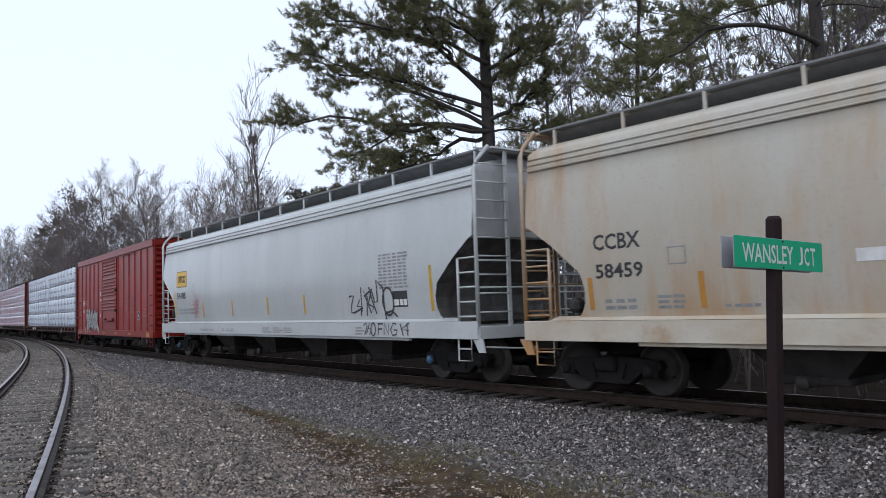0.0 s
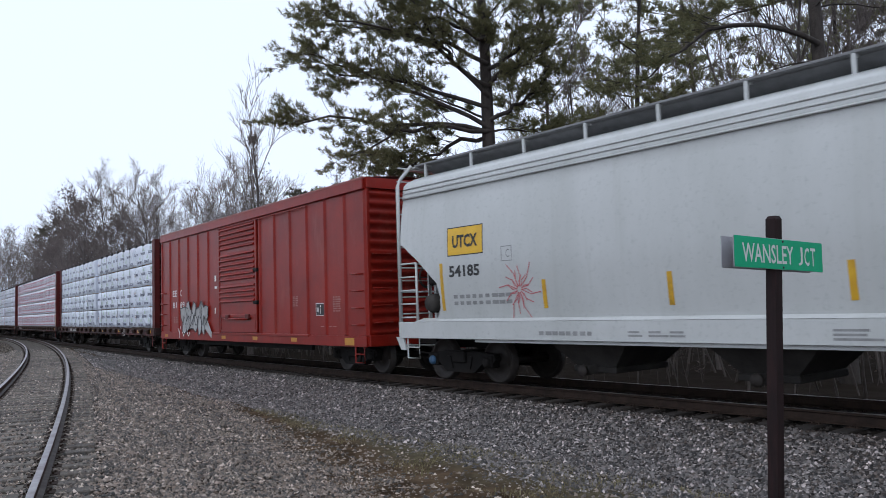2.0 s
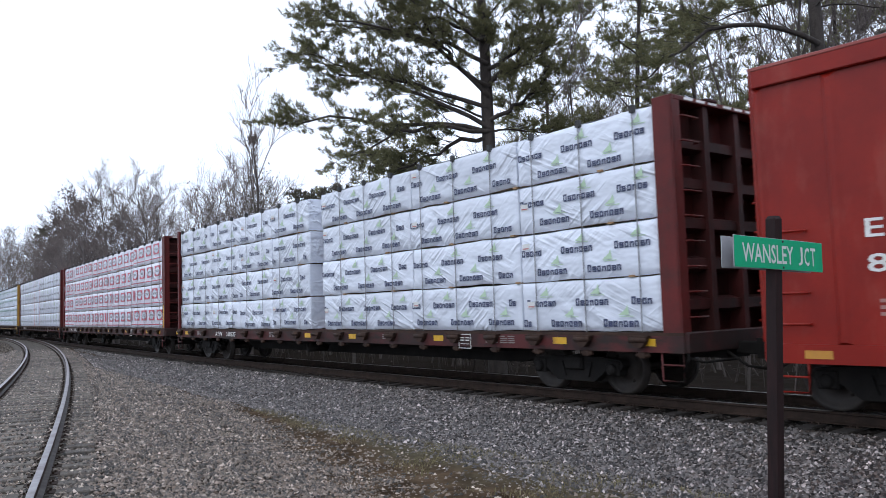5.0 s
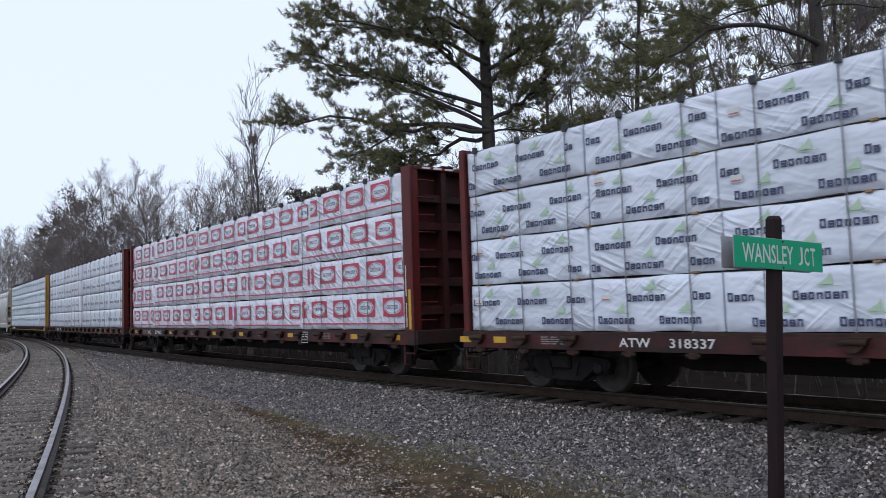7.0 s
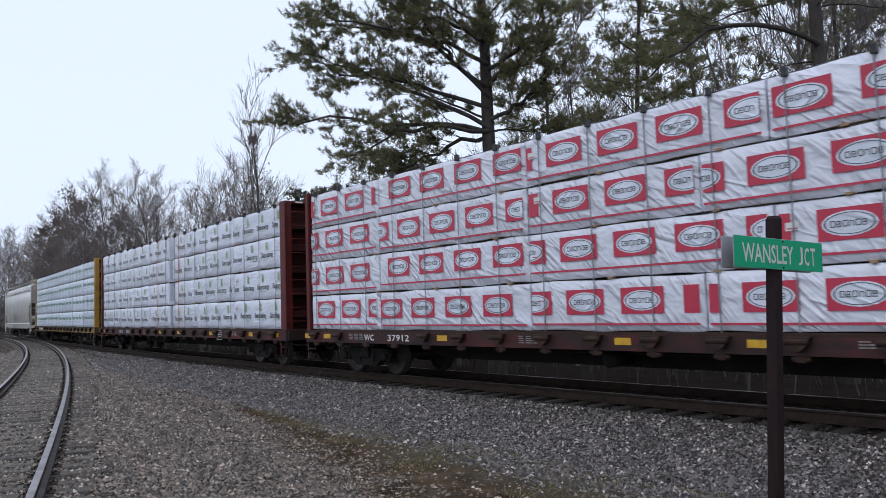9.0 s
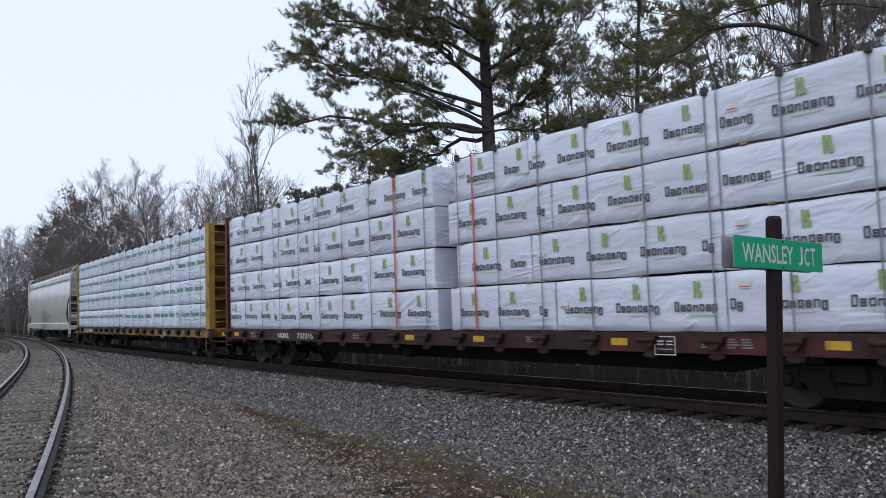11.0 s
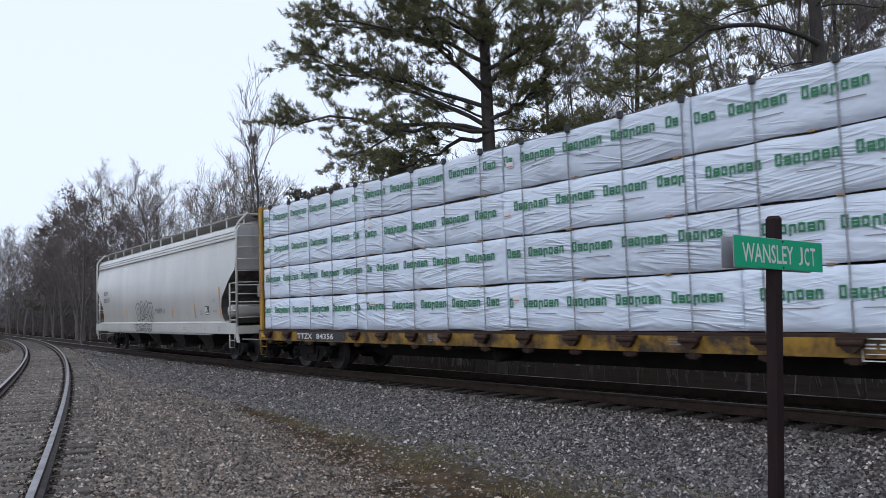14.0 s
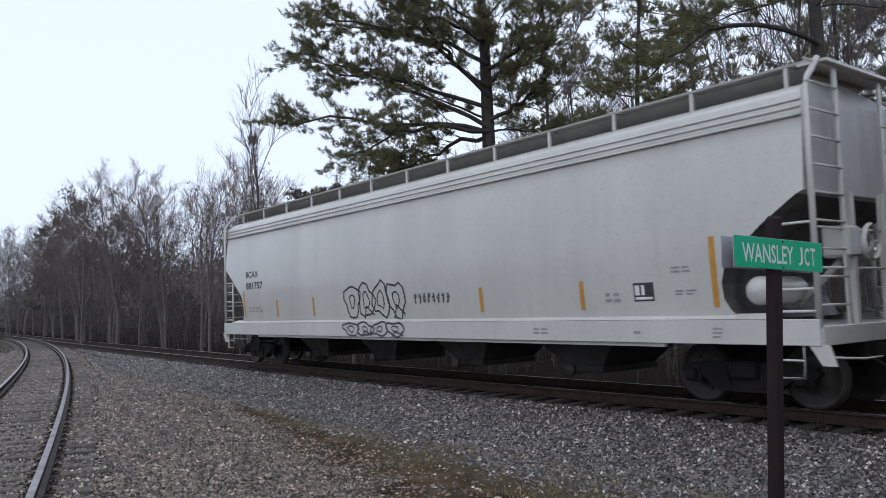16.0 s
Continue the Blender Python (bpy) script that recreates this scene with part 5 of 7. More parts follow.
def bundle_mesh(x0, x1, z0, front=True, back=0.0):
    """A wrapped pack of boards: slack faces, rounded edges, folded ends."""
    b = Build()
    g = 0.012
    x0, x1, z1 = x0 + g, x1 - g, z0 + TIER_H
    ya, yb = (FRONT + back, -0.12) if front else (0.12, -FRONT - back)
    n = max(3, int((x1 - x0) / (0.18 if front else 0.4)))
    xs = [x0, x0 + 0.04, x0 + 0.11] + [x0 + (x1 - x0) * i / n for i in range(1, n)] + [x1 - 0.11, x1 - 0.04, x1]
    xs.sort()
    n, m = len(xs) - 1, len(ROWS) - 1
    face_y = ya if front else yb
    sg = 1 if front else -1
    v = []
    for i, x in enumerate(xs):
        for j, u in enumerate(ROWS):
            z = z0 + TIER_H * u
            end = 0.05 if i in (0, n) else 0.015 if i in (1, n - 1) else 0.0
            edge = max(end, INSET[j])
            zz = z + (0.026 * noise.noise((x * 1.6, z0 * 3.1, 1.7)) - 0.006 if j in (0, m) else 0)
            v.append((x, face_y + sg * (slack(x, z) + edge), zz))
    b.add(v, [(i * (m + 1) + j, (i + 1) * (m + 1) + j, (i + 1) * (m + 1) + j + 1, i * (m + 1) + j + 1) for i in range(n) for j in range(m)], 0, True)
    y_in, y_out = (yb, ya + 0.055) if front else (ya, yb - 0.055)
    b.add([(x0, y_out, z1), (x1, y_out, z1), (x1, y_in, z1), (x0, y_in, z1)], [(0, 1, 2, 3)], 0)
    b.add([(x0, y_out, z0), (x1, y_out, z0), (x1, y_in, z0), (x0, y_in, z0)], [(0, 1, 2, 3)], 1)
    for x, s in ((x0, -1), (x1, 1)):
        w = []
        for j in range(8):
            for i in range(7):
                y, z = y_out + (y_in - y_out) * i / 6, z0 + TIER_H * j / 7
                out = 0.0 if i in (0, 6) or j in (0, 7) else 0.010 + 0.022 * noise.noise((y * 2.6, z * 3.2, x))
                w.append((x + s * min(out, 0.011), y, z))
        b.add(w, [(j * 7 + i, j * 7 + i + 1, j * 7 + i + 8, j * 7 + i + 7) for j in range(7) for i in range(6)], 0, True)
    b.add([(x0, y_in, z0), (x1, y_in, z0), (x1, y_in, z1), (x0, y_in, z1)], [(0, 1, 2, 3)], 1)
    return b


def word(b, letters, x, z, w, h, side, mat, cap=1.0, descend=(), fill=1.0):
    """A brand name as a row of plain bars and small hollow boxes."""
    step = w / letters
    for k in range(letters):
        hh = h * (cap if k == 0 else (1.0, 0.94, 1.0, 0.9)[k % 4])
        z0, z1 = z - (h * 0.3 if k in descend else 0), z + hh
        x0 = x + k * step
        x1 = x0 + step * (0.80, 0.76, 0.84, 0.78)[(k * 3 + letters) % 4]
        t = 0.25 * step * fill
        style = (0, 1, 0, 2, 0, 1, 2)[k % 7]
        if style == 2:
            patch(b, x0, x0 + t, z0, z1, side, mat)
            patch(b, x1 - t, x1, z, z1, side, mat)
            patch(b, x0 + t, x1 - t, z1 - t, z1, side, mat)
        else:
            patch(b, x0, x0 + t, z0, z1, side, mat)
            patch(b, x1 - t, x1, z0, z1, side, mat)
            patch(b, x0 + t, x1 - t, z0, z0 + t, side, mat)
            patch(b, x0 + t, x1 - t, z1 - t, z1, side, mat)
            if style == 1:
                zm = (z0 + z1) / 2
                patch(b, x0 + t, x1 - t, zm - t / 2, zm + t / 2, side, mat)


def ellipse(b, cx, cz, rx, rz, side, mat, lift, n=20, inner=0.0, span=(-1e9, 1e9)):
    pts = [(cx + rx * math.cos(2 * math.pi * i / n), cz + rz * math.sin(2 * math.pi * i / n)) for i in range(n)]
    pts = [(min(max(x, span[0]), span[1]), z) for x, z in pts]
    if not inner:
        b.add([(x, side(z) - lift, z) for x, z in pts], [tuple(range(n))], mat)
    else:
        ins = [(min(max(cx + (x - cx) * inner, span[0]), span[1]), cz + (z - cz) * inner) for x, z in pts]
        b.add([(x, side(z) - lift, z) for x, z in pts + ins], [(i, (i + 1) % n, n + (i + 1) % n, n + i) for i in range(n)], mat)


def print_red_oval(b, x0, x1, z0, off, side):
    x = x0 + off - 1.23
    patch(b, x0 + 0.02, x1 - 0.02, z0 + 0.11, z0 + 0.145, side, 0)
    while x + 0.05 < x1:
        a, e = max(x, x0 + 0.02), min(x + 0.86, x1 - 0.02)
        if e - a > 0.1:
            patch(b, a, e, z0 + 0.30, z0 + 0.74, side, 0)
        if e - a > 0.3:
            ellipse(b, x + 0.43, z0 + 0.52, 0.37, 0.17, side, 1, 0.007, span=(a, e))
            ellipse(b, x + 0.43, z0 + 0.52, 0.34, 0.15, side, 2, 0.010, inner=0.93, span=(a, e))
            n = int((min(x + 0.68, e) - max(x + 0.18, a)) / 0.083)
            if n > 0:
                word(b, n, max(x + 0.18, a), z0 + 0.475, n * 0.083, 0.09, lambda z: side(z) - 0.006, 2, fill=0.68)
        x += 1.23


def print_navy_words(b, x0, x1, z0, off, side):
    for row, (dz, shift) in enumerate(((0.10, 0.0), (0.47, 0.62))):
        x = x0 + off + shift - 1.24
        while x < x1:
            a = max(x, x0 + 0.03)
            n = int((min(x + 0.78, x1 - 0.03) - a) / 0.11)
            if n >= 2:
                word(b, n, a, z0 + dz, n * 0.11, 0.105, side, 0, 1.25)
                if a == x and x + 0.7 < x1:
                    b.add([(x + 0.34, side(0) - 0.004, z0 + dz + 0.20), (x + 0.56, side(0) - 0.004, z0 + dz + 0.20), (x + 0.53, side(0) - 0.004, z0 + dz + 0.37), (x + 0.49, side(0) - 0.004, z0 + dz + 0.30)], [(0, 1, 2, 3)], 1)
                    b.add([(x + 0.36, side(0) - 0.005, z0 + dz + 0.17), (x + 0.66, side(0) - 0.005, z0 + dz + 0.17), (x + 0.66, side(0) - 0.005, z0 + dz + 0.185), (x + 0.36, side(0) - 0.005, z0 + dz + 0.185)], [(0, 1, 2, 3)], 1)
            x += 1.24


def print_charcoal_words(b, x0, x1, z0, off, side):
    x = x0 + off - 1.17
    while x < x1:
        a = max(x, x0 + 0.03)
        n = int((min(x + 0.90, x1 - 0.03) - a) / 0.112)
        if n >= 2:
            word(b, n, a, z0 + 0.30, n * 0.112, 0.115, side, 0, 1.4, (n - 1,))
        if a == x and x + 0.5 < x1:
            c = x + 0.36
            for u0, u1, w0, w1 in ((0, 0.045, 0.0, 0.25), (0.06, 0.12, 0.14, 0.24), (0.07, 0.14, 0.0, 0.10), (0.05, 0.09, 0.09, 0.15)):
                patch(b, c + u0, c + u1, z0 + 0.52 + w0, z0 + 0.52 + w1, side, 1)
            patch(b, x + 0.25, x + 0.72, z0 + 0.24, z0 + 0.262, side, 2)
        x += 1.17


def print_green_words(b, x0, x1, z0, off, side):
    x = x0 + off - 1.12
    while x < x1:
        a = max(x, x0 + 0.03)
        n = int((min(x + 0.94, x1 - 0.03) - a) / 0.134)
        if n >= 1:
            word(b, n, a, z0 + 0.46, n * 0.134, 0.14, side, 0, 1.3, (3,))
        if a == x and x + 0.9 < x1:
            patch(b, x + 0.3, x + 0.85, z0 + 0.33, z0 + 0.345, side, 1)
        x += 1.12


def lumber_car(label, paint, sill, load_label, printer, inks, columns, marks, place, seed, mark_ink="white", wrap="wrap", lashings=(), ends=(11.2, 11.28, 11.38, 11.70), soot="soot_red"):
    car = tagged(new("lumber_flatcar"), label, "flatcar", "cars of the freight train")
    g = random.Random(seed)
    rear, fore, HR, HF = ends     # the load's ends and the car's ends, from its middle
    columns = [(-rear, *cols[1:-1], fore) for cols in columns]
    lettered = (marks[0][1] - 0.25, marks[1][1] + marks[1][2] + 0.2)
    for sgn in (-1, 1):
        s = Build()
        s.box(-HR, HF, sgn * 1.43 - 0.03, sgn * 1.43 + 0.03, 0.82, 1.07, 0, 0.008)
        s.box(-HR, HF, sgn * 1.40 - 0.06, sgn * 1.40 + 0.065, 1.065, 1.115, 1)
        s.box(-HR, HF, sgn * 1.40 - 0.06, sgn * 1.40 + 0.05, 0.80, 0.83, 0)
        side_sill = part("side_sill", s, (sill, "winch"), car)
        for k in range(19):
            x = -10.9 + k * 1.21
            w = Build()
            w.box(x - 0.07, x + 0.07, sgn * 1.42 - 0.05, sgn * 1.42 + 0.05, 0.70, 0.81, 0, 0.015)
            w.tube([(x - 0.13, sgn * 1.42, 0.755), (x + 0.13, sgn * 1.42, 0.755)], 0.04, 8)
            if not lettered[0] < x < lettered[1]:
                ya, yb = sgn * 1.46, sgn * 1.56
                w.prism([(x - 0.20, 1.065), (x + 0.20, 1.065), (x + 0.12, 0.93), (x + 0.05, 0.87), (x - 0.05, 0.87), (x - 0.12, 0.93)], min(ya, yb), max(ya, yb))
                w.tube([(x - 0.17, sgn * 1.54, 1.0), (x + 0.17, sgn * 1.54, 1.0)], 0.05, 8)
            part("strap_winch", w, "winch", side_sill)
    d = Build()
    d.box(-HR, HF, -1.38, 1.38, 1.06, 1.11)
    part("deck", d, sill, car)
    c = Build()
    c.prism([(-HR, 1.06), (-HR, 0.72), (-8.0, 0.70), (-6.8, 0.42), (6.8, 0.42), (8.0, 0.70), (HF, 0.72), (HF, 1.06)], -0.28, 0.28)
    for k in range(14):
        x = -10.4 + k * 1.6
        c.box(x - 0.05, x + 0.05, -1.4, 1.4, 0.80, 1.06)
    c.tube([(-7, -0.75, 0.72), (7, -0.75, 0.72)], 0.04, 6)
    c.lathe([(-1.15, 0.001), (-1.13, 0.15), (-0.55, 0.15), (-0.53, 0.001)], n=12, centre=(-1.2, 0, 0.62))
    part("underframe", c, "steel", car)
    w = Build()
    w.box(-rear, fore, -0.05, 0.05, 1.1, 4.6)
    w.box(-rear, fore, -0.11, 0.11, 4.6, 4.82, 0, 0.02)
    part("centre_beam", w, paint, car)
    # bulkheads: deep ribs at the fore end, a thin one at the rear
    for sgn, face, H in ((-1, rear + 0.015, HR), (1, fore + 0.015, HF)):
        deep = H - face - 0.02
        def span(a, e):
            return sorted((sgn * (face + a * deep), sgn * (face + e * deep)))
        q = Build()
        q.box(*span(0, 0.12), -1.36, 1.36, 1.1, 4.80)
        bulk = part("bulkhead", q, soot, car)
        for y in (-1.40, 1.40):
            q = Build()
            q.box(*span(0, 1), y - 0.035, y + 0.035, 0.86, 4.88, 0, 0.01)
            q.box(*span(0.88, 1), y - (0.035 if y < 0 else 0.17), y + (0.17 if y < 0 else 0.035), 1.12, 4.80)
            part("side_plate", q, paint, bulk)
        q = Build()
        q.box(*span(0, 1), -1.365, 1.365, 4.80, 4.88, 0, 0.01)
        part("top_plate", q, paint, bulk)
        for z in (1.55, 2.2, 2.85, 3.5, 4.15):
            r = Build()
            (a0, a1) = (sgn * (face + 0.12 * deep), sgn * (face + 0.72 * deep))
            r.prism([(a0, z - 0.14), (a1, z - 0.08), (a1, z + 0.08), (a0, z + 0.14)], -1.36, 1.36)
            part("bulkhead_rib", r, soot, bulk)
        r = Build()
        for y in (-0.45, 0.45):
            r.box(*span(0.12, 0.85), y - 0.07, y + 0.07, 1.1, 4.80)
        r.box(*span(0.2, 1.05), -0.5, -0.2, 4.88, 4.93, 0, 0.01)
        r.box(*span(0.2, 1.05), 0.9, 1.2, 4.88, 4.93, 0, 0.01)
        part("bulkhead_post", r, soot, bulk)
        for k in range(9):
            z = 1.35 + k * 0.40
            l = Build()
            l.tube([(sgn * (H - 0.06), -1.24, z), (sgn * (H + 0.01), -1.22, z), (sgn * (H + 0.01), -0.80, z), (sgn * (H - 0.10), -0.78, z)], 0.016, 5)
            part("ladder_rung", l, paint, bulk)
        e = Build()
        e.box(sgn * H - 0.05, sgn * H + 0.06, -1.42, 1.42, 0.80, 1.12, 0, 0.015)
        e.box(*sorted((sgn * H, sgn * (H - 3))), -0.33, 0.33, 0.66, 1.06, 1)
        part("end_sill", e, (sill, "steel"), car)
        st = Build()
        step_stirrup(st, sgn * (H - 0.25), -1.42, 0.86, 0.40, 0.50)
        part("step", st, sill, car)
        u = Build()
        u.tube([(sgn * H, -1.35, 0.72), (sgn * (H + 0.15), -1.2, 0.66), (sgn * (H + 0.18), -0.3, 0.66)], 0.022, 5)
        u.tube([(sgn * H, -1.38, 0.85), (sgn * (H + 0.04), -1.42, 0.7), (sgn * (H - 0.06), -1.42, 0.52)], 0.025, 5)
        part("uncoupling_lever", u, "sill_yellow" if seed == 5 else "steel", car)
        coupler(car, sgn * H, sgn, 12.3 - H)
    # the load, tier by tier
    for t, z0 in enumerate(TIER_Z):
        cols = columns[t % len(columns)]
        for a, e in zip(cols[:-1], cols[1:]):
            if e - a < 1.0:
                continue
            back = g.uniform(0.0, 0.028)
            bd = part("lumber_pack", bundle_mesh(a, e, z0, True, back), (wrap, "wrap_end"), car, load_label)
            pr = Build()
            printer(pr, a + 0.06, e - 0.06, z0 + g.uniform(-0.03, 0.03), g.uniform(0.0, 0.9), flat_side(FRONT + back - 0.002))
            tagged(part("printed_mark", pr, inks, bd), kind="stuff")
            if g.uniform(0, 1) < 0.6:
                pt = Build()
                tx, tz = a + g.uniform(0.1, 0.25), z0 + g.uniform(0.35, 0.7)
                patch(pt, tx, tx + 0.20, tz, tz + 0.12, flat_side(FRONT + back - 0.003), 0)
                patch(pt, tx + 0.02, tx + 0.18, tz + 0.02, tz + 0.04, flat_side(FRONT + back - 0.003), 1, 0.007)
                part("paper_tag", pt, ("white_paint", "graf_red"), bd, "white paper grade tag")
            part("lumber_pack", bundle_mesh(a, e, z0, False), (wrap, "wrap_end"), car)
    gaps = [(a, e) for a, e in zip(columns[0][:-1], columns[0][1:]) if e - a < 1.0]
    for k in range(19):
        x = -10.9 + k * 1.21
        if min(abs(x - q) for cols in columns for q in cols) < 0.12:
            x += 0.15
        if any(a - 0.1 < x < e + 0.1 for a, e in gaps):
            continue
        s = Build()
        s.box(x - 0.011, x + 0.011, FRONT - 0.015, FRONT - 0.008, 1.08, 4.82)
        s.box(x - 0.016, x + 0.016, FRONT - 0.012, -0.1, 4.812, 4.822)
        s.box(x - 0.045, x + 0.045, FRONT - 0.035, FRONT + 0.05, 4.74, 4.87, 1, 0.008)
        part("tie_down_strap", s, ("strap", "black"), car)
    for x in lashings:
        s = Build()
        s.box(x - 0.022, x + 0.022, FRONT - 0.018, FRONT - 0.012, 1.08, 4.83)
        s.box(x - 0.022, x + 0.022, FRONT - 0.018, -0.1, 4.824, 4.830)
        part("lashing_strap", s, "lashing", car, "orange web lashing strap")
    # dunnage between tiers
    for z0 in TIER_Z[1:]:
        for k in range(10):
            x = -10.4 + k * 2.31 + g.uniform(-0.3, 0.3)
            if any(a - 0.1 < x < e + 0.1 for a, e in gaps):
                continue
            s = Build()
            s.box(x - 0.05, x + 0.05, FRONT + 0.02, -0.1, z0 - 0.032, z0 + 0.002)
            part("spacer_board", s, "sticker", car)
    sd = flat_side(-1.462)
    if seed == 5:
        b = Build()
        patch(b, -9.2, -6.7, 0.835, 1.065, sd, 0, 0.004, 2)
        part("mark_panel", b, "black", car)
        b = Build()
        for pts in ([(11.76, 2.62), (11.80, 2.80), (11.78, 2.95)], [(11.84, 2.55), (11.83, 2.75)]):
            stroke(b, pts, 0.05, flat_side(-1.436), 0)
        for k in range(4):
            z = 1.45 + 0.17 * k
            stroke(b, [(11.84, z + 0.12), (11.76, z + 0.09), (11.75, z + 0.02), (11.84, z)], 0.02, flat_side(-1.436), 0, 0.005 + 0.001 * k)
        tagged(part("scuff_mark", b, "graf_black", car), kind="stuff")
        b = Build()
        for k in range(6):
            z = 1.5 + 0.42 * k
            stroke(b, [(-11.60, z), (-11.50, z + 0.12), (-11.59, z + 0.22), (-11.50, z + 0.34)], 0.03, flat_side(-1.436), 0, 0.005 + 0.001 * (k % 2))
        tagged(part("graffiti", b, "graf_red", car), kind="stuff")
    b = Build()
    for text, x, width in marks:
        write(b, text, x, 0.87, width, 0.15, sd, 0, 0.012, 0.008)
    tagged(part("reporting_mark", b, mark_ink, car), kind="stuff")
    b = Build()
    bars(b, -9.2, 0.89, 0.7, 0.16, sd, 0, 4, 3, g)
    bars(b, -3.1, 0.89, 0.6, 0.16, sd, 0, 4, 3, g)
    bars(b, 7.0, 0.89, 0.9, 0.16, sd, 0, 4, 4, g)
    bars(b, 3.2, 0.92, 0.5, 0.12, sd, 0, 3, 2, g)
    tagged(part("stencilled_data", b, "sill_print" if mark_ink == "white" else "black", car), kind="stuff")
    b = Build()
    for x0, x1, z0, z1 in ((6.15, 6.55, 0.76, 0.775), (6.15, 6.55, 1.045, 1.06), (6.15, 6.165, 0.775, 1.045), (6.535, 6.55, 0.775, 1.045), (6.2, 6.33, 0.97, 0.99), (6.2, 6.33, 0.92, 0.94), (6.38, 6.5, 0.97, 0.99), (6.38, 6.5, 0.92, 0.94), (6.2, 6.5, 0.85, 0.86)):
        patch(b, x0, x1, z0, z1, flat_side(-1.47), 0)
    part("placard_frame", b, "white", car)
    if seed == 3:
        b = Build()
        patch(b, 11.52, 11.62, 1.15, 2.05, flat_side(-1.437), 0)
        part("warning_strip", b, "yellow", car)
        b = Build()
        patch(b, 11.42, 11.45, 1.9, 2.6, flat_side(-1.437), 0)
        patch(b, 11.42, 11.45, 1.2, 1.75, flat_side(-1.437), 0)
        tagged(part("safety_stripe", b, "white", car), kind="stuff")
    b = Build()
    for k in range(7):
        u = -1.1 + k * 0.33 if k < 3 else -1.0 + k * 0.33
        b.add([(HF - 0.016, u, 4.825), (HF - 0.016, u + 0.24, 4.825), (HF - 0.016, u + 0.24, 4.865), (HF - 0.016, u, 4.865)], [(0, 1, 2, 3)], 0)
    tagged(part("caution_marking", b, "white", car), kind="stuff")
    b = Build()
    for x in (-11.3, -9.75, -5.1, -1.2, 2.4, 5.2, 9.6, 11.0) if seed != 5 else (-11.3, 11.0):
        x = -10.9 + 1.21 * (math.floor((x + 10.9) / 1.21) + 0.5) if abs(x) < 10.9 else x
        if marks[0][1] - 0.2 < x < marks[1][1] + marks[1][2] + 0.2:
            continue
        patch(b, x - 0.17, x + 0.17, 0.90, 1.02, sd, 0)
    tagged(part("reflector", b, "yellow", car), kind="stuff")
    trucks(car, 9.05)
    CARS.append((car, place, 9.05))
    return car


def lumber_cars():
    lumber_car("maroon flatcar stacked with white-wrapped lumber printed navy", "flat_red", "flat_brown", "white-wrapped lumber bundle with navy and pale green print", print_navy_words, ("ink_navy", "ink_lime"),
               [(-11.2, -8.05, -5.55, -3.05, -0.60, 0.14, 4.3, 8.0, 11.2), (-11.2, -8.1, -5.5, -3.1, -0.64, 0.10, 4.4, 8.0, 11.2)], [("ATW", -7.43, 0.62), ("318337", -6.45, 0.80)], 8.21, 1)
    lumber_car("maroon flatcar stacked with lumber printed with red oval panels", "flat_red", "flat_brown", "white-wrapped lumber bundle with red oval panels", print_red_oval, ("can_red", "wrap", "ink_grey"),
               [(-11.2, -7.94, -2.85, 0.93, 6.0, 11.2), (-11.2, -7.94, -2.85, 2.1, 6.6, 11.2)], [("WC", -8.5, 0.42), ("37912", -7.5, 0.85)], -16.55, 3, "white", "wrap_creased", ends=(11.24, 11.32, 11.42, 11.74))
    lumber_car("maroon flatcar stacked with white-wrapped lumber printed charcoal", "flat_red", "flat_brown", "white-wrapped lumber bundle with charcoal and green print", print_charcoal_words, ("ink_grey", "ink_leaf", "ink_lime"),
               [(-11.2, -7.8, -5.25, -2.4, 0.32, 0.78, 3.9, 7.4, 11.2), (-11.2, -7.8, -5.25, -2.5, 0.26, 1.02, 3.3, 7.4, 11.2)], [("NOKL", -7.3, 0.72), ("733310", -6.10, 0.95)], -40.85, 2, "white", "wrap_smooth", (-1.2, 1.7), ends=(11.09, 11.28, 11.26, 11.70))
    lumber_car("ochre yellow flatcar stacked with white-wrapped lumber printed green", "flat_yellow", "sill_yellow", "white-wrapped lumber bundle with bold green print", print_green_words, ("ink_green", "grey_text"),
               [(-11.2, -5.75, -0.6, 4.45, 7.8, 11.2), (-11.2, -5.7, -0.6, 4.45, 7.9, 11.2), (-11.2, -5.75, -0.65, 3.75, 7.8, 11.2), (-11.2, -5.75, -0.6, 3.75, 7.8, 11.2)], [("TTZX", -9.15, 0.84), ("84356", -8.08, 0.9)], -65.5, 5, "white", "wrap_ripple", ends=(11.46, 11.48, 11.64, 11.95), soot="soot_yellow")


cream_hopper()
pale_hopper()
boxcar()
lumber_cars()
warm_hopper()


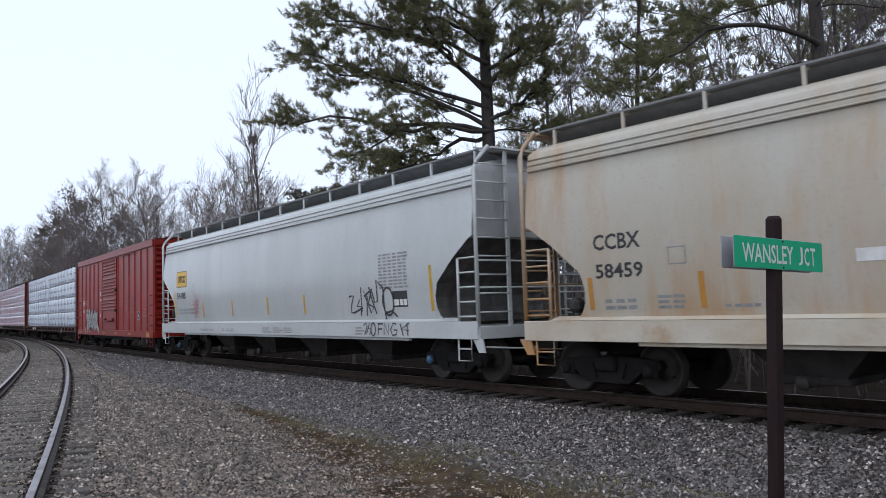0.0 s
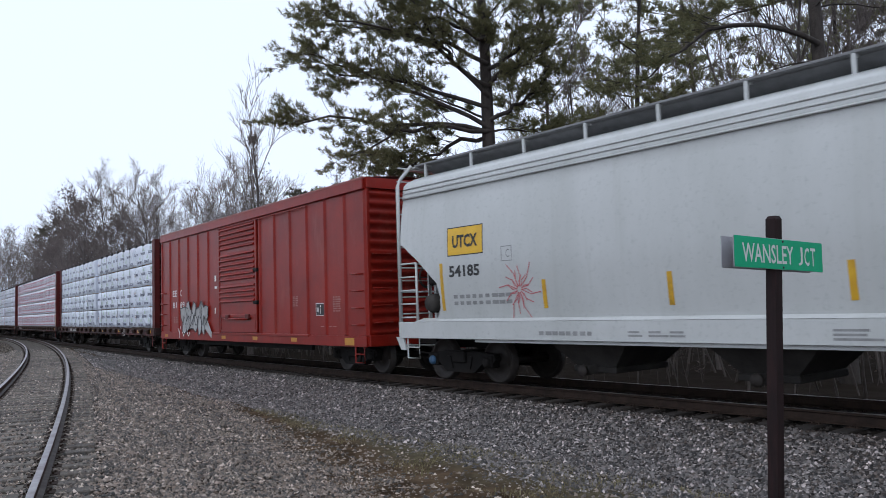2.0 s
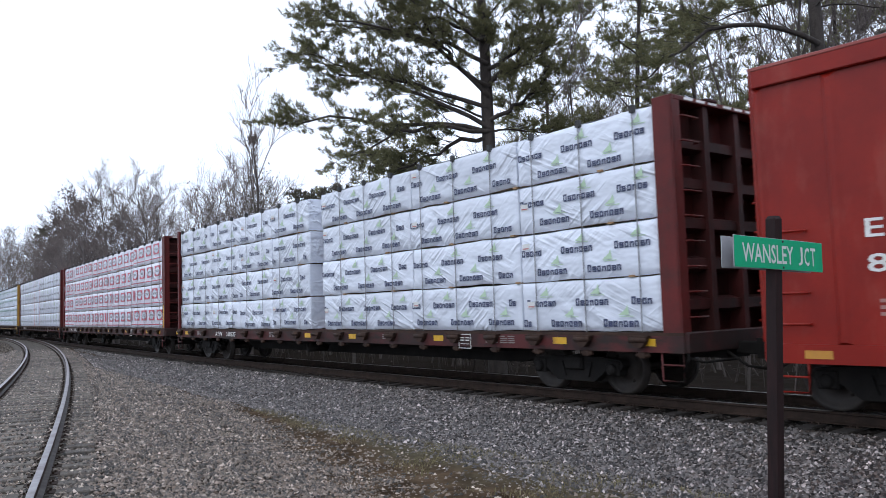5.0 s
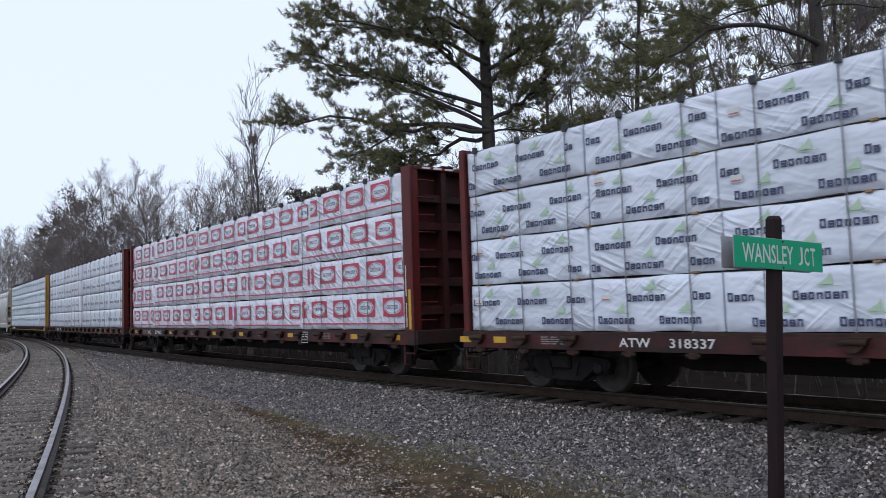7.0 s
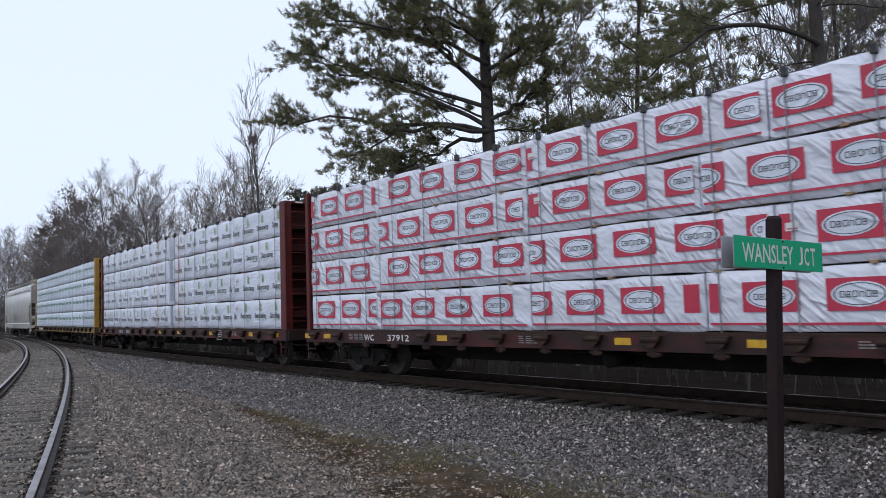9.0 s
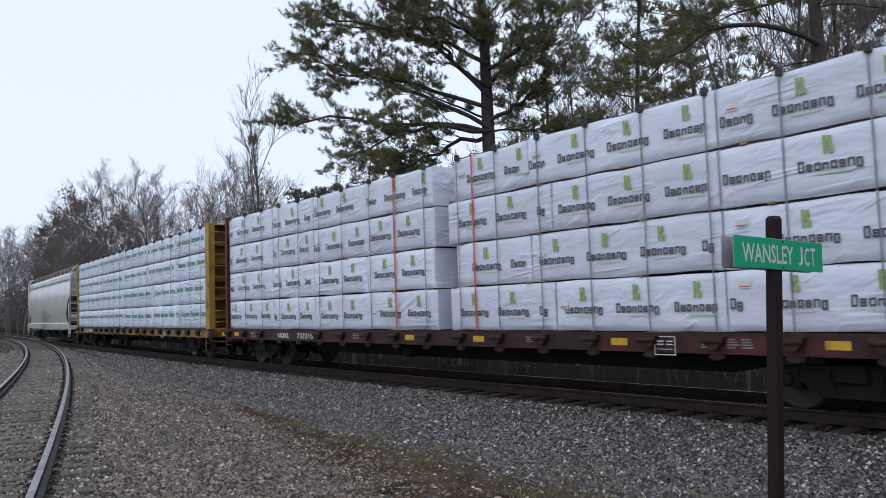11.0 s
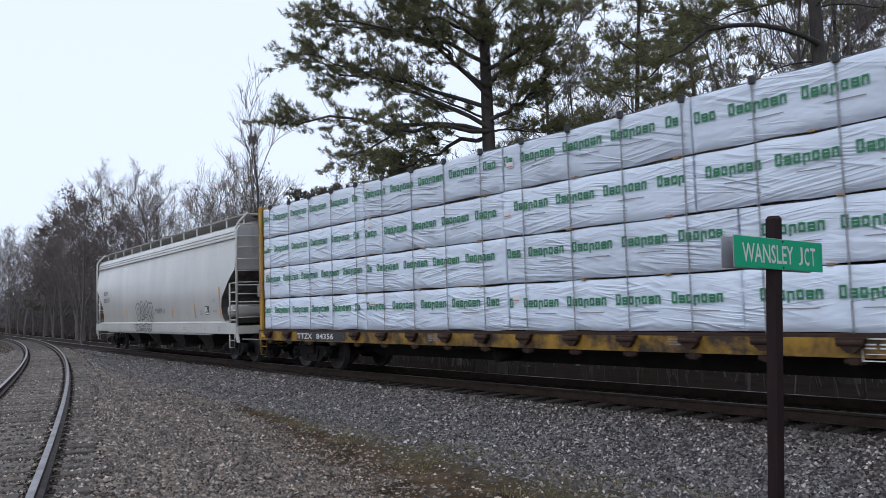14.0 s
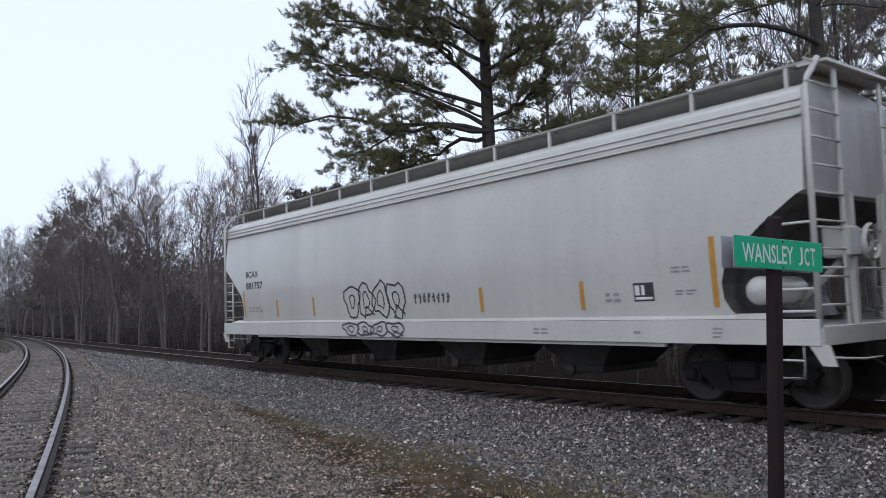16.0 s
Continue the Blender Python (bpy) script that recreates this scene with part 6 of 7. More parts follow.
# ---- junction sign ----
def junction_sign():
    sign = tagged(new("junction_sign"), "green junction name sign on a leaning brown post", "sign")
    c = Vector((1.665, 3.825, 1.842))
    ang = math.degrees(math.atan2(0.41, 0.605))
    sign.matrix_basis = pose(1.637, 3.866, 0, 0, 0, ang)
    lean = 0.053
    b = Build()
    # post: a square timber, leaning a little
    v = []
    w = 0.027
    for z in (-0.75, 0.0, 0.7, 1.4, 2.02):
        o = Vector((lean * (z - 1.842), 0.0))
        o = Vector((o.x * math.cos(math.radians(ang)), -o.x * math.sin(math.radians(ang))))
        for x, y in ((-w, -w), (w, -w), (w, w), (-w, w)):
            v.append((o.x + x, o.y + y, z))
    for x, y in ((-w + 0.008, -w + 0.008), (w - 0.008, -w + 0.008), (w - 0.008, w - 0.008), (-w + 0.008, w - 0.008)):
        v.append((0.01 * 0.83 + x, -0.01 * 0.56 + y, 2.035))
    b.add(v, [(i * 4 + k, i * 4 + (k + 1) % 4, i * 4 + 4 + (k + 1) % 4, i * 4 + 4 + k) for i in range(5) for k in range(4)] + [(20, 21, 22, 23)])
    part("post", b, "post", sign)
    tilt = pose(0, 0, 1.842, 0, 2.2, 0)
    for nm, y0, y1 in (("front_board", -0.035, -0.031), ("back_board", 0.031, 0.035)):
        b = Build()
        b.box(-0.368, 0.368, y0, y1, -0.076, 0.076, 0, 0.001)
        s = 1 if y0 > 0 else -1
        ys = y1 + 0.0012 if s > 0 else y0 - 0.0012
        b.add([(-0.366, ys, -0.074), (0.366, ys, -0.074), (0.366, ys, 0.074), (-0.366, ys, 0.074)], [(0, 1, 2, 3)], 1)
        bo = part(nm, b, ("aluminium", "sign_green"), sign, "green sign board with white letters" if s < 0 else "bare grey back of a sign board", at=tilt)
        if s < 0:
            t = Build()
            write(t, "WANSLEY", -0.307, -0.048, 0.415, 0.092, flat_side(ys), 0, 0.013, 0.0012)
            part("sign_lettering", t, "sign_white", bo)
            t = Build()
            for letter, x, width in (("J", 0.152, 0.036), ("C", 0.202, 0.044), ("T", 0.257, 0.044)):
                write(t, letter, x, -0.048, width, 0.092, flat_side(ys), 0, 0.013, 0.0012)
            part("sign_lettering", t, "sign_white", bo)
            for z in (-0.064, 0.064):
                t = Build()
                t.lathe([(-0.004, 0.001), (-0.004, 0.005), (0.0, 0.006)], n=8, centre=(0.02, ys, z))
                part("bolt", t, "black", bo)
    return sign


junction_sign()


# ---- trees ----
def sticks_mesh(name, segs, mats, sides_big=7, big=0.03):
    """Tapered round sticks from (p0, p1, r0, r1) rows, thick ones with more sides."""
    V, F, o = [], [], 0
    arr = np.array([(*a, *b, r0, r1) for a, b, r0, r1 in segs], float)
    for sel, n in ((arr[:, 6] >= big, sides_big), (arr[:, 6] < big, 3)):
        q = arr[sel]
        if not len(q):
            continue
        d = q[:, 3:6] - q[:, 0:3]
        d /= np.linalg.norm(d, axis=1)[:, None] + 1e-9
        up = np.where(np.abs(d[:, 2:3]) < 0.9, [[0, 0, 1.0]], [[1.0, 0, 0]])
        a = np.cross(d, up)
        a /= np.linalg.norm(a, axis=1)[:, None]
        b = np.cross(d, a)
        ring = [np.cos(2 * np.pi * k / n) * a + np.sin(2 * np.pi * k / n) * b for k in range(n)]
        v = np.stack([q[:, 0:3] + r * q[:, 6:7] for r in ring] + [q[:, 3:6] + r * q[:, 7:8] for r in ring], 1)
        base = (np.arange(len(q)) * 2 * n)[:, None, None] + o
        f = np.array([(k, (k + 1) % n, n + (k + 1) % n, n + k) for k in range(n)])[None] + base
        V.append(v.reshape(-1, 3))
        F.append(f.reshape(-1, 4))
        o += len(q) * 2 * n
    V, F = np.concatenate(V), np.concatenate(F)
    return raw_mesh(name, V, F, mats, True)


def raw_mesh(name, V, F, mat, smooth=False):
    me = bpy.data.meshes.new(name)
    k = F.shape[1]
    me.vertices.add(len(V))
    me.vertices.foreach_set("co", V.reshape(-1).astype(np.float32))
    me.loops.add(F.size)
    me.loops.foreach_set("vertex_index", F.reshape(-1).astype(np.int32))
    me.polygons.add(len(F))
    me.polygons.foreach_set("loop_start", np.arange(0, F.size, k, dtype=np.int32))
    me.polygons.foreach_set("use_smooth", np.full(len(F), smooth))
    me.materials.append(M[mat])
    me.update(calc_edges=True)
    return me


def needle_mesh(name, tips, g, per=16, length=0.21, width=0.034, mat="needles"):
    """Tufts of needles at twig ends; tips: (point, direction)."""
    P = np.array([t[0] for t in tips])
    D = np.array([t[1] for t in tips])
    n = len(P)
    r = g.normal(size=(n, per, 3))
    r /= np.linalg.norm(r, axis=2)[:, :, None]
    d = r + D[:, None, :] * 0.75 + np.array([0, 0, 0.15])
    d /= np.linalg.norm(d, axis=2)[:, :, None]
    L = length * g.uniform(0.7, 1.15, (n, per, 1))
    w = np.cross(d, g.normal(size=(n, per, 3)))
    w /= np.linalg.norm(w, axis=2)[:, :, None]
    a = P[:, None, :] - D[:, None, :] * g.uniform(0, 0.16, (n, per, 1))
    v = np.stack([a - w * width * 0.5, a + w * width * 0.5, a + d * L], 2)
    F = np.arange(n * per * 3).reshape(-1, 3)
    return raw_mesh(name, v.reshape(-1, 3), F, mat)


def leaf_cloud(name, pts, g, size, mat):
    n = len(pts)
    c = np.asarray(pts)[:, None, :]
    u = g.normal(size=(n, 3))
    u /= np.linalg.norm(u, axis=1)[:, None]
    w = np.cross(u, g.normal(size=(n, 3)))
    w /= np.linalg.norm(w, axis=1)[:, None]
    s = size * g.uniform(0.6, 1.4, (n, 1))
    v = c + np.stack([-u * s, w * s * 0.45, u * s, -w * s * 0.45], 1)
    return raw_mesh(name, v.reshape(-1, 3), np.arange(n * 4).reshape(-1, 4), mat)


def limb(segs, g, p, d, length, r0, r1, n, wander, lift):
    """A crooked limb; returns its points with directions and radii."""
    out = []
    d = np.array(d, float)
    d /= np.linalg.norm(d)
    p = np.array(p, float)
    step = length / n
    for i in range(n):
        ra, rb = r0 + (r1 - r0) * i / n, r0 + (r1 - r0) * (i + 1) / n
        q = p + d * step
        segs.append((p, q, ra, rb))
        p = q
        out.append((p, d.copy(), rb))
        d = d + g.normal(size=3) * wander + np.array([0, 0, lift])
        d /= np.linalg.norm(d)
    return out


def side_dir(g, d, spread):
    r = g.normal(size=3)
    r -= d * r.dot(d)
    r /= np.linalg.norm(r) + 1e-9
    v = d * math.cos(spread) + r * math.sin(spread)
    return v / np.linalg.norm(v)


def pine_tree(seed, height, trunk_r, crown_from, reach, label, lean=(0, 0), reach_bias=(0, 0), limbs=46, mat="needles", density=1.0, per=16, width=0.034, fine=True, puff=0.21, clump=8, arch=()):
    """Trunk with open whorls of crooked limbs, tufts of needles at the twig ends."""
    g = np.random.default_rng(seed)
    tree = tagged(new("pine_tree"), label, "tree", "trees beside the track")
    trunk, twigs, tips = [], [], []
    pts = limb(trunk, g, (0, 0, -0.3), (lean[0], lean[1], 1), height + 0.3, trunk_r, 0.04, 16, 0.012, 0.01)
    def puff_at(p, d, size):
        """A flattened brush of short twigs, each with its needles."""
        for k in range(clump):
            a = g.uniform(0, 6.283)
            rr = size * math.sqrt(g.uniform(0, 1))
            f = p + np.array([rr * math.cos(a), rr * math.sin(a), g.uniform(-0.35, 0.5) * size]) + d * g.uniform(0, size)
            sd = (f - p) / (np.linalg.norm(f - p) + 1e-6) * 0.6 + np.array([0, 0, 0.5])
            tips.append((f, sd / np.linalg.norm(sd)))
            if fine:
                twigs.append((p, f, 0.008, 0.004))

    def bough(p, d, length, r, path=None):
        if path is None:
            b = limb(trunk, g, p, d, length, r, r * 0.25, 7, 0.085, -0.02)
        else:
            b = []
            knots = np.array(path, float)
            at = np.linspace(0, len(knots) - 1, 10)
            knots = np.stack([np.interp(at, np.arange(len(knots)), knots[:, c]) for c in range(3)], 1)
            knots[1:] += g.normal(size=(9, 3)) * 0.07
            length = float(np.linalg.norm(knots[-1] - knots[0]))
            path = knots
            for i, (u, w) in enumerate(zip(path[:-1], path[1:])):
                ra, rb = r * (1 - 0.8 * i / (len(path) - 1)), r * (1 - 0.8 * (i + 1) / (len(path) - 1))
                trunk.append((u, w, ra, rb))
                b.append((w, (w - u) / np.linalg.norm(w - u), rb))
        for j, (q, dd, rr) in enumerate(b):
            if j < 1:
                continue
            for k in range(int((1.2, 1.5, 2.2, 2.6, 2.8, 3.2, 3.6)[min(j, 6)] * density + g.uniform(0, 0.9))):
                ln = (g.uniform(0.5, 1.2) * (1.2 - 0.07 * j) * length / 5.0 + 0.3)
                sd = side_dir(g, dd, g.uniform(0.5, 1.15))
                sd[2] = sd[2] * 0.5 + 0.2
                tw = limb(twigs, g, q - dd * g.uniform(0, length / 9), sd, ln, max(0.010, rr * 0.3), 0.006, 3, 0.16, 0.03)
                puff_at(tw[-1][0], tw[-1][1], g.uniform(0.22, 0.40))
                if ln > 0.7:
                    puff_at(tw[1][0], tw[1][1], g.uniform(0.16, 0.28))
        puff_at(b[-1][0], b[-1][1], 0.35)

    for k in range(limbs):
        u = (k + g.uniform(0, 0.8)) / limbs
        z = crown_from + (height - crown_from) * u ** 0.9
        i = min(len(pts) - 1, int(z / height * 16))
        q = pts[i][0] - pts[i][1] * g.uniform(0, height / 16)
        a = k * 2.399 + g.uniform(-0.5, 0.5)
        ln = reach * (1 - 0.72 * u) * g.uniform(0.55, 1.05)
        d = np.array([math.cos(a), math.sin(a), g.uniform(0.12, 0.55)])
        ln *= 1 + reach_bias[0] * d[0] + reach_bias[1] * d[1]
        bough(q, d, max(ln, 0.8), 0.010 * ln ** 0.8 + 0.014)
    for path in arch:
        bough(None, None, 4.0, 0.085, path)
    for k in range(int(limbs * 0.3)):
        z = g.uniform(crown_from * 0.5, crown_from)
        i = min(len(pts) - 1, int(z / height * 16))
        a = g.uniform(0, 6.283)
        limb(trunk, g, pts[i][0], (math.cos(a), math.sin(a), 0.1), g.uniform(0.6, 2.2), 0.03, 0.008, 4, 0.15, -0.03)
    part("trunk", sticks_mesh("trunk", trunk, "pine_bark", 9), (), tree)
    crown = part("crown", needle_mesh("crown", tips, g, per, puff, width, mat), (), tree)
    tagged(part("twig", sticks_mesh("twig", twigs, "pine_bark"), (), crown), kind="stuff")
    return tree


def bare_tree(seed, height, r, label, fork=0.3, spread=0.75, vine=0, thin=1.0, dry=0, deep=True):
    """Leafless broadleaf tree, branched four times."""
    g = np.random.default_rng(seed)
    tree = tagged(new("bare_tree"), label, "tree", "trees beside the track")
    trunk, twigs, ends, vines = [], [], [], []
    pts = limb(trunk, g, (0, 0, -0.3), (g.normal() * 0.05, g.normal() * 0.05, 1), height * 0.86, r, 0.015, 12, 0.06, 0.02)
    def sub(p, d, length, rad, level):
        store = trunk if level == 1 else twigs
        b = limb(store, g, p, d, length, rad, max(0.004, rad * 0.35), (4, 4, 3, 2)[level - 1] if deep else 2, 0.13, 0.05)
        if level >= (4 if deep else 3):
            ends.append(b[-1][0])
            return
        n = {1: 7, 2: 6, 3: 4}[level]
        for k in range(max(2, int(n * thin + g.uniform(-0.5, 0.8)))):
            q, dd, rr = b[min(len(b) - 1, int(g.uniform(0.25, 1) * len(b)))]
            nd = side_dir(g, dd, g.uniform(0.3, spread))
            nd[2] += 0.14
            sub(q - dd * g.uniform(0, length / len(b)), nd, length * g.uniform(0.42, 0.68), max((0.018, 0.011, 0.007)[level - 1] if deep else 0.02, rr * 0.62), level + 1)
    m = 11
    for k in range(m):
        u = fork + (0.97 - fork) * (k + g.uniform(0, 0.9)) / m
        i = min(11, int(u * 12))
        q, dd, rr = pts[i]
        sub(q, side_dir(g, dd, g.uniform(0.4, spread + 0.05)) + np.array([0, 0, 0.25]), height * (1 - u * 0.75) * g.uniform(0.28, 0.46), max(0.02, rr * 0.55), 1)
    part("trunk", sticks_mesh("trunk", trunk, "grey_bark", 8), (), tree)
    crown = part("crown", sticks_mesh("crown", twigs, "twig"), (), tree)
    if vine:
        c = []
        for k in range(vine):
            q = pts[int(g.integers(2, 9))][0]
            c.append(q + g.normal(size=3) * (0.55, 0.55, 0.9))
        part("vine_leaves", leaf_cloud("vine_leaves", c, g, 0.09, "ivy"), (), tree)
        nest = pts[10][0] + g.normal(size=(220, 3)) * (0.13, 0.13, 0.11)
        tagged(part("leaf_nest", leaf_cloud("leaf_nest", nest, g, 0.08, "brown_leaf"), (), tree), kind="stuff")
    if dry:
        e = np.array(ends)
        e = e[g.integers(0, len(e), dry)] + g.normal(size=(dry, 3)) * 0.25
        part("withered_leaves", leaf_cloud("withered_leaves", e, g, 0.07 if dry < 1000 else 0.13, "brown_leaf"), (), crown)
    return tree


def put(tree, x, y, turn=0, size=1.0):
    tree.matrix_basis = pose(x, y, float(height_at([x], [y])[0][0]), 0, 0, turn) @ Matrix.Diagonal((size, size, size, 1))
    return tree


def again(tree, x, y, turn, size):
    m = pose(x, y, float(height_at([x], [y])[0][0]), 0, 0, turn)
    made = copy_thing(tree, m)
    made.scale = (size, size, size)
    return made


def woods():
    # tall pines behind the train
    put(pine_tree(11, 23, 0.34, 8.8, 4.6, "tall dark green pine with long crooked limbs", (0.004, 0), (-0.25, -0.1), 26, per=26, density=1.4, puff=0.155, width=0.016, clump=9,
                  arch=(((0.05, -0, 8.56), (-1.89, -0.12, 9.56), (-3.12, -0.24, 10.07), (-4.33, -0.36, 10.61), (-5.99, -0.48, 11.34)),
                        ((0.05, 0, 8.41), (-1.67, 0.16, 8.84), (-3.45, 0.32, 8.93), (-5.21, 0.48, 9.28), (-6.52, 0.64, 9.17), (-7.43, 0.8, 9.32)),
                        ((0.05, -0, 10.07), (-0.89, -0.32, 10.5), (-1.54, -0.64, 11.28), (-2.12, -0.96, 12.02), (-2.71, -1.28, 12.9)),
                        ((0.05, 0, 11.78), (-1.01, 0.16, 12.21), (-2, 0.32, 12.78), (-3.1, 0.48, 13.29)),
                        ((0.05, 0, 8.85), (0.98, 0.21, 9.34), (1.55, 0.43, 9.95), (2.53, 0.64, 10.79)),
                        ((0.05, 0, 10.67), (0.98, 0.05, 11.22), (1.88, 0.11, 11.88), (2.04, 0.16, 12.88)),
                        ((0.05, -0, 9.68), (-1.44, -0.4, 11.14), (-2.61, -0.8, 11.78), (-4.17, -1.2, 12.06), (-5.73, -1.6, 12.21)),
                        ((0.05, -0, 8.46), (-1.63, -0.48, 8.66), (-3, -0.96, 8.35), (-3.78, -1.44, 7.88), (-4.56, -1.92, 7.33)),
                        ((0.05, 0, 8.31), (-1.44, 0.48, 8.11), (-2.61, 0.96, 7.62), (-3.59, 1.44, 7.29)),
                        ((0.05, 0, 10.85), (-1.44, 0.32, 11.82), (-3, 0.64, 12.31), (-4.56, 0.96, 12.7), (-5.93, 1.28, 12.9)),
                        ((0.05, -0, 10.07), (0.61, -0.32, 10.5), (1.1, -0.64, 10.65), (2.18, -0.96, 11.08)),
                        ((0.05, 0, 9.28), (-2.02, 0.4, 10.07), (-3.59, 0.8, 10.85), (-5.15, 1.2, 11.04), (-6.61, 1.6, 11.67)))), 1.75, 27)
    put(pine_tree(12, 24, 0.27, 10.5, 5.0, "stout pine with a long curved lower limb", (-0.02, 0), (-0.1, 0), 32, per=18, width=0.022, puff=0.16, density=1.25, clump=9,
                  arch=(((-0.2, 0, 9.25), (-1.0, -0.2, 9.6), (-2.0, -0.3, 9.75), (-3.1, -0.5, 9.7), (-4.1, -0.5, 9.2), (-4.9, -0.7, 8.6), (-5.6, -0.8, 8.1)), ((-0.2, 0.1, 6.9), (-1.2, 0.3, 7.5), (-2.2, 0.4, 7.5), (-3.1, 0.6, 7.1), (-3.9, 0.7, 6.5)))), 10.7, 21)
    slim = put(pine_tree(13, 22, 0.17, 6.5, 5.6, "slim pine with an open crown", (0.0, 0), (0, 0), 30, density=1.0, per=9, width=0.036, fine=False, clump=7, puff=0.21), 8.6, 35)
    for x, y, t, s in ((13.5, 39, 160, 1.0), (22, 42, 20, 1.0), (18, 34, 230, 0.95), (5.6, 41, 75, 0.95), (-1.8, 44, 120, 0.62), (-5.0, 49, 40, 0.55), (-8.0, 55, 260, 0.5)):
        again(slim, x, y, t, s)
    dark = put(bare_tree(36, 14.5, 0.19, "broad tree still full of withered brown leaves", 0.16, 0.95, 0, 0.9, 4500), -34.5, 75)
    for x, y, t, s in ((-39, 80, 60, 0.9), (-30.5, 72, 150, 0.85), (-46, 92, 230, 0.8), (-25.5, 66, 290, 0.62), (-15, 58, 30, 0.55)):
        again(dark, x, y, t, s)
    # leafless trees where the line bends out of sight
    pale = put(bare_tree(37, 17.0, 0.18, "leafless tree with fine haze-paled twigs at the bend", 0.25, 0.8), -62, 118)
    for k, (x, y, z) in enumerate(((-70, 126, 1.05), (-66, 121, 0.85), (-75, 134, 1.1), (-80, 138, 0.95), (-57, 114, 0.8), (-72, 122, 0.9), (-84, 146, 1.1))):
        again(pale, x, y, 50 * k + 15, z)
    # leafless trees
    vined = put(bare_tree(31, 16.0, 0.19, "tall leafless tree hung with vine", 0.34, 0.5, 420, 0.75), -11.2, 45)
    fork = put(bare_tree(32, 14.5, 0.17, "leafless broadleaf tree with fine grey twigs", 0.22, 0.85), -21.5, 60)
    broad = put(bare_tree(33, 14.0, 0.16, "leafless broadleaf tree with spreading twigs", 0.18, 0.95), -27.0, 63)
    thin = put(bare_tree(34, 15.0, 0.11, "slender leafless tree with upright twigs", 0.35, 0.6, 0, 0.8), -17.5, 57)
    withered = put(bare_tree(35, 11.0, 0.11, "small leafless tree with a few withered leaves", 0.18, 0.9, 0, 0.85, 500), -15.2, 49)
    for k, (x, y, s) in enumerate(((-24.3, 58, 1.0), (-31, 66, 0.85), (-20.5, 57, 0.95), (-16.5, 62, 1.0), (-26, 68, 0.9), (-19.2, 66, 1.05), (-58, 108, 1.15), (-64, 112, 1.05), (-53, 104, 0.95), (-13.0, 62, 0.9))):
        again(fork, x, y, 47 * k + 20, s)
    for k, (x, y, s) in enumerate(((-14.0, 54, 0.95), (-22.5, 68, 1.0), (-36, 78, 0.9), (-48, 96, 0.95), (14.2, 30, 1.15), (7.0, 44, 1.2), (-5.5, 60, 0.85))):
        again(broad, x, y, 61 * k + 5, s)
    for k, (x, y, s) in enumerate(((-6.2, 42, 0.62), (-3.2, 38, 0.6), (-8.6, 46, 0.72), (11.9, 25.5, 1.15), (13.3, 24.2, 1.2), (9.6, 40, 1.2), (18.5, 27, 1.1), (6.4, 32, 1.0), (-25.5, 55, 0.85), (3.0, 40, 0.95), (12.4, 31, 1.2))):
        again(thin, x, y, 83 * k + 31, s)
    for k, (x, y, s) in enumerate(((-12.0, 40, 0.8), (-17.8, 50, 0.9), (-23, 54, 0.8), (-29, 62, 0.9), (-4, 34, 0.8), (0.5, 32, 0.8), (-35, 70, 0.95), (-42, 82, 1.0), (5, 30, 0.85), (-20.5, 52.5, 0.7), (9, 26, 0.8))):
        again(withered, x, y, 37 * k + 11, s)
    # the wood behind, thinner trees
    far_bare = put(bare_tree(41, 13.5, 0.14, "leafless tree deep in the wood", 0.16, 0.95, 0, 0.95, 0, False), -18, 72)
    far_dry = put(bare_tree(42, 11.0, 0.12, "leafless tree with brown leaves deep in the wood", 0.12, 1.0, 0, 0.95, 500, False), -38, 84)
    far_pine = put(pine_tree(43, 14, 0.18, 2.2, 4.0, "dusky pine deep in the wood", (0, 0), (0, 0), 24, "ivy", density=0.6, per=6, width=0.11, fine=False, clump=5, puff=0.26), -50, 100)
    g = np.random.default_rng(77)
    sets = (far_bare, far_bare, far_dry, far_dry, far_pine)
    for k in range(100):
        s = g.uniform(-230, 14)
        l = -g.uniform(9 if s < -30 else 26, 75)
        x, y, ph = main_at(s)
        x, y = x + math.sin(ph) * l, y - math.cos(ph) * l
        if -0.66 < x / max(y, 1) < 0.66:
            again(sets[int(g.integers(0, 5))], x, y, g.uniform(0, 360), g.uniform(0.6, 1.0))

    for x, y, t, s in ((-1.0, 41, 20, 0.72), (1.8, 39, 110, 0.66), (-6.5, 50, 200, 0.74), (-9.2, 54, 300, 0.76), (-8.0, 47, 70, 0.68), (-5.0, 44, 160, 0.66), (-10.5, 50, 240, 0.62)):
        again(far_pine, x, y, t, s)
    # unseen pines further along the line, past the sign, added to darken car ends
    for k in range(18):
        s = 12 + k * 5.5 + g.uniform(-1.5, 1.5)
        l = -g.uniform(9, 24)
        x, y, ph = main_at(s)
        again(far_pine, x + math.sin(ph) * l, y - math.cos(ph) * l, g.uniform(0, 360), g.uniform(1.0, 1.4))


woods()


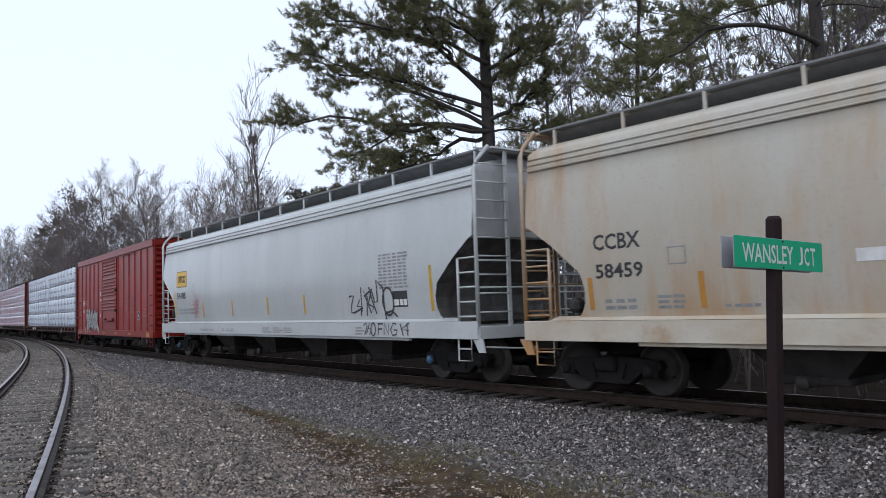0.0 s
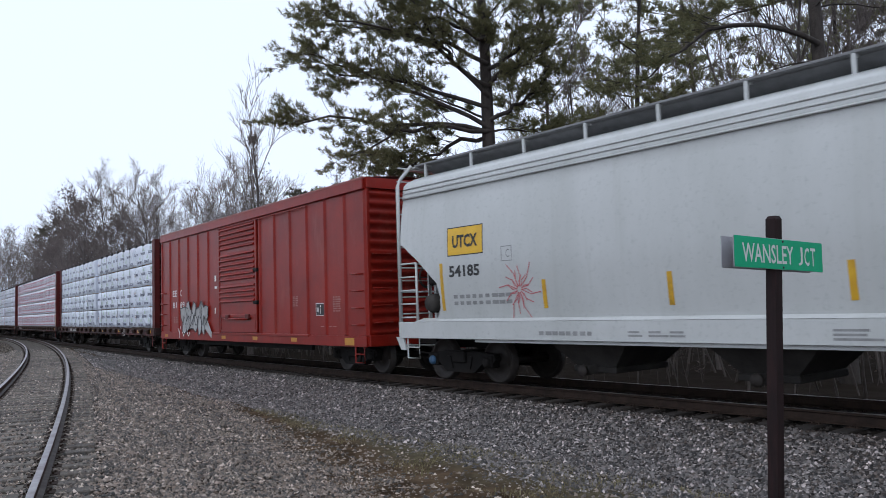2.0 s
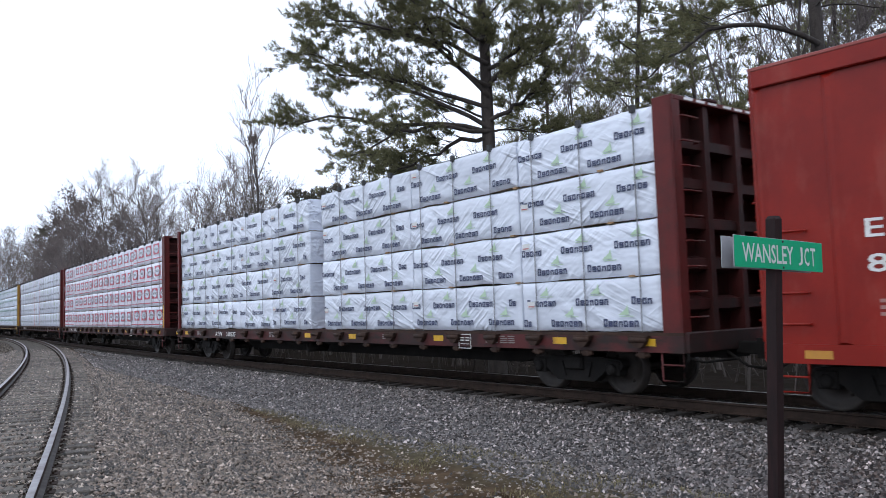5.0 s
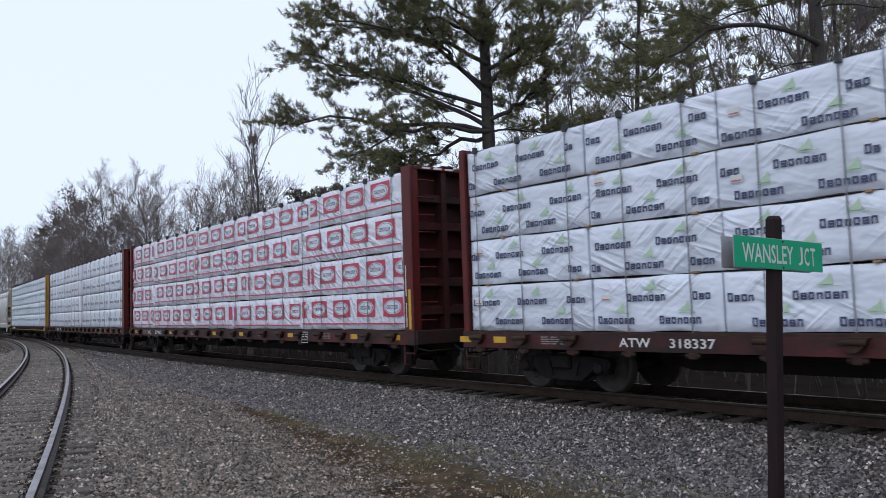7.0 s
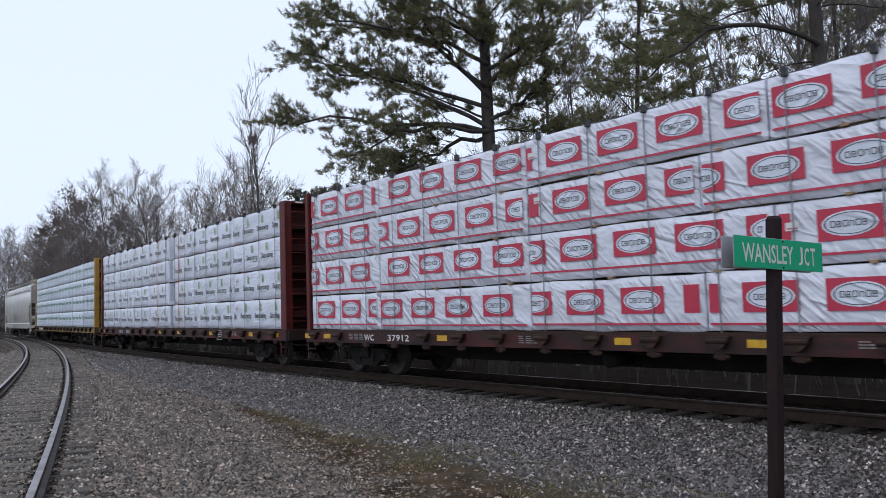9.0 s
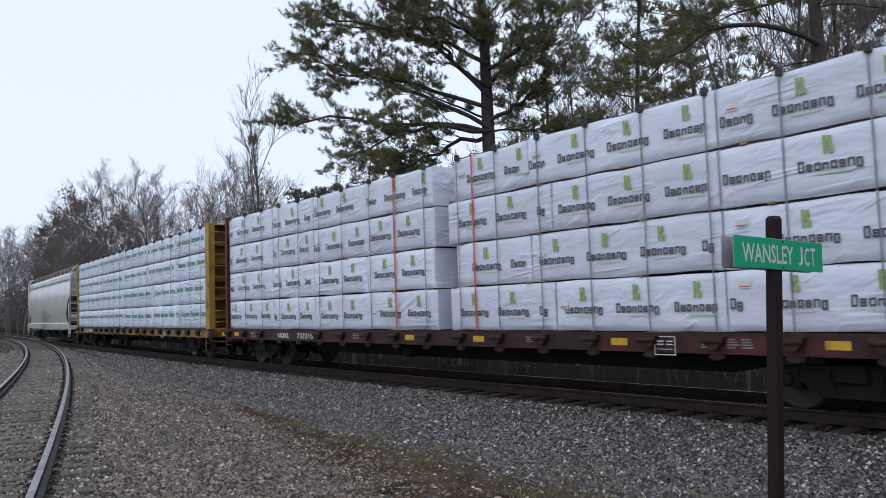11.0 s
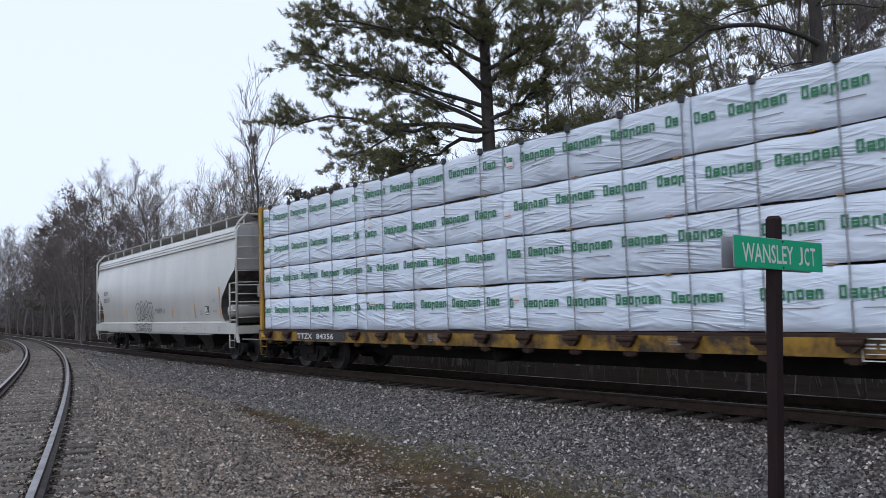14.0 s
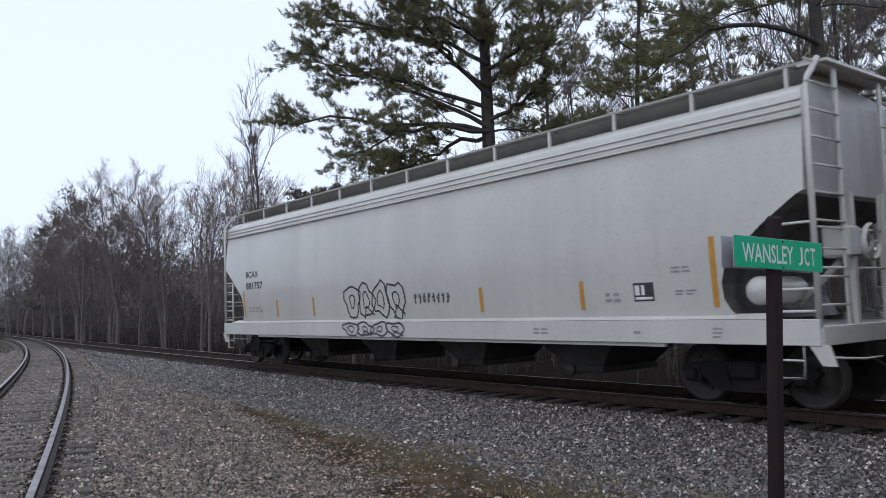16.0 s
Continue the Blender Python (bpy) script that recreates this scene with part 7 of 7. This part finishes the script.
def undergrowth():
    """Saplings, brambles and withered leaves under the trees."""
    g = np.random.default_rng(91)
    n = 3600
    s = g.uniform(-175, 16, n)
    l = -(6.0 + 34 * g.uniform(0, 1, n) ** 1.5)
    x, y, ph = np.interp(s, S_TAB, X_TAB), np.interp(s, S_TAB, Y_TAB), np.interp(s, S_TAB, PH_TAB)
    x, y = x + np.sin(ph) * l, y - np.cos(ph) * l
    z = height_at(x, y)[0]
    segs, leaves = [], []
    for i in range(n):
        p = np.array((x[i], y[i], z[i] - 0.1))
        h = g.uniform(0.8, 2.4) if g.uniform() < 0.6 else g.uniform(2.5, 6.5)
        d = np.array((g.normal() * 0.16, g.normal() * 0.16, 1))
        r = 0.006 * h + 0.004
        m = p + d * h * 0.5
        e = m + (d + np.array((g.normal() * 0.12, g.normal() * 0.12, 0))) * h * 0.5
        segs += [(p, m, r, r * 0.7), (m, e, r * 0.7, 0.004)]
        for k in range(7):
            u = g.uniform(0.25, 1)
            q = p + (m - p) * u * 2 if u < 0.5 else m + (e - m) * (u - 0.5) * 2
            t = q + np.array((g.normal(), g.normal(), g.uniform(0.2, 1.2))) * h * 0.17
            segs.append((q, t, r * 0.4, 0.003))
            segs.append((t, t + np.array((g.normal(), g.normal(), g.uniform(0, 0.8))) * h * 0.09, 0.004, 0.002))
            if g.uniform() < 0.7:
                leaves.append(t + g.normal(size=3) * 0.15)
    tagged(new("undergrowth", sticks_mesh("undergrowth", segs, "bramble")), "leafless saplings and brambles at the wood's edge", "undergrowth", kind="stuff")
    tagged(new("withered_leaves", leaf_cloud("withered_leaves", leaves, g, 0.06, "brown_leaf")), "withered brown leaves clinging to the undergrowth", "leaves", kind="stuff")


def far_wood():
    """The closed edge of the wood, far back and haze-paled, and the unseen pines further along the line."""
    g = np.random.default_rng(55)
    n = 26000
    s = g.uniform(-260, 40, n)
    l = -(60 + 60 * g.uniform(0, 1, n))
    x, y, ph = np.interp(s, S_TAB, X_TAB), np.interp(s, S_TAB, Y_TAB), np.interp(s, S_TAB, PH_TAB)
    x, y = x + np.sin(ph) * l, y - np.cos(ph) * l
    z = height_at(x, y)[0]
    top = 7.5 + 2.5 * np.sin(x * 0.21) * np.sin(y * 0.17 + 1) + g.uniform(-1.5, 1.5, n)
    pts = np.stack([x, y, z + top * g.uniform(0, 1, n) ** 0.8], 1)
    # the wood on both sides where the line bends out of sight
    m = 110000
    s = np.where(g.uniform(0, 1, m) < 0.5, g.uniform(-290, -150, m), g.uniform(-290, -100, m))
    l = -(8 + 45 * g.uniform(0, 1, m))
    k = (g.uniform(0, 1, m) < 0.3) & (s < -165)
    l = np.where(k, 9 + 40 * g.uniform(0, 1, m), l)
    x, y, ph = np.interp(s, S_TAB, X_TAB), np.interp(s, S_TAB, Y_TAB), np.interp(s, S_TAB, PH_TAB)
    x, y = x + np.sin(ph) * l, y - np.cos(ph) * l
    top = np.where(s < -150, 10.5, 9) + 2.5 * np.sin(x * 0.19) * np.sin(y * 0.13 + 1) + g.uniform(-2, 2, m)
    pts = np.concatenate([pts, np.stack([x, y, height_at(x, y)[0] + top * g.uniform(0, 1, m) ** 0.8], 1)])
    tagged(new("far_wood", leaf_cloud("far_wood", pts, g, 0.28, "far_leaf")), "dense distant wood, its brown-grey paled for haze", "wood", kind="stuff")


undergrowth()
far_wood()


# ---- loose stones ----
def gravel():
    # dense near the line's foot and the siding, thinning out with distance
    g = np.random.default_rng(21)
    n = 420000
    r = (8.2 ** 0.8 + (52 ** 0.8 - 8.2 ** 0.8) * g.uniform(0, 1, n)) ** 1.25
    a = g.uniform(-0.58, 0.58, n)
    px, py = r * np.sin(a), r * np.cos(a)
    lat, along, sid = distances(px, py)
    edge = mud_coordinate(lat, along) + 0.5 * np.sin(px * 1.3) * np.sin(py * 0.9 + 1) + g.normal(size=n) * 0.35
    size = (0.014 + 0.028 * g.uniform(0, 1, n) ** 1.5) * np.clip(0.75 + r / 40, 1, 1.7)
    shoulder = (lat > 1.25) & (edge <= 4.8) & (sid > 1.7)
    strew("ballast_stones", px[shoulder], py[shoulder], size[shoulder] * 1.0, "stone_grey", "crushed grey ballast stones", "gravel", 1, 0.85)
    open_ground = (edge > 4.8) & (sid > 1.5) & ((edge > 7.5) | (g.uniform(0, 1, n) < 0.08 + 0.45 * np.clip(edge - 6.2, 0, 1.2)))
    strew("gravel_stones", px[open_ground], py[open_ground], size[open_ground], "stone_brown", "brown-grey gravel strewn over damp mud", "gravel", 3, 0.8)
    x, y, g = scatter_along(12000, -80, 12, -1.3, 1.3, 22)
    strew("ballast_stones", x, y, g.uniform(0.02, 0.045, len(x)), "stone_shaded_oily", "crushed dark ballast between the ties", "gravel", 2)

    # between and over the siding's ties
    g = np.random.default_rng(24)
    n = 52000
    q = 64 + 50 * g.uniform(0, 1, n) ** 1.9
    u = g.uniform(-1.6, 1.6, n)
    d = np.arange(len(QX)) * STEP
    on_tie = (np.abs((q - 20) / 0.53 - np.round((q - 20) / 0.53)) * 0.53 < 0.125) & (np.abs(u) < 1.3)
    keep = (np.abs(np.abs(u) - 0.755) > 0.085) & (~on_tie | (g.uniform(0, 1, n) < 0.22 + 0.25 * (np.abs(u) > 1.0)))
    q, u, on_tie = q[keep], u[keep], on_tie[keep]
    a = np.interp(q, d, A_TAB)
    px, py = np.interp(q, d, QX) + np.cos(a) * u, np.interp(q, d, QY) + np.sin(a) * u
    strew("gravel_stones", px, py, g.uniform(0.014, 0.036, len(px)), "stone_brown", "brown-grey gravel between the siding's ties", "gravel", 4, lift=np.where(on_tie, 0.036, 0.018))

    # thin winter grass along the foot of the ballast
    px, py, g = scatter_along(16000, -16, 1, 4.2, 6.0, 25)
    lat, along, _ = distances(px, py)
    edge = mud_coordinate(lat, along)
    k = (np.sin(px * 2.1 + 0.7) * np.sin(py * 1.7) > -0.1) & (edge < 6.0)
    px, py = px[k], py[k]
    h = height_at(px, py)[0]
    n = len(px)
    base = np.stack([px, py, h], 1)
    d = np.stack([g.normal(size=n) * 0.5, g.normal(size=n) * 0.5, np.ones(n)], 1) * g.uniform(0.025, 0.075, (n, 1))
    w = np.stack([g.normal(size=n), g.normal(size=n), np.zeros(n)], 1) * 0.004
    v = np.stack([base - w, base + w, base + d], 1)
    tagged(new("grass", raw_mesh("grass", v.reshape(-1, 3), np.arange(n * 3).reshape(-1, 3), "grass")), "sparse yellow-green winter grass in mud", "grass", kind="stuff")


gravel()


# ---- movement ----
SPEED, GAIN = 8.99389, 0.0312895


def travelled(t):
    return SPEED * (t - 8) + GAIN * (t - 8) ** 2


def car_pose(s, half):
    x1, y1, _ = main_at(s + half)
    x2, y2, _ = main_at(s - half)
    return pose((x1 + x2) / 2, (y1 + y2) / 2, 0, 0, 0, math.degrees(math.atan2(y1 - y2, x1 - x2)))


def motions():
    times = [k * 0.5 for k in range(33)]
    for car, place, half in CARS:
        walk(car, [(t, car_pose(place + travelled(t), half)) for t in times])
    steps = [k / 15 for k in range(241)]
    for w, dx in WHEEL_SETS:
        walk(w, [(t, pose(dx, 0, 0.457, 0, math.degrees(travelled(t) / 0.457), 0)) for t in steps])


motions()
